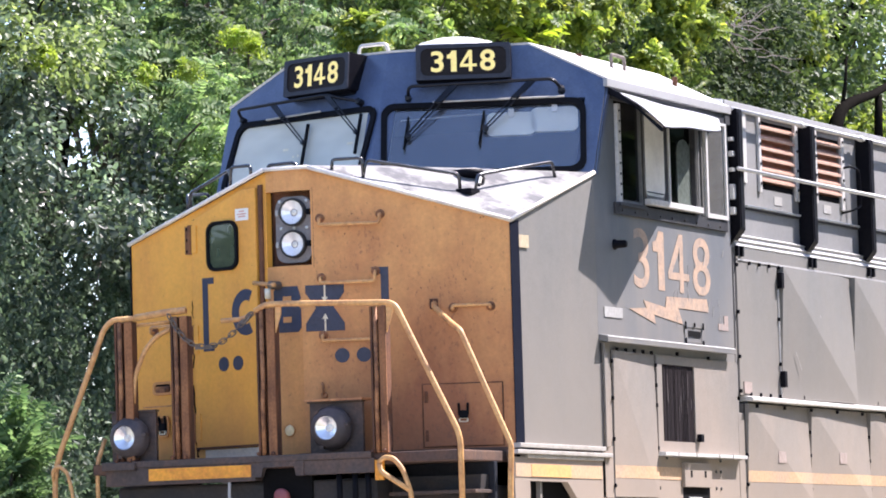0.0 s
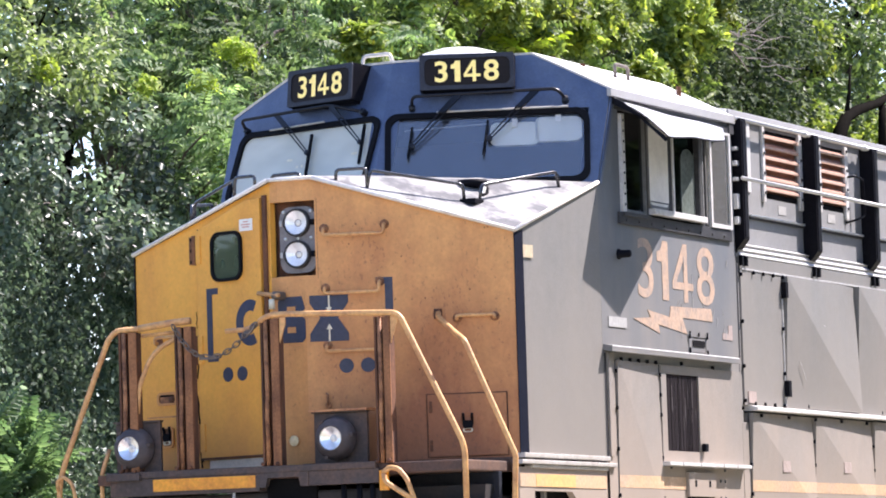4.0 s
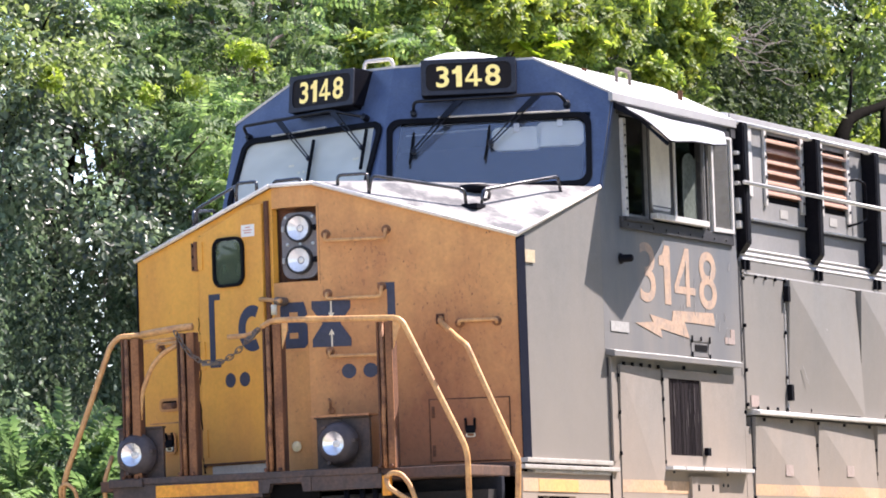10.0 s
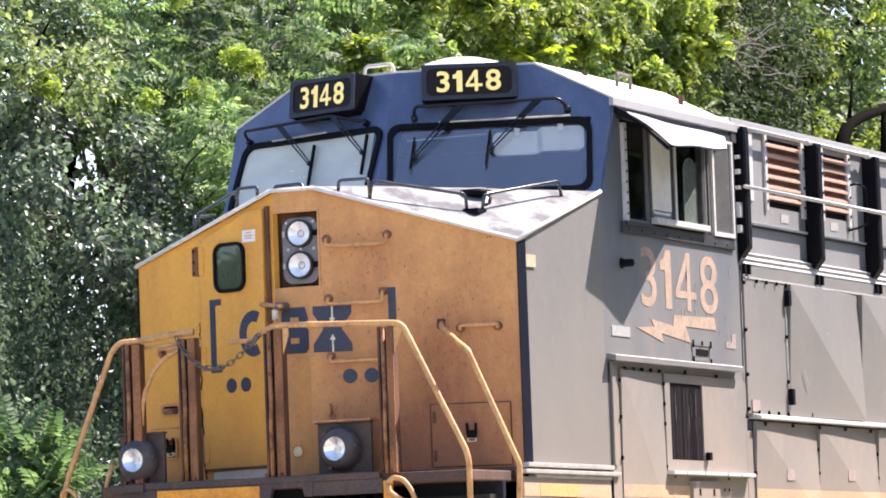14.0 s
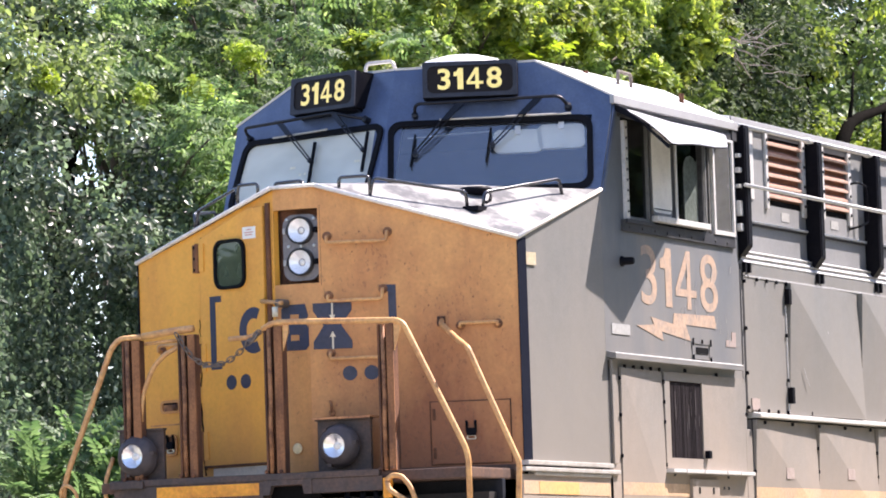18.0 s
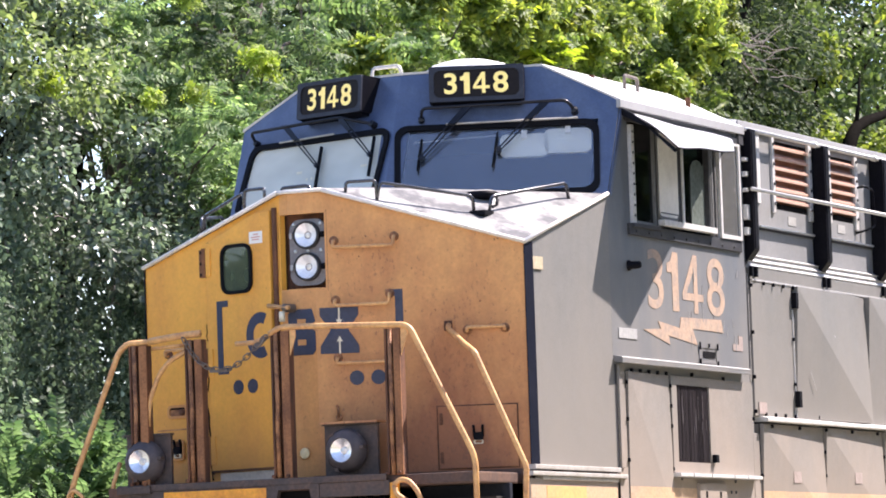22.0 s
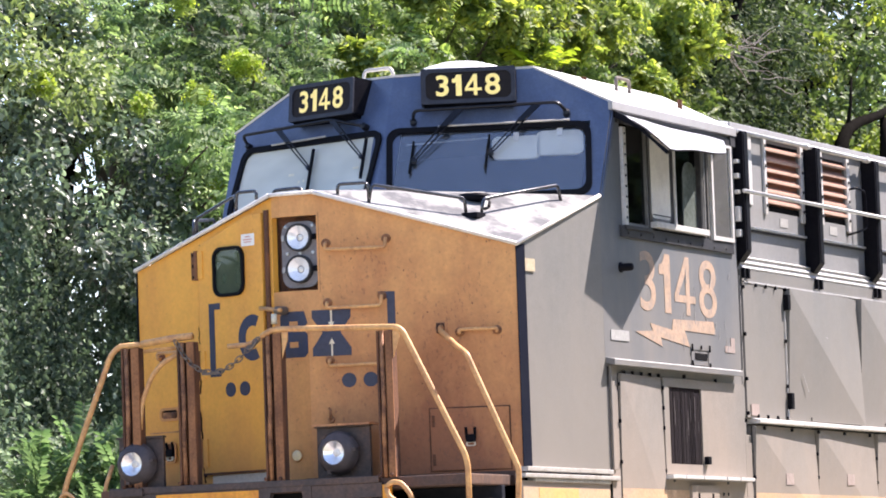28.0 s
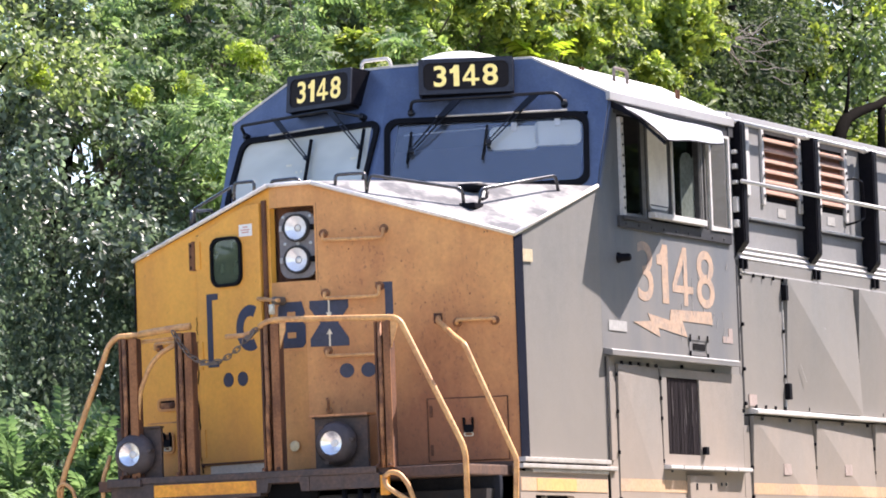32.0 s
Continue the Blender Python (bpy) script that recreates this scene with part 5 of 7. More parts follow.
# sunlit ribs and edges: their brightness is put into this tone
RIB_GREY = material("sunlit_rib_paint", (0.38, 0.375, 0.365), 0.5, stain=(0.26, 0.25, 0.24), scale=6)
# pale metal; on ledges, ribs and seams it also paints in sunlight
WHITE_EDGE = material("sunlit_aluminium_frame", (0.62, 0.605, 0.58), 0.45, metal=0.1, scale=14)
FRAME_GREY = material("weathered_dark_frame", (0.04, 0.041, 0.046), 0.55, stain=(0.085, 0.083, 0.08), scale=12, spec=0.2)
SLIDE_GREY = material("dull_window_channel", (0.17, 0.168, 0.16), 0.5, stain=(0.09, 0.088, 0.085), scale=14)
window_set = part("side_window", sbox(2.30, 4.60, 3.515, 3.60, -0.03, 0.02), FRAME_GREY, loco, "three-light cab side window in worn metal frames")
part("head_bar", sbox(2.30, 4.62, 4.36, 4.42, -0.03, 0.015), FRAME_GREY, window_set)
strip = part("frame_strip", sbox(2.37, 2.43, 3.60, 4.335, -0.02, 0.025), WHITE_EDGE, window_set, "pale riveted frame strip")
for k in range(9):
    part("rivet", lathe(Plane((SX + 0.025, 2.40, 3.66 + 0.078 * k), (0, 1, 0), (0, 0, 1)), 0, 0, [(0.012, 0), (0.008, 0.006), (0.001, 0.008)], 7), FRAME_GREY, strip)
part("sill", sbox(2.36, 2.89, 3.575, 3.605, -0.02, 0.035), FRAME_GREY, window_set)
part("mullion", sbox(2.85, 2.89, 3.60, 4.36, -0.03, 0.012), FRAME_GREY, window_set)
curtain = part("wind_panel", slab(Plane((SX - 0.005, 0, 0), (0, 1, 0), (0, 0, 1)).rounded(2.90, 3.275, 3.69, 4.32, 0.05), (0.03, 0, 0), 0.004), PANEL_CREAM, window_set, "pale grey sliding panel")
part("lower_band", sbox(2.91, 3.27, 3.712, 3.72, 0.025, 0.028, 0), FRAME_GREY, curtain)
part("sill", sbox(2.905, 3.985, 3.618, 3.662, -0.02, 0.06), WHITE_EDGE, window_set, "sunlit metal arm-rest sill")
part("mullion", sbox(3.29, 3.36, 3.66, 4.36, -0.03, 0.02), FRAME_GREY, window_set)
part("mullion", sbox(3.36, 3.395, 3.66, 4.36, -0.03, 0.03), WHITE_EDGE, window_set)
part("mullion", sbox(3.93, 4.02, 3.60, 4.36, -0.03, 0.02), FRAME_GREY, window_set)
part("mullion", sbox(4.02, 4.14, 3.58, 4.36, -0.03, -0.005), FRAME_GREY, window_set)
for y, w, tone in ((3.955, 0.012, SLIDE_GREY), (3.99, 0.016, SLIDE_GREY), (4.05, 0.014, SLIDE_GREY), (4.112, 0.02, SLIDE_GREY)):
    part("slide_track", sbox(y - w / 2, y + w / 2, 3.61, 4.34, 0.0, 0.026 if y < 4.02 else 0.008, 0.002), tone, window_set)
for k in range(7):
    part("rivet", lathe(Plane((SX - 0.005, 4.08, 3.66 + 0.1 * k), (0, 1, 0), (0, 0, 1)), 0, 0, [(0.012, 0), (0.008, 0.008), (0.001, 0.01)], 7), BLACK, window_set)
part("light_frame", sbox(2.44, 2.86, 3.606, 3.628, -0.02, 0.012, 0.002), SLIDE_GREY, window_set)
part("light_frame", sbox(2.835, 2.85, 3.60, 4.34, -0.02, 0.016, 0.002), SLIDE_GREY, window_set)
part("panel_frame", ring(Plane((SX + 0.0, 0, 0), (0, 1, 0), (0, 0, 1)).rounded(2.89, 3.285, 3.665, 4.345, 0.05), Plane((SX + 0.0, 0, 0), (0, 1, 0), (0, 0, 1)).rounded(2.908, 3.267, 3.70, 4.31, 0.045), (0.022, 0, 0)), SLIDE_GREY, window_set)
o = [(SX + 0.0, y, z) for y, z in ((4.15, 3.60), (4.595, 3.605), (4.595, 4.36), (4.15, 4.36))]
i = [(SX + 0.0, y, z) for y, z in ((4.185, 3.635), (4.565, 3.635), (4.565, 4.34), (4.185, 4.34))]
pane_frame = part("pane_frame", ring(o, i, (0.03, 0, 0)), WHITE_EDGE, window_set, "pale metal pane frame")
part("pane", box(SX + 0.008, SX + 0.012, 4.18, 4.57, 3.63, 4.345), glass_material("dusty_side_glass", 1.5, (0.4, 0.42, 0.42), 0.35, (0.3, 0.3, 0.29)), pane_frame)
part("pane", box(SX - 0.012, SX - 0.008, 2.45, 2.86, 3.60, 4.36), GLASS, window_set)
part("pane", box(SX - 0.028, SX - 0.024, 3.395, 3.93, 3.66, 4.36), GLASS, window_set)
for k in range(9):
    part("rivet", lathe(Plane((SX + 0.02, 2.42 + 0.25 * k, 3.545), (0, 1, 0), (0, 0, 1)), 0, 0, [(0.012, 0), (0.008, 0.008), (0.001, 0.01)], 7), FRAME_GREY, window_set)
# a wind-deflecting glass with a rounded top behind the open light
vane = Plane((SX - 0.02, 0, 0), (0, 1, 0), (0, 0, 1))
part("wind_deflector", slab([vane.at(3.64, 3.66), vane.at(3.92, 3.66), vane.at(3.92, 4.16)] + [vane.at(3.78 + 0.14 * math.cos(radians(a)), 4.08 + 0.1 * math.sin(radians(a))) for a in (30, 60, 90, 120, 150, 180)], (0.006, 0, 0)), material("greenish_grey_glass", (0.13, 0.15, 0.135), 0.2, stain=(0.06, 0.075, 0.06), scale=9, fine=30, grain=0.2), loco, "greenish-grey glass wind deflector", smooth=False)
# the other side's window, plain
for y0, y1 in ((2.40, 3.35), (3.45, 4.55)):
    part("pane", box(-SX + 0.01, -SX + 0.014, y0, y1, 3.60, 4.38), GLASS, loco)
part("mullion", box(-SX - 0.02, -SX + 0.03, 3.35, 3.45, 3.6, 4.38), FRAME_GREY, loco)

# awning over the window
aw = dict(a=(SX + 0.012, 2.24, 4.425), b=(SX + 0.012, 4.47, 4.395), c=(2.01, 2.22, 4.125), d=(2.137, 3.03, 4.145))
bm = bmesh.new()
NA = 8
grid = []
for r in range(NA + 1):
    f = r / NA
    row = []
    for k in range(NA + 1):
        g = k / NA
        p = Vector(aw["a"]).lerp(Vector(aw["b"]), g).lerp(Vector(aw["c"]).lerp(Vector(aw["d"]), g), f)
        p.z += 0.035 * math.sin(math.pi * f) + 0.006 * math.sin(9 * g + 4 * f)
        row.append(bm.verts.new(p))
    grid.append(row)
for a, b in zip(grid, grid[1:]):
    for k in range(NA):
        bm.faces.new((a[k], a[k + 1], b[k + 1], b[k]))
# black sheet puts the shade under the awning into colour
shade_lining = bm.copy()
for v in shade_lining.verts:
    v.co += Vector((-0.004, 0, -0.012))
bmesh.ops.solidify(bm, geom=bm.faces[:], thickness=0.008)
AWNING = material("chalked_awning_paint", (0.8, 0.8, 0.81), 0.4, stain=(0.62, 0.62, 0.63), scale=5)
awning = part("window_awning", bm, AWNING, loco, "bleached metal awning over the side window", smooth=True)
part("shade_lining", shade_lining, BLACK, awning, smooth=True)
# black end piece, added to paint the shaded underside at the front
part("bracket", slab([(SX, 2.235, 4.45), (SX + 0.1, 2.235, 4.40), (2.0, 2.215, 4.105), (1.98, 2.215, 4.085), (SX + 0.22, 2.225, 4.285), (SX, 2.235, 4.40)], (0, 0.02, 0)), BLACK, awning)
GUTTER = material("weathered_gutter_paint", (0.34, 0.338, 0.335), 0.5, stain=(0.27, 0.265, 0.26), scale=2, grain=0.03)
part("gutter", sbox(2.17, 4.71, 4.445, 4.508, 0.0, 0.034), GUTTER, loco, "weathered grey rain gutter")
part("gutter_end", sbox(4.60, 4.70, 4.36, 4.455, 0.0, 0.025), FRAME_GREY, loco)
part("front_trim", slab([(SX + 0.004, cab_y(SX, 3.78) + 0.01, 3.78), (SX + 0.004, cab_y(SX, 3.78) + 0.06, 3.78), (SX + 0.004, cab_y(SX, CZ) + 0.06, CZ), (SX + 0.004, cab_y(SX, CZ) + 0.01, CZ)], (0.008, 0, 0)), NAVY, loco, "navy corner trim")

# ---- the cab's and hood's side: markings, panels, ledges ----
words("numeral", "3148", side, 2.655, 4.22, 2.99, 3.435, 0.001, PEACH, loco, 0.006, "faded orange numeral", 0.19)
SCUFF = material("pale_scuff", (0.3, 0.29, 0.275), 0.6, scale=20)
scuff_rng = random.Random(5)
for k in range(16):
    y, z, h = scuff_rng.uniform(3.35, 4.5), scuff_rng.uniform(2.72, 3.4), scuff_rng.uniform(0.03, 0.11)
    w, tilt = scuff_rng.uniform(0.006, 0.016), scuff_rng.uniform(-0.03, 0.06)
    part("scuff", slab([side.at(y, z, 0.005), side.at(y + w, z, 0.005), side.at(y + w * 0.6 + tilt, z + h, 0.005), side.at(y + tilt, z + h, 0.005)], side.n * 0.001), SCUFF, loco)
zig = [(2.54, 2.825), (2.88, 2.845), (2.825, 2.90), (3.26, 2.865), (3.29, 2.948), (4.125, 2.965), (4.165, 2.868), (3.52, 2.872), (3.61, 2.752), (3.03, 2.80), (3.055, 2.733)]
part("lightning_marking", slab([side.at(y, z, 0.001) for y, z in zig][::-1], side.n * 0.003), PEACH, loco, "faded orange lightning marking")
part("data_plate", sbox(2.05, 2.4, 2.742, 2.818, 0.001, 0.006, 0.002), WHITE, loco, "chalky white plate")
part("corner_label", slab([side.at(y, z, 0.001) for y, z in ((4.36, 2.74), (4.57, 2.74), (4.57, 2.855), (4.485, 2.855), (4.485, 2.79), (4.36, 2.79))], side.n * 0.003), PINK, loco, "faded pink corner label")
LABEL_CREAM = material("yellowed_label", (0.5, 0.42, 0.28), 0.6, scale=12)
part("nose_label", slab([(NX + 0.012, 0.605, 3.17), (NX + 0.018, 0.765, 3.172), (NX + 0.018, 0.765, 3.262), (NX + 0.012, 0.605, 3.26)], (0.002, 0, 0)), LABEL_CREAM, loco, "cream label on the nose side")

# marker lamp, catch
part("side_lamp", lathe(Plane((SX, 2.29, 3.285), (0, 1, 0), (0, 0, 1)), 0, 0, [(0.04, 0), (0.04, 0.012), (0.03, 0.02), (0.028, 0.09), (0.02, 0.1), (0.001, 0.1)], 14), BLACK, loco, "small black side lamp", smooth=True)
catch = part("side_catch", ring([(SX + 0.001, y, z) for y, z in ((3.64, 2.618), (4.015, 2.618), (4.015, 2.747), (3.64, 2.747))], [(SX + 0.001, y, z) for y, z in ((3.66, 2.632), (3.995, 2.632), (3.995, 2.735), (3.66, 2.735))], (0.004, 0, 0)), SIDE, loco, "recessed catch in the side")
part("slot", sbox(3.72, 3.97, 2.662, 2.71, 0.001, 0.005, 0), DARK, catch)
for y, z0, z1 in ((3.645, 2.61, 2.65), (3.645, 2.72, 2.775), (4.01, 2.725, 2.775), (4.01, 2.605, 2.64), (3.83, 2.74, 2.77)):
    part("hinge_pin", tube([(SX + 0.012, y, z0), (SX + 0.012, y, z1)], 0.0075, 6), BLACK, catch)

# small bolts and dogs, one mesh for all
dog = mesh_of(box(0, 0.022, -0.009, 0.009, -0.014, 0.014, 0.003), "bolt")
dog.materials.append(BLACK)
stud = mesh_of(lathe(Plane((0, 0, 0), (0, 1, 0), (0, 0, 1)), 0, 0, [(0.014, 0), (0.012, 0.01), (0.001, 0.012)], 7), "rivet")
stud.materials.append(FRAME_GREY)


def dogs(points, x=SX, mesh=dog, name="bolt"):
    for y, z in points:
        ob = part(name, mesh, BLACK, loco)
        ob.location = (x, y, z)


# shelf over the equipment doors, doors, grille
shelf = part("drip_shelf", slab([(SX, 1.94, 2.565), (SX + 0.068, 1.94, 2.552), (SX + 0.072, 1.94, 2.556), (SX + 0.072, 1.94, 2.592), (SX + 0.066, 1.94, 2.596), (SX, 1.94, 2.61)], (0, 2.6, 0), 0.0), SIDE, loco, "dusty drip shelf over the doors")
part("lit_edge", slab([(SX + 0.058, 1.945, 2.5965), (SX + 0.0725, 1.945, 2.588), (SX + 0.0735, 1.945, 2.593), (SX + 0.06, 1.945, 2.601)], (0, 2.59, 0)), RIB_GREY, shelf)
SEAM = material("dark_seam", (0.02, 0.02, 0.022), 0.8, scale=9)


def seam(y0, z0, y1, z1, w=0.014, x=SX):
    part("seam", slab([(x + 0.001, y0 - w / 2, z0), (x + 0.001, y0 + w / 2, z0), (x + 0.001, y1 + w / 2, z1), (x + 0.001, y1 - w / 2, z1)], (0.002, 0, 0)), SEAM, loco)


seam(1.962, 1.785, 1.962, 2.545, 0.03)
seam(2.14, 1.42, 2.14, 2.50, 0.02)
part("door_post", sbox(1.978, 2.132, 1.42, 2.555, 0.0, 0.004, 0), SIDE_LOW, loco)
part("pillar", sbox(1.985, 2.05, 1.79, 2.55, 0.004, 0.02), SIDE_LOW, loco)
part("lower_sheet", sbox(3.012, 4.71, 1.42, 1.735, 0.0, 0.003, 0), SIDE_LOW, loco)
seam(3.002, 1.78, 3.002, 2.50, 0.018)
door2 = part("side_door", ring([(SX + 0.001, y, z) for y, z in ((3.015, 1.775), (4.69, 1.775), (4.69, 2.50), (3.015, 2.50))], [(SX + 0.001, y, z) for y, z in ((3.118, 1.855), (3.782, 1.855), (3.782, 2.434), (3.118, 2.434))], (0.013, 0, 0)), SIDE_LOW, loco, "dusty side equipment door with a grille")
SCRAPE = material("scraped_mesh", (0.1, 0.085, 0.085), 0.6, scale=20)
grille = part("grille", sbox(3.118, 3.782, 1.855, 2.434, -0.01, 0.002, 0), GRILLE, door2, "dark brown ventilation grille")
grille_rng = random.Random(3)
for k in range(22):
    y = 3.13 + 0.0298 * k
    part("slat", sbox(y, y + grille_rng.uniform(0.006, 0.014), 1.86, 2.43, 0.002, grille_rng.uniform(0.003, 0.0075), 0), GRILLE, grille)
for k in range(9):
    # scraped streaks on the mesh
    y, z = grille_rng.uniform(3.2, 3.72), grille_rng.uniform(1.9, 2.2)
    part("scrape", sbox(y, y + 0.005, z, z + grille_rng.uniform(0.06, 0.2), 0.008, 0.0088, 0), SCRAPE, grille)
part("catch", sbox(3.80, 3.86, 1.86, 1.92, 0.014, 0.05), BLACK, door2)
dogs([(2.14, z) for z in (2.42, 2.15, 1.85, 1.51)] + [(3.0, z) for z in (2.42, 2.27, 2.12, 1.80, 1.5)] + [(2.25 + 0.17 * k, 2.51) for k in range(5)] + [(3.45, 2.52), (4.1, 2.51), (4.72, 2.22)])
for y0, y1 in ((3.0, 3.25), (3.27, 3.62), (3.64, 4.1), (4.12, 4.39), (4.41, 4.71)):
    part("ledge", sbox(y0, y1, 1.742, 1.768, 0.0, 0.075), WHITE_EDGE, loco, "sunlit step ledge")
part("ledge_back", sbox(3.0, 4.71, 1.735, 1.742, 0.0, 0.035), SIDE, loco)
dogs([(3.14, 1.73), (4.25, 1.725)], SX + 0.02, stud, "rivet")
stepbox = part("step_box", sbox(3.485, 4.045, 1.515, 1.70, 0.0, 0.03), SIDE_LOW, loco, "grey step box plate")
for y in (3.62, 3.91):
    part("slot", sbox(y - 0.018, y + 0.018, 1.59, 1.64, 0.03, 0.032, 0), DARK, stepbox)
part("cavity", sbox(3.50, 4.06, 1.30, 1.515, -0.01, 0.004, 0), DARK, stepbox)
part("plate", sbox(3.60, 3.86, 1.30, 1.44, 0.004, 0.02), WHITE, stepbox)
dogs([(4.2, 1.64), (4.3, 1.64), (4.2, 1.51), (4.3, 1.51), (2.78, 1.44)], SX + 0.0, stud, "rivet")

# the sill's sunlit brightness is put into this pale tone
SILL = material("sunlit_sill_paint", (0.42, 0.395, 0.36), 0.5, stain=(0.3, 0.26, 0.22), stain_amount=0.7, scale=6, mottle=0.1)
# sill under the nose side, with the orange band and the step well
for z0, z1, y0, y1, x in ((1.757, 1.79, 0.42, 1.985, 0.014), (1.712, 1.742, 0.335, 2.07, 0.03), (1.685, 1.71, 0.545, 1.925, 0.016)):
    part("nose_sill", slab([(NX, y0, z0), (NX, y1, z0), (NX, y1, z1), (NX, y0, z1)], (HALF - NX + x, 0, 0), 0.006), SILL, loco, "sunlit nose sill")
skirt = part("nose_skirt", slab([(1.50, y, z) for y, z in ((0.335, 1.30), (0.60, 1.30), (0.60, 1.525), (1.275, 1.525), (1.60, 1.30), (2.0, 1.30), (2.0, 1.69), (0.335, 1.69))], (0.05, 0, 0)), SIDE_LOW, loco, "dusty side skirt with a step well")
part("step_well", box(1.40, 1.47, 0.56, 1.65, 1.28, 1.54), DARK, skirt)
part("bar", box(1.48, 1.51, 0.86, 0.90, 1.28, 1.53), SIDE, skirt)
part("band", sbox(0.345, 1.915, 1.553, 1.645, 0.001, 0.004, 0), PALE_STRIPE, skirt)
part("band", sbox(0.62, 1.33, 1.556, 1.642, 0.004, 0.0065, 0), YELLOW_BAND, skirt, "sun-faded yellow band")

part("band", sbox(3.012, 3.48, 1.567, 1.66, 0.003, 0.006, 0), PALE_STRIPE, loco, "faded yellow band")

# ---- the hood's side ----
# near-black filler: shade between cab and hood put into colour
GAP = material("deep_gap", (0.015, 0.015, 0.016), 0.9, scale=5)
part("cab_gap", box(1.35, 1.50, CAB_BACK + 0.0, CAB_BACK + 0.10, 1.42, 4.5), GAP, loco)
part("side_pillar", box(1.44, SX, 4.715, 4.758, 1.42, 3.36, 0.004), SIDE, loco)
for k, (z0, z1) in enumerate(((4.24, 4.27), (4.12, 4.16), (4.0, 4.03), (3.78, 3.90), (3.66, 3.72))):
    part("conduit_clip", box(1.53, 1.585, 4.705, 4.765, z0, z1, 0.008), WHITE_EDGE, loco)


def folded(y0, y1, z0, z1, d, x=SX, inset=0.012):
    """A sheet panel creased from its upper front corner to its lower rear corner."""
    bm = bmesh.new()
    y0, y1, z0, z1 = y0 + inset, y1 - inset, z0 + 0.004, z1 - 0.004
    f = [bm.verts.new(p) for p in ((x + 0.004, y0, z0), (x + 0.004 + d, y1, z0), (x + 0.004, y1, z1), (x + 0.004 + d, y0, z1))]
    b = [bm.verts.new((x - 0.1, v.co.y, v.co.z)) for v in f]
    bm.faces.new((f[0], f[1], f[3]))
    bm.faces.new((f[1], f[2], f[3]))
    for k in range(4):
        j = (k + 1) % 4
        bm.faces.new((f[k], f[j], b[j], b[k]))
    return bm


part("side_door", folded(2.143, 3.002, 1.426, 2.504, 0.018), SIDE_LOW, loco, "creased dusty side equipment door")


def band(y0, y1, z0, z1, d, b0, b1):
    """A painted band that follows a creased panel."""
    y0, y1, z0, z1 = y0 + 0.012, y1 - 0.012, z0 + 0.004, z1 - 0.004

    def point(y, z):
        f, g = (y - y0) / (y1 - y0), (z - z0) / (z1 - z0)
        return Vector((SX + 0.0055 + d * (f + g if f + g < 1 else 2 - f - g), y, z))

    ya, yb = y0 + (1 - (b1 - z0) / (z1 - z0)) * (y1 - y0), y0 + (1 - (b0 - z0) / (z1 - z0)) * (y1 - y0)
    bm = bmesh.new()
    for line in ([(y0, b0), (yb, b0), (ya, b1), (y0, b1)], [(yb, b0), (y1, b0), (y1, b1), (ya, b1)]):
        bm.faces.new([bm.verts.new(point(*q)) for q in line])
    part("band", bm, PALE_STRIPE, loco, "faded yellow band")


band(2.143, 3.002, 1.426, 2.504, 0.018, 1.567, 1.66)
part("hood_panel", box(SX - 0.1, SX + 0.006, 4.785, 5.69, 2.245, 3.308, 0.004), SIDE_MID, loco, "dusty grey equipment cabinet door")
uppers = [(5.715, 7.43)] + [(7.43 + 1.73 * k, 9.16 + 1.73 * k) for k in range(7)]
for y0, y1 in uppers:
    part("hood_panel", folded(y0, y1, 2.245, 3.308, 0.045), SIDE_MID, loco, "creased dusty grey cabinet panel")
lowers = [(4.87 + 1.437 * k, 6.307 + 1.437 * k) for k in range(11)]
for y0, y1 in lowers:
    part("hood_panel", folded(y0, y1, 1.42, 2.19, 0.03), SIDE_LOW, loco, "creased dusty grey lower panel")
    band(y0, y1, 1.42, 2.19, 0.03, 1.572, 1.66)
part("skirt_post", sbox(4.72, 4.85, 1.42, 2.11, -0.1, 0.004), SIDE_LOW, loco)
seam(4.862, 1.42, 4.862, 2.19, 0.022)
seam(4.772, 2.25, 4.772, 3.33, 0.022)
seam(4.722, 2.62, 4.722, 3.36, 0.012)
seam(5.702, 2.25, 5.702, 3.31, 0.02)
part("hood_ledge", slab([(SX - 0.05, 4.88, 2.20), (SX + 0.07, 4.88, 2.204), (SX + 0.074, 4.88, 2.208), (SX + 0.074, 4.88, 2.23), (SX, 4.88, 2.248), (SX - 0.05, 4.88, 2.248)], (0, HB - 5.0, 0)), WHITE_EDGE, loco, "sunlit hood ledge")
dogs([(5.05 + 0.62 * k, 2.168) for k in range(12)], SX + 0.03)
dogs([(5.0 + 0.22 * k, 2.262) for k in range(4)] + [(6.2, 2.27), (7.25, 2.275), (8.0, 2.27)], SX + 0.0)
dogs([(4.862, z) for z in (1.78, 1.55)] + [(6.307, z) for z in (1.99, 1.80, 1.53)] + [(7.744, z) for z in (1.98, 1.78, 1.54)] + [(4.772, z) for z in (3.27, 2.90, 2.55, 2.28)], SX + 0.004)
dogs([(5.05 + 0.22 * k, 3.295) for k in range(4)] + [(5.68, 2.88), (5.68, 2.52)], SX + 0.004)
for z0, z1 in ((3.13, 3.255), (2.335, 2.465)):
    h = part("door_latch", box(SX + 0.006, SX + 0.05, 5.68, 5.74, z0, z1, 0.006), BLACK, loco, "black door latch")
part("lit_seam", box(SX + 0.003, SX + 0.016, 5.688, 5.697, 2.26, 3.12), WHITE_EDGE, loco)
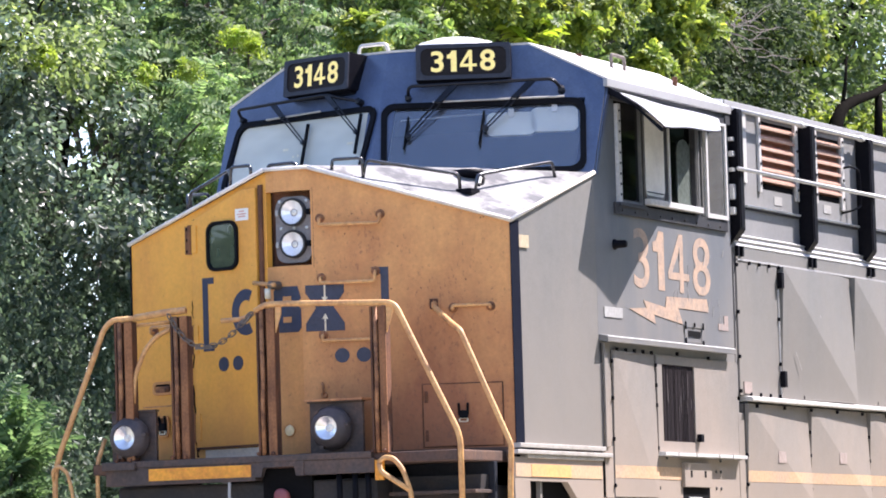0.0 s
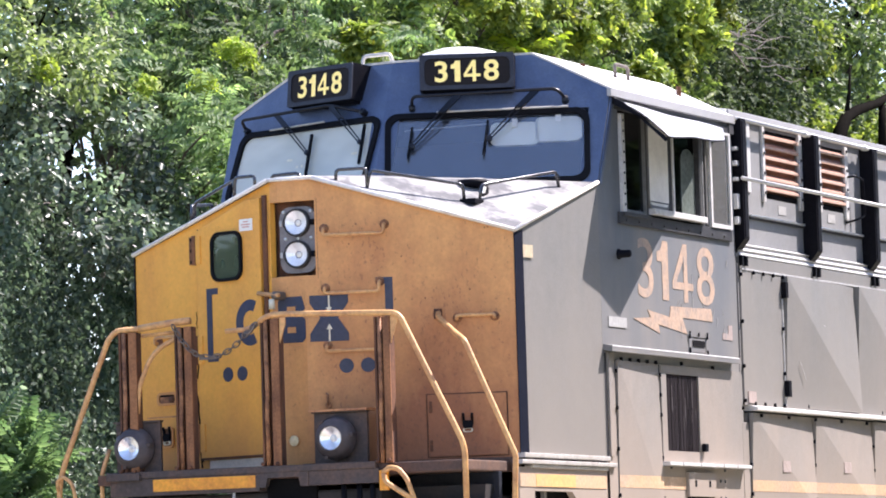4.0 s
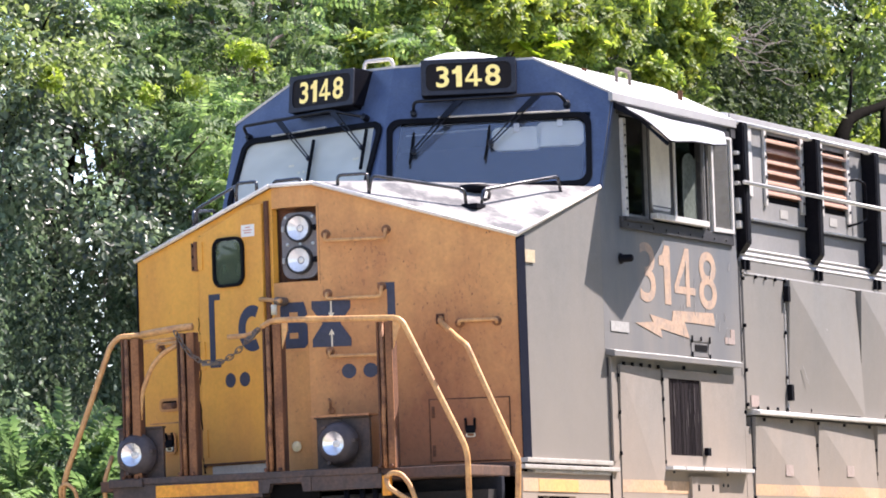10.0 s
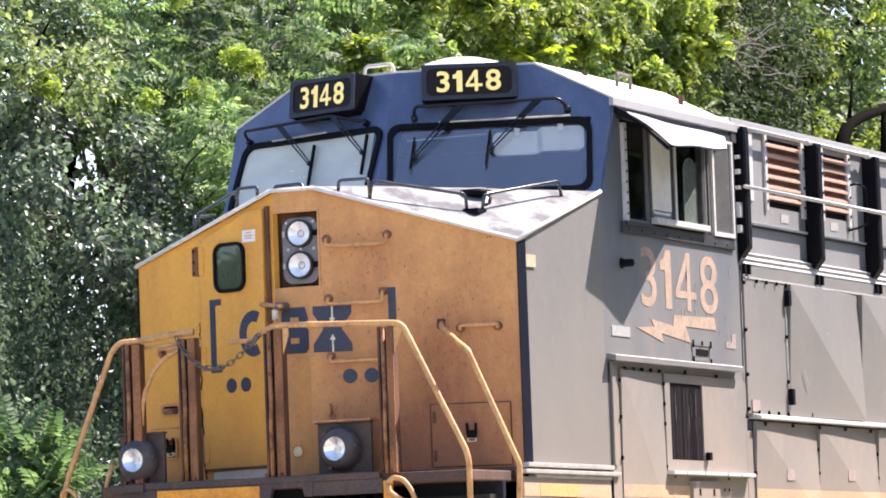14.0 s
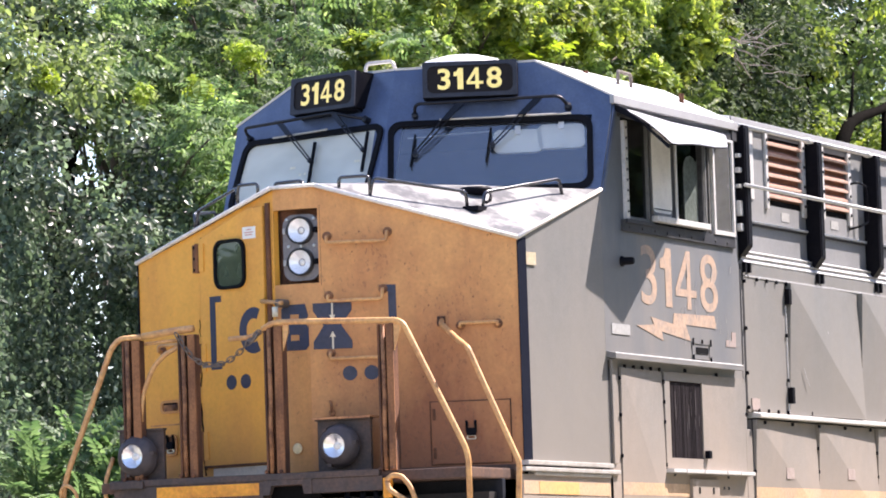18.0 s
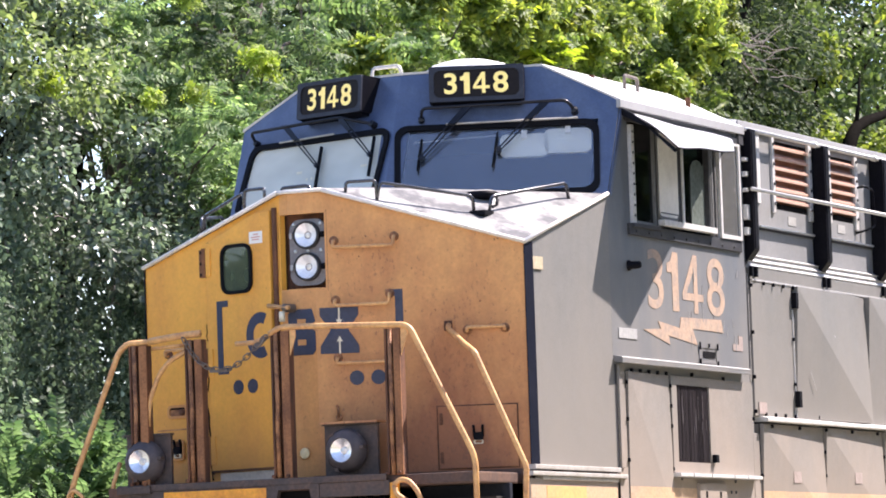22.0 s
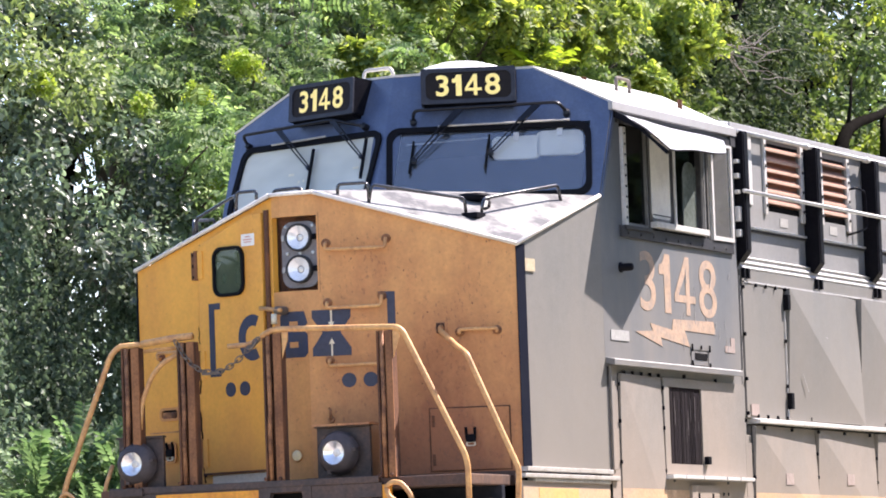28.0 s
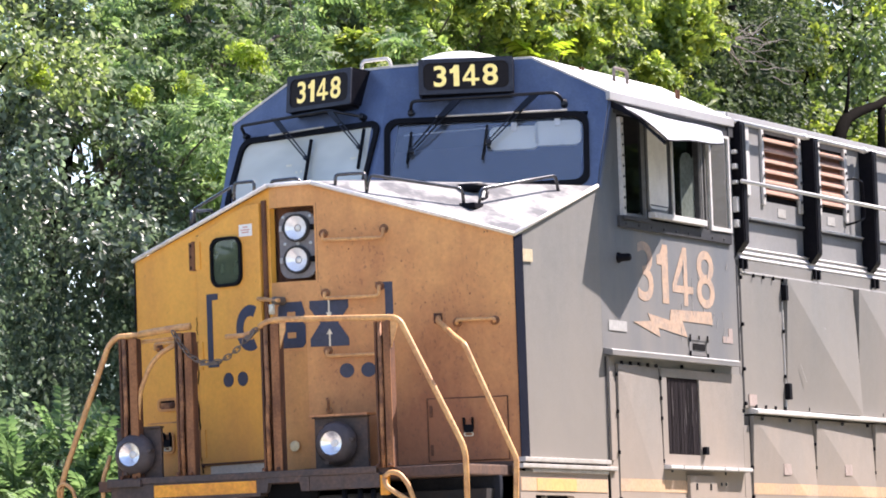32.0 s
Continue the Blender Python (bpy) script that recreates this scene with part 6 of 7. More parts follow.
for y, z in ((4.94, 2.31), (5.60, 1.775), (7.04, 1.79), (8.47, 1.79)):
    out = 0.03 if z < 2 else 0.008
    part("pink_label", sbox(y - 0.085, y + 0.085, z - 0.045, z + 0.045, 0.004, out + 0.006, 0.001), PINK, loco, "faded pink label")
# scratches
SCRATCH = material("bare_scratch", (0.33, 0.32, 0.305), 0.5, scale=20)
for y, z, dy, dz in ((6.0, 3.0, 0.12, -0.03), (6.4, 2.98, 0.2, -0.05), (5.98, 2.62, 0.12, -0.14), (3.75, 3.2, -0.02, -0.16), (4.0, 2.93, -0.05, 0.1), (3.5, 2.9, 0.03, 0.1)):
    part("scratch", slab([(SX + (0.04 if y > 5 else 0.0015), y, z), (SX + (0.04 if y > 5 else 0.0015), y + dy, z + dz), (SX + (0.04 if y > 5 else 0.0015), y + dy, z + dz + 0.012), (SX + (0.04 if y > 5 else 0.0015), y, z + 0.012)], (0.002, 0, 0)), SCRATCH, loco)

# band and rolled ribs between the doors and the upper wall
UX = 1.49
part("shoulder", box(1.40, SX, 4.79, HB, 3.318, 3.415, 0.006), SIDE_MID, loco, "dusty grey shoulder sheet")
part("shoulder_edge", box(SX - 0.02, SX + 0.012, 4.81, HB, 3.305, 3.322, 0.004), RIB_GREY, loco)
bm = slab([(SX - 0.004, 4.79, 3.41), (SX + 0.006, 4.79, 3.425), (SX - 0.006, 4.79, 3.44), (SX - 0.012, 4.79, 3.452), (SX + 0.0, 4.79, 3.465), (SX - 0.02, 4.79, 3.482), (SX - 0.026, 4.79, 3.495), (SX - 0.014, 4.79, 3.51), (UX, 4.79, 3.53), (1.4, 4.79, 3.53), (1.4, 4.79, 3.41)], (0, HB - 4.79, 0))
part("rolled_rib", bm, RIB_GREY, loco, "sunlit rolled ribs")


# upper wall with louvres
WALL_GREY = material("weathered_upper_wall_paint", (0.225, 0.228, 0.228), 0.5, stain=(0.275, 0.27, 0.262), stain_amount=0.7, scale=1.5, fine=60, streak=4.0, grain=0.05, low=0.4, high=0.65, spec=0.3, mottle=0.06)


def upper_wall(y0, y1, hole=None):
    o = [(UX - 0.03, y, z) for y, z in ((y0, 3.53), (y1, 3.53), (y1, 4.5), (y0, 4.5))]
    if hole:
        a, b, c, d = hole
        i = [(UX - 0.03, y, z) for y, z in ((a, c), (b, c), (b, d), (a, d))]
        return part("upper_wall", ring(o, i, (0.03, 0, 0)), WALL_GREY, loco, "dusty grey upper wall")
    return part("upper_wall", slab(o, (0.03, 0, 0)), WALL_GREY, loco, "dusty grey upper wall")


# pale lip colour paints the sunlit front edge of each slat
LIP = material("sunlit_slat_lip", (0.52, 0.35, 0.27), 0.6, stain=(0.4, 0.22, 0.15), scale=10)


def louvre(a, b, c, d, n):
    backing = part("louvre", box(UX - 0.028, UX - 0.02, a - 0.01, b + 0.01, c - 0.01, d + 0.01), LOUVRE, loco, "rust-red louvred vent in a pale frame")
    part("frame", box(UX, UX + 0.022, a - 0.05, a, c - 0.03, d + 0.05, 0.004), WHITE_EDGE, backing)
    part("frame", box(UX, UX + 0.022, b, b + 0.07, c - 0.05, d + 0.03, 0.004), WHITE_EDGE, backing)
    for k in range(n):
        z = c + 0.075 + (d - c - 0.13) * k / (n - 1)
        part("slat", slab([(UX - 0.022, a, z + 0.035), (UX + 0.012, a, z - 0.008), (UX + 0.012, a, z + 0.006), (UX - 0.022, a, z + 0.049)], (0, b - a, 0)), LOUVRE, backing)
        part("lip", box(UX + 0.004, UX + 0.02, a + 0.005, b - 0.005, z - 0.012, z + 0.012, 0.003), LIP, backing)
    # dark strips paint shade at the louvre's head and foot
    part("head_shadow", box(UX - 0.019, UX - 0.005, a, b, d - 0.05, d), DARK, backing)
    part("foot_shadow", box(UX - 0.019, UX - 0.01, a, b, c, c + 0.05), DARK, backing)
    for k in range(4):
        for y in (a - 0.025, b + 0.035):
            r = part("rivet", stud, FRAME_GREY, backing)
            r.location = (UX + 0.022, y, c + 0.04 + 0.16 * k)


# the wall stands back, so its features lie a little further along than on the flush side
upper_wall(4.80, 6.45, (5.55, 6.34, 3.925, 4.475))
upper_wall(6.45, 7.95, (6.86, 7.45, 3.925, 4.455))
upper_wall(7.95, HB)
louvre(5.55, 6.34, 3.925, 4.475, 6)
louvre(6.86, 7.45, 3.925, 4.455, 6)
part("pale_strip", box(UX, UX + 0.012, 5.17, 5.24, 3.95, 4.5), WHITE_EDGE, loco)
part("mid_rib", box(UX, UX + 0.02, 5.2, HB, 3.755, 3.772, 0.004), WHITE_EDGE, loco)
part("mid_rib", box(UX, UX + 0.012, 5.2, HB, 3.735, 3.752, 0.002), SEAM, loco)
for y, z in ((5.95, 3.85), (7.12, 3.86), (8.9, 3.86)):
    part("white_label", box(UX + 0.001, UX + 0.004, y - 0.09, y + 0.09, z - 0.035, z + 0.035), WHITE, loco, "small white label")


# black bracket posts carrying two conduits
def bracket_post(y):
    p = part("bracket_post", slab([(UX, y, 3.415), (UX + 0.03, y, 3.43), (1.612, y, 3.545), (1.612, y, 4.495), (UX, y, 4.51)], (0, 0.115, 0), 0.004), BLACK, loco, "black bracket post")
    part("flange", box(1.612, 1.618, y + 0.02, y + 0.10, 3.56, 4.47, 0.002), BLACK, p)
    # two black blocks stand in for the post's shadows on the shoulder
    part("shadow_lug", box(SX, SX + 0.03, y + 0.02, y + 0.05, 3.34, 3.42), BLACK, p)
    part("shadow_lug", box(SX, SX + 0.03, y + 0.12, y + 0.15, 3.34, 3.42), BLACK, p)


for y in [4.755, 6.43] + [7.87 + 1.46 * k for k in range(7)]:
    bracket_post(y)
part("conduit", tube([(1.57, 4.74, 4.497), (1.57, HB, 4.497)], 0.0175, 10), WHITE_EDGE, loco, "pale steel conduit", smooth=True)
part("conduit", tube([(1.632, 4.70, 4.017), (1.632, HB, 4.017)], 0.016, 10), WHITE_EDGE, loco, "pale steel conduit", smooth=True)
for k in range(8):
    part("coupling", tube([(1.57, 6.28 + 1.46 * k, 4.497), (1.57, 6.36 + 1.46 * k, 4.497)], 0.026, 10), WHITE_EDGE, loco, smooth=True)
part("hood_grab", tube(bend([(UX, 7.5, 4.23), (UX + 0.09, 7.5, 4.24), (UX + 0.09, 7.7, 4.22), (UX + 0.09, 7.72, 3.92), (UX + 0.09, 7.5, 3.87), (UX, 7.48, 3.85)], 0.05), 0.0095, 8), BLACK, loco, "black grab iron", smooth=True)
part("roof_edge", box(1.47, 1.515, CAB_BACK + 0.05, HB, 4.50, 4.575, 0.006), GUTTER, loco, "weathered grey hood roof edge")
part("walkway", box(-1.55, 1.5, 4.9, HB + 0.3, 1.40, 1.43), UNDER, loco)

# ---- trees ----
RNG = np.random.default_rng(7)


def unit(v):
    return v / np.maximum(np.linalg.norm(v, axis=-1, keepdims=True), 1e-9)


def leaf_sheet(name, base, way, face, length, width):
    """Many small folded leaves: each a pair of triangles from its base along its way."""
    n = len(base)
    way = unit(way)
    across = unit(np.cross(way, face))
    up = np.cross(across, way)
    length, width = np.asarray(length)[:, None], np.asarray(width)[:, None]
    low, high = base + way * length * 0.28, base + way * length * 0.66
    lift = up * width * 0.16
    co = np.stack([base, low + across * width * 0.46 + lift, high + across * width * 0.4 + lift * 0.6, base + way * length - up * length * 0.1,
                   high - across * width * 0.4 + lift * 0.6, low - across * width * 0.46 + lift], 1).reshape(-1, 3)
    q = np.arange(n)[:, None] * 6
    tri = np.concatenate([q + [0, 1, 2, 3], q + [0, 3, 4, 5]], 1).reshape(-1)
    me = bpy.data.meshes.new(name)
    me.vertices.add(len(co))
    me.vertices.foreach_set("co", co.ravel())
    me.loops.add(len(tri))
    me.loops.foreach_set("vertex_index", tri)
    me.polygons.add(2 * n)
    me.polygons.foreach_set("loop_start", np.arange(2 * n) * 4)
    me.update()
    me.validate()
    return me


def frond_leaves(base, way, face, length, pairs, size, wide=0.42):
    """Leaflets in pairs along drooping stalks: arrays for leaf_sheet."""
    out = [[], [], [], [], []]
    way, face = unit(way), unit(face)
    across = unit(np.cross(way, face))
    for k in range(pairs):
        f = (k + 1.0) / (pairs + 0.5)
        spot = base + way * (length * f)[:, None] + np.array([0, 0, -1.0]) * (length * 0.28 * f * f)[:, None]
        taper = size * (1.0 - 0.55 * abs(f - 0.4))
        for s in (1, -1):
            jig = RNG.normal(0, 0.12, base.shape)
            out[0].append(spot)
            out[1].append(across * s + way * 0.45 + np.array([0, 0, -0.35]) + jig)
            out[2].append(face + RNG.normal(0, 0.15, base.shape))
            out[3].append(taper * RNG.uniform(0.85, 1.15, len(base)))
            out[4].append(np.full(len(base), taper * wide))
    return [np.concatenate(a) for a in out]


def shell(centre, radii, n, inner=0.45):
    """Random places in an egg's outer part, with their outward ways."""
    d = unit(RNG.normal(size=(n, 3)))
    r = RNG.uniform(inner ** 2, 1, n) ** 0.5
    bump = 1 + 0.28 * np.sin(d[:, 0] * 5 + centre[1]) * np.sin(d[:, 2] * 6 + centre[0]) + 0.15 * np.sin(d[:, 1] * 11)
    return np.array(centre) + d * np.array(radii) * (r * bump)[:, None], d


TOWARD = np.array([0.2, -0.42, 0.62])     # leaves turn up, and out to the open track


def stuff(name, me, mat, parent, centre, label=""):
    ob = part(name, me, mat, parent, label)
    ob.location = centre
    ob["kind"] = "stuff"
    return ob


def spray_clump(name, centre, radii, n, mat, parent, fronds=6, length=0.42, pairs=7, size=0.09, wide=0.45, droop=0.0, inner=0.35):
    """Twig ends, each with a whorl of compound leaves round it."""
    spot, d = shell((0, 0, 0), radii, n, inner)
    base, out = np.repeat(spot, fronds, 0), np.repeat(d, fronds, 0)
    k = len(base)
    way = unit(RNG.normal(0, 0.75, (k, 3)) * [1, 1, 0.55] + out * 0.55 + [0.1, -0.15, 0.1 - droop])
    face = unit(TOWARD + RNG.normal(0, 0.42, (k, 3)))
    return stuff(name, leaf_sheet(name, *frond_leaves(base, way, face, length * RNG.uniform(0.6, 1.2, k), pairs, size, wide)), mat, parent, centre)


def leaf_clump(name, centre, radii, n, mat, parent, size=0.09, label="", inner=0.3):
    spot, d = shell((0, 0, 0), radii, n, inner)
    way = unit(d + RNG.normal(0, 0.8, (n, 3)) + [0, 0, -0.5])
    face = unit(d * 0.6 + TOWARD + RNG.normal(0, 0.5, (n, 3)))
    s = size * RNG.uniform(0.6, 1.3, n)
    return stuff(name, leaf_sheet(name, spot, way, face, s, s * 0.7), mat, parent, centre, label)


def hanging_clump(name, centre, radii, strands, mat, parent, size=0.07, per=38):
    """Vines that hang down side by side, leafy along their length."""
    top, _ = shell((0, 0, 0), radii, strands, 0.1)
    fall = RNG.uniform(0.7, 1.7, strands)
    phase = RNG.uniform(0, 6.28, strands)
    f = RNG.uniform(0, 1, (strands, per))
    x = top[:, :1] + 0.05 * np.sin(5 * f + phase[:, None])
    y = top[:, 1:2] + 0.06 * np.sin(4 * f + 2 * phase[:, None])
    z = top[:, 2:] - fall[:, None] * f
    spot = np.stack([x, y, z], 2).reshape(-1, 3) + RNG.normal(0, 0.03, (strands * per, 3))
    k = len(spot)
    way = unit(RNG.normal(0, 0.7, (k, 3)) + [0.15, -0.1, -0.65])
    face = unit(TOWARD + [0.1, -0.2, -0.25] + RNG.normal(0, 0.5, (k, 3)))
    s = size * RNG.uniform(0.6, 1.3, k)
    return stuff(name, leaf_sheet(name, spot, way, face, s, s * 0.62), mat, parent, centre)


GROUND_Z = -0.95
SWAYS = []          # clump, how far it swings, its own beat


def tree(label, foot, clumps, mat, how, density, trunk_r=0.16, sway=0.06, top=None, bark=BARK, **shape):
    """A tapered trunk with limbs to each clump of its crown; how: the kind of clump."""
    x, y = foot
    thing = tagged(new("tree"), label, "tree")
    thing.location = (x, y, GROUND_Z)
    tall = top or max(c[2] for c in clumps) - GROUND_Z
    wob = RNG.normal(0, 0.12, (9, 2))
    stem = [Vector((wob[k][0] * k / 4, wob[k][1] * k / 4, tall * k / 8 - (0.1 if k == 0 else 0))) for k in range(9)]
    part("trunk", tube(stem, trunk_r, 9, taper=trunk_r * 0.3), bark, thing, smooth=True)
    for cx, cy, cz, rx, ry, rz in clumps:
        c = Vector((cx - x, cy - y, cz - GROUND_Z))
        k = max(1, min(7, int(8 * (c.z - 0.9) / tall)))
        a = stem[k]
        m = a.lerp(c, 0.5) + Vector((0, 0, 0.25))
        crook = [Vector(RNG.normal(0, 0.07, 3)) for _ in range(3)]
        limb = [a, a.lerp(m, 0.5) + crook[0] + Vector((0, 0, 0.06)), m + crook[1], m.lerp(c, 0.6) + crook[2], c]
        part("limb", tube(limb, trunk_r * 0.3, 6, taper=0.01), bark, thing, smooth=True)
        vol = rx * ry + ry * rz + rx * rz
        ob = how("crown", c, (rx, ry, rz), max(4, int(density * vol)), mat, thing, **shape)
        SWAYS.append((ob, sway, RNG.uniform(0, 6.28), c.copy()))
    return thing


def spread(y0, y1, z0, z1, x, dx, n, r, squash=0.8, slope=0.5):
    """Crown clumps scattered over a stretch of the wood's edge, which leans back as it rises."""
    out = []
    for k in range(n):
        f = (k + 0.5) / n
        out.append((x - slope * (z1 - z0) * (f - 0.5) + RNG.uniform(-dx, dx), y0 + (y1 - y0) * ((f * n * 0.618 + 0.3) % 1.0), z0 + (z1 - z0) * f, r * RNG.uniform(0.75, 1.25), r * RNG.uniform(0.75, 1.25), r * squash * RNG.uniform(0.8, 1.2)))
    return out


def in_gap(x, y, z, r):
    """Three lanes through the wood's edge are free of leaves, so that the sky shows at their end."""
    back_by = -9.0 - x
    return any(math.hypot(y - y0 - 1.82 * back_by, z - z0 - 0.215 * back_by) < r for y0, z0 in ((13.73, 5.84), (13.28, 5.45), (12.37, 6.76)))


def frond_mesh(name, length, pairs, size):
    """One compound leaf along +x: a stalk and its leaflets."""
    one = np.zeros((1, 3))
    me = leaf_sheet(name, *frond_leaves(one, np.array([[1.0, 0, 0.25]]), np.array([[0.0, 0, 1.0]]), np.array([length]), pairs, size, 0.5))
    bm = bmesh.new()
    bm.from_mesh(me)
    way = Vector((1, 0, 0.25)).normalized()
    line = [way * (length * f) + Vector((0, 0, -0.28 * length * f * f)) for f in (0, 0.25, 0.5, 0.75, 1.0)]
    tube(line, 0.006, 4, bm, 0.002, cap=False)
    bm.to_mesh(me)
    bm.free()
    return me


FRONDS = [frond_mesh("frond", l, p, s) for l, p, s in ((0.46, 11, 0.1), (0.54, 12, 0.11), (0.4, 9, 0.095))]
for f in FRONDS:
    f.materials.append(LEAF_BUSH)
BRIGHT_FRONDS = [frond_mesh("frond", l, p, s) for l, p, s in ((0.46, 10, 0.105), (0.54, 11, 0.11))]
for f in BRIGHT_FRONDS:
    f.materials.append(LEAF_MID)
YELLOW_FROND = frond_mesh("frond", 0.5, 5, 0.2)
YELLOW_FROND.materials.append(leaf_material("yellowing_leaves", (0.24, 0.33, 0.03), (0.38, 0.46, 0.045), 0.5, 0.55, (1.2, 1.3, 0.6)))


def set_fronds(parent, meshes, n, radii, tilt=(10, 60), toward=None, raise_by=0.55):
    """Single large fronds on the outside of a clump."""
    for k in range(n):
        az, el = RNG.uniform(0, 360) if toward is None else RNG.normal(toward, 55), RNG.uniform(*tilt)
        d = Vector((math.cos(radians(az)) * math.cos(radians(el)), math.sin(radians(az)) * math.cos(radians(el)), math.sin(radians(el))))
        ob = part("frond", meshes[k % len(meshes)], LEAF_BUSH, parent)
        ob.matrix_local = Matrix.Translation(Vector((d.x * radii[0], d.y * radii[1], d.z * radii[2]))) @ Euler((RNG.normal(0, 0.25 if raise_by < 0.7 else 0.5), -radians(el) * raise_by, radians(az))).to_matrix().to_4x4()


# dark tree hung with vines: broad leaves above, hanging strands below
vine_tree = tree("tall dark vine-hung tree beside the track", (-10.0, 14.6), [c for c in spread(10.8, 15.6, 4.6, 8.1, -9.4, 0.6, 30, 0.46, 0.75) if not in_gap(*c[:3], 0.46)],
                 LEAF_DARK, leaf_clump, 760, 0.15, 0.015, bark=DARK_BARK, size=0.086, inner=0.45)
for cx, cy, cz, rx, ry, rz in spread(9.6, 14.8, 2.0, 5.2, -8.3, 0.35, 42, 0.42, 0.7, 0.4):
    if in_gap(cx, cy, cz - 0.3, 0.45):
        continue
    c = Vector((cx + 10.0, cy - 14.6, cz - GROUND_Z))
    SWAYS.append((hanging_clump("crown", c, (rx, ry, rz), 22, LEAF_HANG, vine_tree), 0.012, RNG.uniform(0, 6.28), c))
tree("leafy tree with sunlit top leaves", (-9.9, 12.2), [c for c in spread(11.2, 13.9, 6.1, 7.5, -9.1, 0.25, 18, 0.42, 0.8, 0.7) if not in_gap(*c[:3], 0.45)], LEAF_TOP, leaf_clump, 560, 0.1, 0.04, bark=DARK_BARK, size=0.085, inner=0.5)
for k in range(8):
    y, z, x = RNG.uniform(-3.4, 0.8), RNG.uniform(4.6, 7.2), RNG.uniform(1.0, 1.6)
    line = [Vector((x + 0.08 * math.sin(j * 1.3 + k), y + 0.12 * math.sin(j * 0.7 + 2 * k), z - 0.5 * j)) for j in range(9)]
    part("vine", tube(line, 0.008, 5, taper=0.005), TWIG, vine_tree, smooth=True)
for k in range(22):
    y, z, x = RNG.uniform(-3.2, 1.0), RNG.uniform(1.4, 6.2), RNG.uniform(0.9, 1.5)
    dy, dz = RNG.uniform(-0.3, 0.3), RNG.uniform(-0.3, 0.25)
    line = [Vector((x + 0.05 * math.sin(j + k), y + dy * j + RNG.normal(0, 0.03), z + dz * j - 0.02 * j * j)) for j in range(6)]
    part("bare_branch", tube(line, 0.011, 5, taper=0.004), TWIG, vine_tree, smooth=True)
# leafy sprays in front of the limbs, with holes to the sky between them
for cx, cy, cz, rx, ry, rz in spread(11.0, 13.9, 4.2, 6.25, -8.1, 0.2, 28, 0.31, 0.85, 0.75):
    if in_gap(cx, cy, cz, 0.4):
        continue
    c = Vector((cx + 10.0, cy - 14.6, cz - GROUND_Z))
    SWAYS.append((leaf_clump("crown", c, (rx, ry, rz), int(190 * RNG.uniform(0.7, 1.2)), LEAF_DARK, vine_tree, size=0.086, inner=0.3), 0.015, RNG.uniform(0, 6.28), c))
# the forked trunk that shows against the sky
for line, r0, r1 in (([(0.7, -0.1, 5.2), (0.7, -0.05, 6.0), (0.7, 0.05, 6.5), (0.7, 0.0, 7.3), (0.7, 0.1, 8.2)], 0.085, 0.05), ([(0.7, 0.0, 6.35), (0.7, -0.35, 6.75), (0.7, -0.6, 7.4)], 0.045, 0.02), ([(0.7, 0.05, 6.2), (0.7, -0.5, 6.1), (0.7, -1.1, 6.2)], 0.03, 0.015), ([(0.8, 0.05, 5.0), (0.8, -0.4, 4.6), (0.8, -0.9, 4.35), (0.8, -1.6, 4.2)], 0.02, 0.01), ([(0.9, 0.3, 5.5), (0.9, -0.3, 5.1), (0.9, -0.9, 4.9)], 0.018, 0.008)):
    part("limb", tube(line, r0, 8, taper=r1), BARK, vine_tree, smooth=True)

# ailanthus between the vine tree and the cab
near = tree("mid-green ailanthus tree with drooping fronds", (-8.9, 14.6), [c for c in spread(12.7, 16.4, 3.3, 8.0, -8.3, 0.3, 40, 0.6, 0.75, 0.8) if (c[1] > 13.75 or c[2] > 6.2) and not in_gap(*c[:3], 0.7)] + [c for c in spread(13.2, 15.6, 4.0, 6.2, -7.2, 0.2, 16, 0.42, 0.8, 0.7) if not in_gap(*c[:3], 0.6)], LEAF_MID, spray_clump, 14, 0.08, 0.085, top=5.5, fronds=6, length=0.38, size=0.085, wide=0.56, droop=0.12)
tall = tree("green ailanthus tree behind the cab", (-9.6, 18.2), [c for c in spread(15.4, 20.0, 5.2, 9.2, -8.9, 0.4, 32, 0.66, 0.75) if not (17.3 < c[1] < 19.3 and 6.6 < c[2] < 8.8)], LEAF_COPSE, spray_clump, 13, 0.12, 0.085, fronds=6, length=0.4, size=0.09, wide=0.56, droop=0.05)
# tufts of yellow-green leaves whose colour paints in patches of sun
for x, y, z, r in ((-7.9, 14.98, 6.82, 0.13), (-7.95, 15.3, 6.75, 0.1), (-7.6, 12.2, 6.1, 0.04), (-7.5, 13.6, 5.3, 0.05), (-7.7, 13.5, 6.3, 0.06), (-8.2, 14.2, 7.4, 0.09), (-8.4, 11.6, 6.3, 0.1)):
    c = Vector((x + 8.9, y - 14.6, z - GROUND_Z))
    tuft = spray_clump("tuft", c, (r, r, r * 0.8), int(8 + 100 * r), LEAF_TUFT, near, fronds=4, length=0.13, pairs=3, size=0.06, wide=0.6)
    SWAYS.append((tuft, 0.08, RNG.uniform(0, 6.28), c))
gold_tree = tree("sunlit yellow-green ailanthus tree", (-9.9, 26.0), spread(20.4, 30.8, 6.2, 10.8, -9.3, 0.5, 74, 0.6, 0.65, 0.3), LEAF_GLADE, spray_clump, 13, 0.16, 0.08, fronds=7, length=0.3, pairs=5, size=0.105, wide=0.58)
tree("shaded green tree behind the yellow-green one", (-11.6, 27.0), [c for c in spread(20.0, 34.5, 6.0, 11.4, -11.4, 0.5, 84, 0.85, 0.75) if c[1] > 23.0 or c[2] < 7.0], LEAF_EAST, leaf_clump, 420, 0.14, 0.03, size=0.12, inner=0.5)
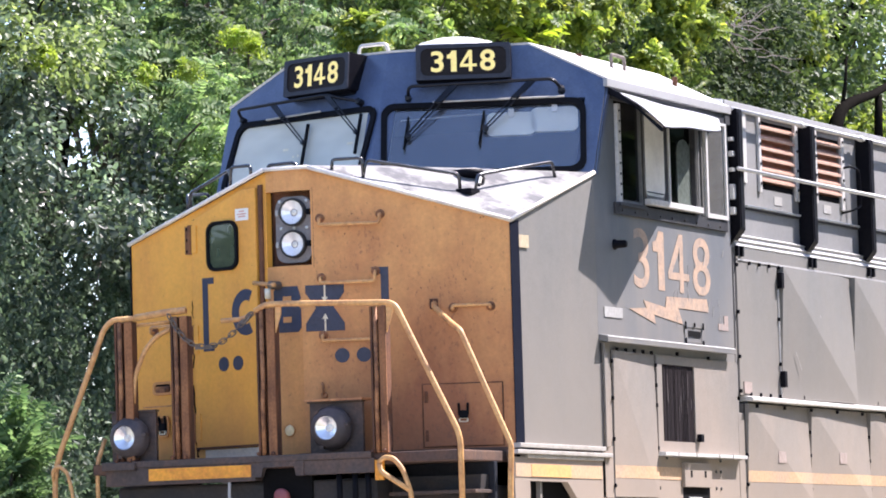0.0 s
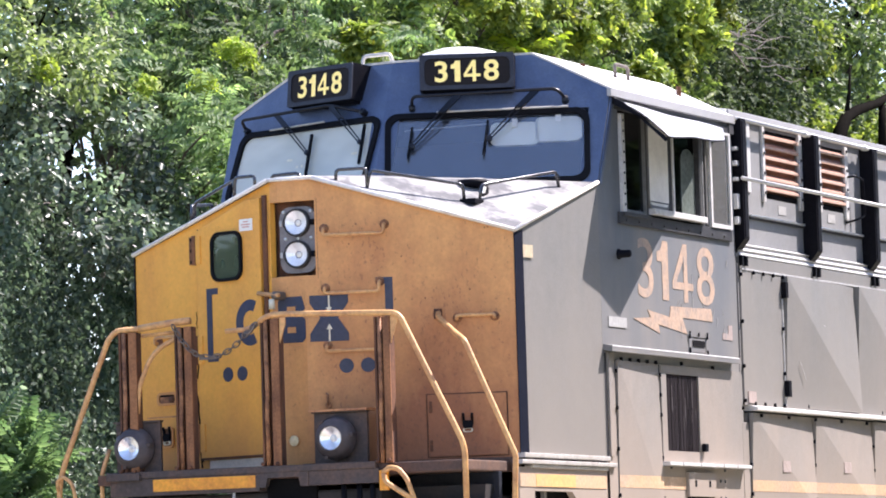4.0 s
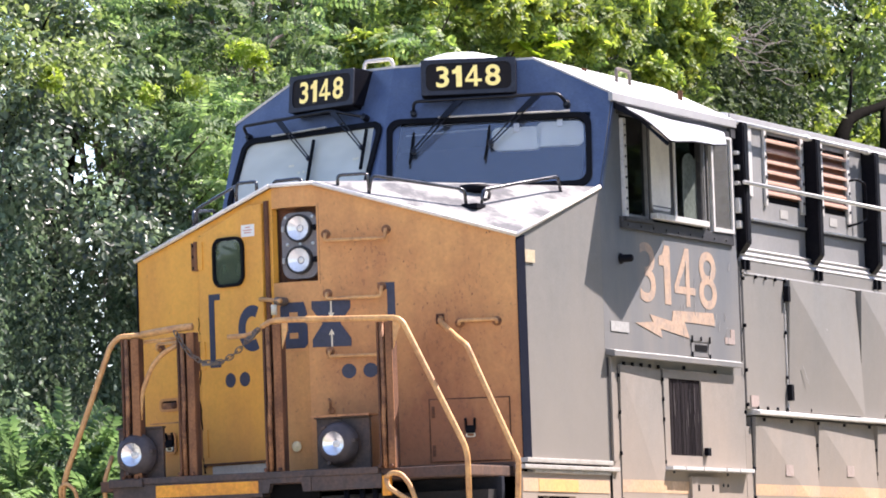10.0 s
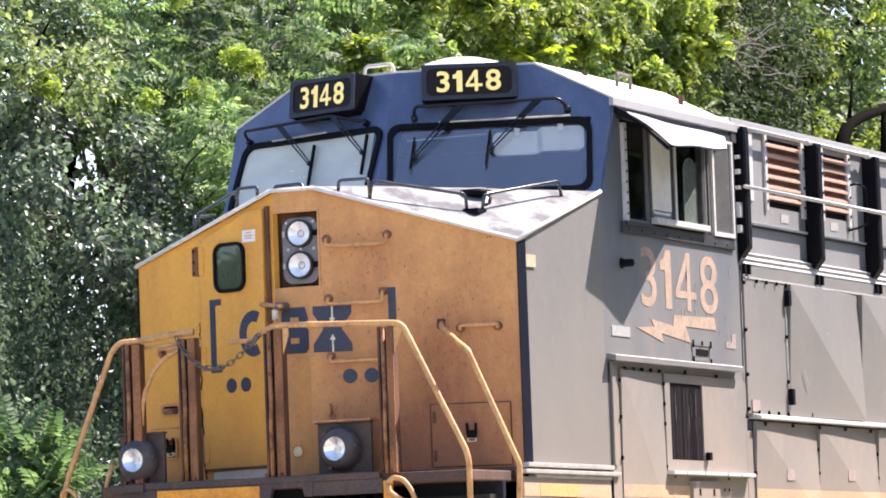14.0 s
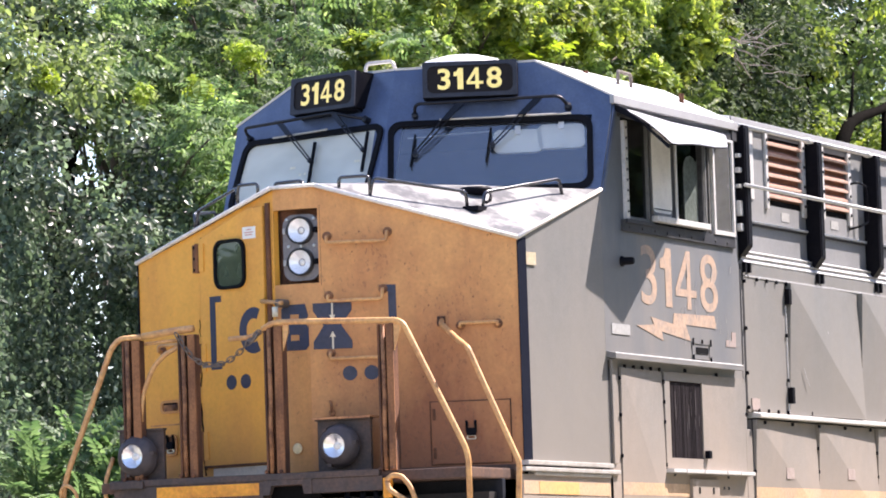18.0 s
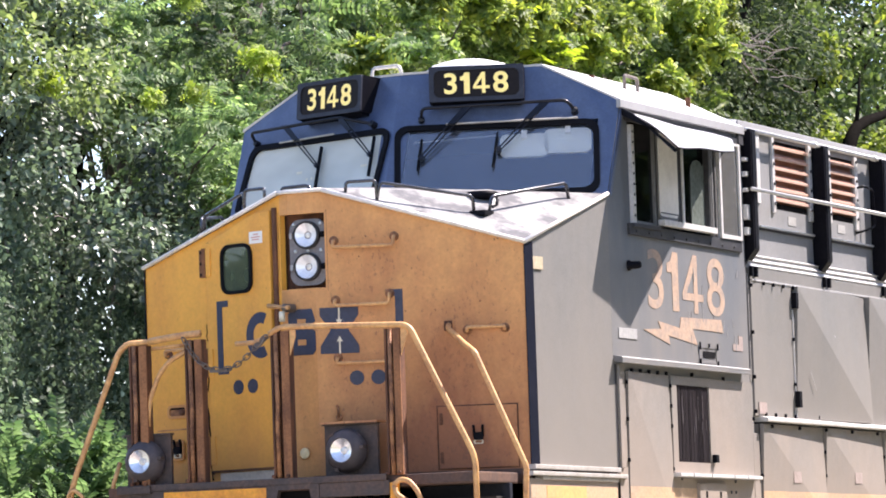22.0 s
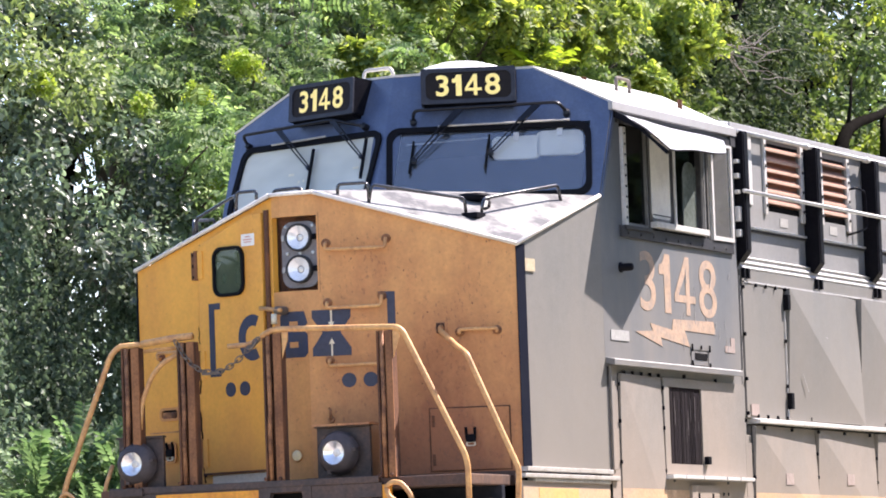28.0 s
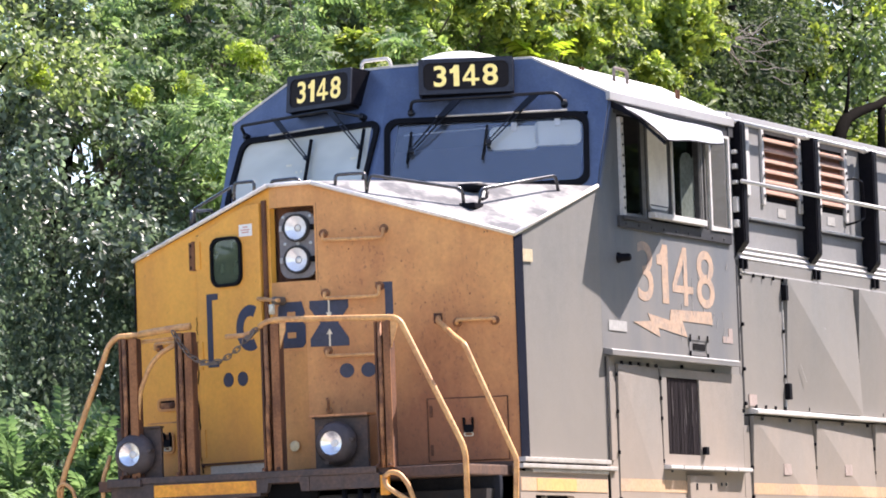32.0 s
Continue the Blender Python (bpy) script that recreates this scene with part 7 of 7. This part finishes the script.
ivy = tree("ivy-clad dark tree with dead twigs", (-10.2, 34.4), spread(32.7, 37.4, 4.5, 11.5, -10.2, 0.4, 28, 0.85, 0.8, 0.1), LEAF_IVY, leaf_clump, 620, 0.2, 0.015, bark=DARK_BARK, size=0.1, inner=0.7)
east = tree("leafy green tree with a leaning branch", (-11.0, 40.5), spread(37.2, 45.5, 6.6, 12, -10.6, 0.5, 54, 0.62, 0.7, 0.1), LEAF_EAST, leaf_clump, 520, 0.3, 0.04, bark=DARK_BARK, size=0.12, inner=0.5)
# brighter clumps: sunlit patches painted by the leaf colour
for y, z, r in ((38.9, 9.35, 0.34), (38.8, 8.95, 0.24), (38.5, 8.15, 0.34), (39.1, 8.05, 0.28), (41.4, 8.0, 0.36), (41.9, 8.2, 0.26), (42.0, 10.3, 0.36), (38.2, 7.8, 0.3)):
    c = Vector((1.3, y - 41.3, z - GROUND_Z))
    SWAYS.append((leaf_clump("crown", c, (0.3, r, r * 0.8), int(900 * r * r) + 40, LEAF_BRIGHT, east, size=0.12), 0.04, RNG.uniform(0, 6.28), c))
# the dark branch that leans out of the sunlit tree, in the tree's own space
for line, r0, r1 in (([(1.60, -2.75, 8.2), (1.60, -2.35, 8.84), (1.60, -2.05, 9.08), (1.60, -1.51, 9.23), (1.60, -0.57, 9.42), (1.55, 0.95, 9.82)], 0.13, 0.05),
                     ([(1.60, -0.45, 8.3), (1.60, -0.42, 8.9), (1.60, -0.36, 9.4)], 0.08, 0.06),
                     ([(1.60, -2.1, 9.05), (1.60, -1.9, 9.45), (1.60, -1.8, 9.9)], 0.04, 0.015)):
    part("leaning_branch", tube(line, r0, 9, taper=r1), DARK_BARK, east, smooth=True)
for k in range(26):
    # dead twigs reach out of the ivy in fans
    y, z, x = RNG.uniform(-2.5, -0.9), RNG.uniform(9.2, 9.9), RNG.uniform(1.0, 1.5)
    dy = RNG.choice([-1, 1, 1]) * RNG.uniform(0.08, 0.24)
    rise = RNG.uniform(-0.05, 0.07)
    line = [Vector((x + 0.03 * j, y + dy * j, z + rise * j + 0.012 * j * math.sin(j + k) + RNG.normal(0, 0.012))) for j in range(7)]
    part("dead_twig", tube(line, 0.009, 4, taper=0.003), TWIG, ivy)
for ob in [o for o in near.children if o.name.startswith("crown")]:
    set_fronds(ob, BRIGHT_FRONDS, 1, (0.5, 0.5, 0.45), (-15, 55), -40)
for x, y, z in ((-8.6, 24.3, 7.66), (-8.6, 24.65, 7.7), (-8.7, 23.6, 8.3), (-8.7, 25.6, 8.4), (-8.7, 22.4, 8.2)):
    # a few large yellow leaves over the cab roof
    bough = part("bough", tube([(-0.3, 0, -0.5), (-0.1, 0, -0.2), (0, 0, 0)], 0.014, 5, taper=0.006), BARK, gold_tree)
    c = Vector((x + 9.9, y - 26.0, z - GROUND_Z))
    bough.location = c
    set_fronds(bough, [YELLOW_FROND], 4, (0.05, 0.05, 0.05), (0, 60), -60)
    SWAYS.append((bough, 0.09, RNG.uniform(0, 6.28), c))

# brighter sprays of the yellow-green tree, sunlight put into their leaf colour
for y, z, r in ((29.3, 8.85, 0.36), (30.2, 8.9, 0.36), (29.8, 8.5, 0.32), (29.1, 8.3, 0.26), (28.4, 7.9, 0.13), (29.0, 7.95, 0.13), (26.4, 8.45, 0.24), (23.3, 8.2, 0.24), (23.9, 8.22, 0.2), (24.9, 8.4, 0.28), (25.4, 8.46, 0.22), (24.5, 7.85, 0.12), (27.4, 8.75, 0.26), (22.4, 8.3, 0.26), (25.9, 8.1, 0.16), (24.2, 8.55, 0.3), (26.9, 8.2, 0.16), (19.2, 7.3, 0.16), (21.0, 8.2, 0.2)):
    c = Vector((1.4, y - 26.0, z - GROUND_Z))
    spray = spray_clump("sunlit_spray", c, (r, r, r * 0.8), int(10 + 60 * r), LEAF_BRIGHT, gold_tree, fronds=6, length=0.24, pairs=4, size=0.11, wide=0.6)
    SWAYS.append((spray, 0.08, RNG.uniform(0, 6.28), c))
# bare vines in the dark gap beside the cab
for k in range(6):
    y, x = RNG.uniform(-0.6, 1.4), RNG.uniform(0.6, 1.1)
    line = [Vector((x, y + 0.1 * math.sin(j * 0.8 + k) + 0.03 * (k % 5 - 2) * j, 9.5 - 0.25 * j)) for j in range(8)]
    part("vine", tube(line, 0.006, 5, taper=0.004), BARK, tall, smooth=True)

# sumac at the edge of the ballast
sumac = tagged(new("sumac_bush"), "bright green sumac bush with long fronds", "bush")
sumac.location = (-4.5, 3.5, GROUND_Z)
SUMAC = []
for k, (dx, dy, h, lean) in enumerate(((0, 0, 3.25, 0), (0.15, 0.4, 3.1, 20), (-0.25, -0.45, 3.1, -15), (0.3, -0.2, 2.85, 10), (-0.2, 0.7, 2.75, 25), (0.25, 0.2, 2.4, 0), (0.2, -0.7, 2.6, -20), (0.1, 0.6, 2.2, 15), (-0.1, -0.9, 2.9, -20), (0.3, 0.1, 2.95, 5), (-0.15, 0.35, 2.9, 12), (0.2, -0.45, 2.3, -8), (0.05, 0.15, 2.65, 5))):
    dy, h = dy * 0.65, h - 0.12
    stem = part("stem", tube([(0, 0, -0.05), (dx * 0.4, dy * 0.4, h * 0.5), (dx, dy, h)], 0.022, 6, taper=0.01), BARK, sumac, smooth=True)
    head = part("branch", tube([(0, 0, -0.25), (0, 0, 0.06)], 0.012, 6), BARK, sumac)
    head.location = (dx, dy, h)
    set_fronds(head, FRONDS, 18, (0.05, 0.05, 0.05), (5, 80), None, 0.9)
    SUMAC.append((head, Vector((dx, dy, h)), RNG.uniform(0, 6.28)))

# the wood behind, and unseen hedges added along the track for reflections
back = tagged(new("woodland_edge"), "deep shaded woodland behind the trackside trees", "woodland", kind="stuff")
back.location = (-14.5, 25, GROUND_Z)
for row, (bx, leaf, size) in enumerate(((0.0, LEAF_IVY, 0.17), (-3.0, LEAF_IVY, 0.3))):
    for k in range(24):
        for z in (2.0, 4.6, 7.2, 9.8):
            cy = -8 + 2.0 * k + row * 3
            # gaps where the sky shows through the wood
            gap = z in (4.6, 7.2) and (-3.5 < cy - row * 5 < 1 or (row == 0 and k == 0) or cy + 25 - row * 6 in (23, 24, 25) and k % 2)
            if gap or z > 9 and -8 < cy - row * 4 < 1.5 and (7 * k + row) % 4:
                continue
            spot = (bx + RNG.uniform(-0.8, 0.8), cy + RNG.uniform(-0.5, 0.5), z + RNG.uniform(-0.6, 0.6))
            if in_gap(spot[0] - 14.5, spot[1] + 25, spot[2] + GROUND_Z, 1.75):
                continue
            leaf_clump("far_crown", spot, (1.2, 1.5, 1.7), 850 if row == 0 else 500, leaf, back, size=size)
line_back = tagged(new("unseen_hedges"), "unseen green hedges added on both sides of the track", "hedge", kind="stuff")
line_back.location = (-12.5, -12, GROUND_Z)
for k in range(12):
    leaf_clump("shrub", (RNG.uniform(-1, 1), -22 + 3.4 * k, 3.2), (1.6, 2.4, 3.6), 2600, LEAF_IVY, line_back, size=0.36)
# out-of-view tall row, added to darken what the locomotive's side reflects
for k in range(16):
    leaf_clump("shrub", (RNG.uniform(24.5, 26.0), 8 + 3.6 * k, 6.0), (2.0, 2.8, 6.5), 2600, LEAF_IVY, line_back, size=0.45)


# ---- what moves ----
def motions():
    """Gusts rock the clumps of the crowns about their limbs."""
    for ob, far, beat, base in SWAYS:
        rows = []
        for k in range(65):
            t = 0.5 * k
            gust = 0.6 + 0.4 * math.sin(0.37 * t + beat * 2)
            a = far * gust * math.sin(1.9 * t + beat) + 0.4 * far * math.sin(3.7 * t + beat * 3)
            b = far * gust * math.sin(1.5 * t + beat * 1.7)
            rows.append((t, Matrix.Translation(base + Vector((a * 0.5, a, b * 0.5))) @ Euler((b * 0.5, a * 0.35, a * 0.3)).to_matrix().to_4x4()))
        walk(ob, rows)
    # the sumac leans with the gusts; how far, second by second
    lean = [(0, 0.0), (2, 0.04), (3, 0.02), (6, 0.0), (8, 0.0), (9, 0.03), (10, 0.2), (11, 0.22), (12, 0.22), (13, 0.18), (14, 0.06), (15.5, 0.1), (17, 0.14), (18, 0.25), (19, 0.27), (20, 0.29), (21, 0.29), (22, 0.17),
            (23, 0.19), (24, 0.25), (25, 0.27), (26.5, 0.27), (28, 0.26), (29, 0.22), (30, 0.19), (31, 0.2), (32, 0.2)]
    for head, base, beat in SUMAC:
        rows = []
        for t, a in lean:
            w = 0.05 * math.sin(2.3 * t + beat)
            rows.append((t, Matrix.Translation(base + Vector((a * 2.7, a * 0.8 + w * 0.5, -0.4 * a + 0.3 * w))) @ Euler((0.5 * w, 1.3 * a + w, 0.8 * w)).to_matrix().to_4x4()))
        walk(head, rows)


motions()
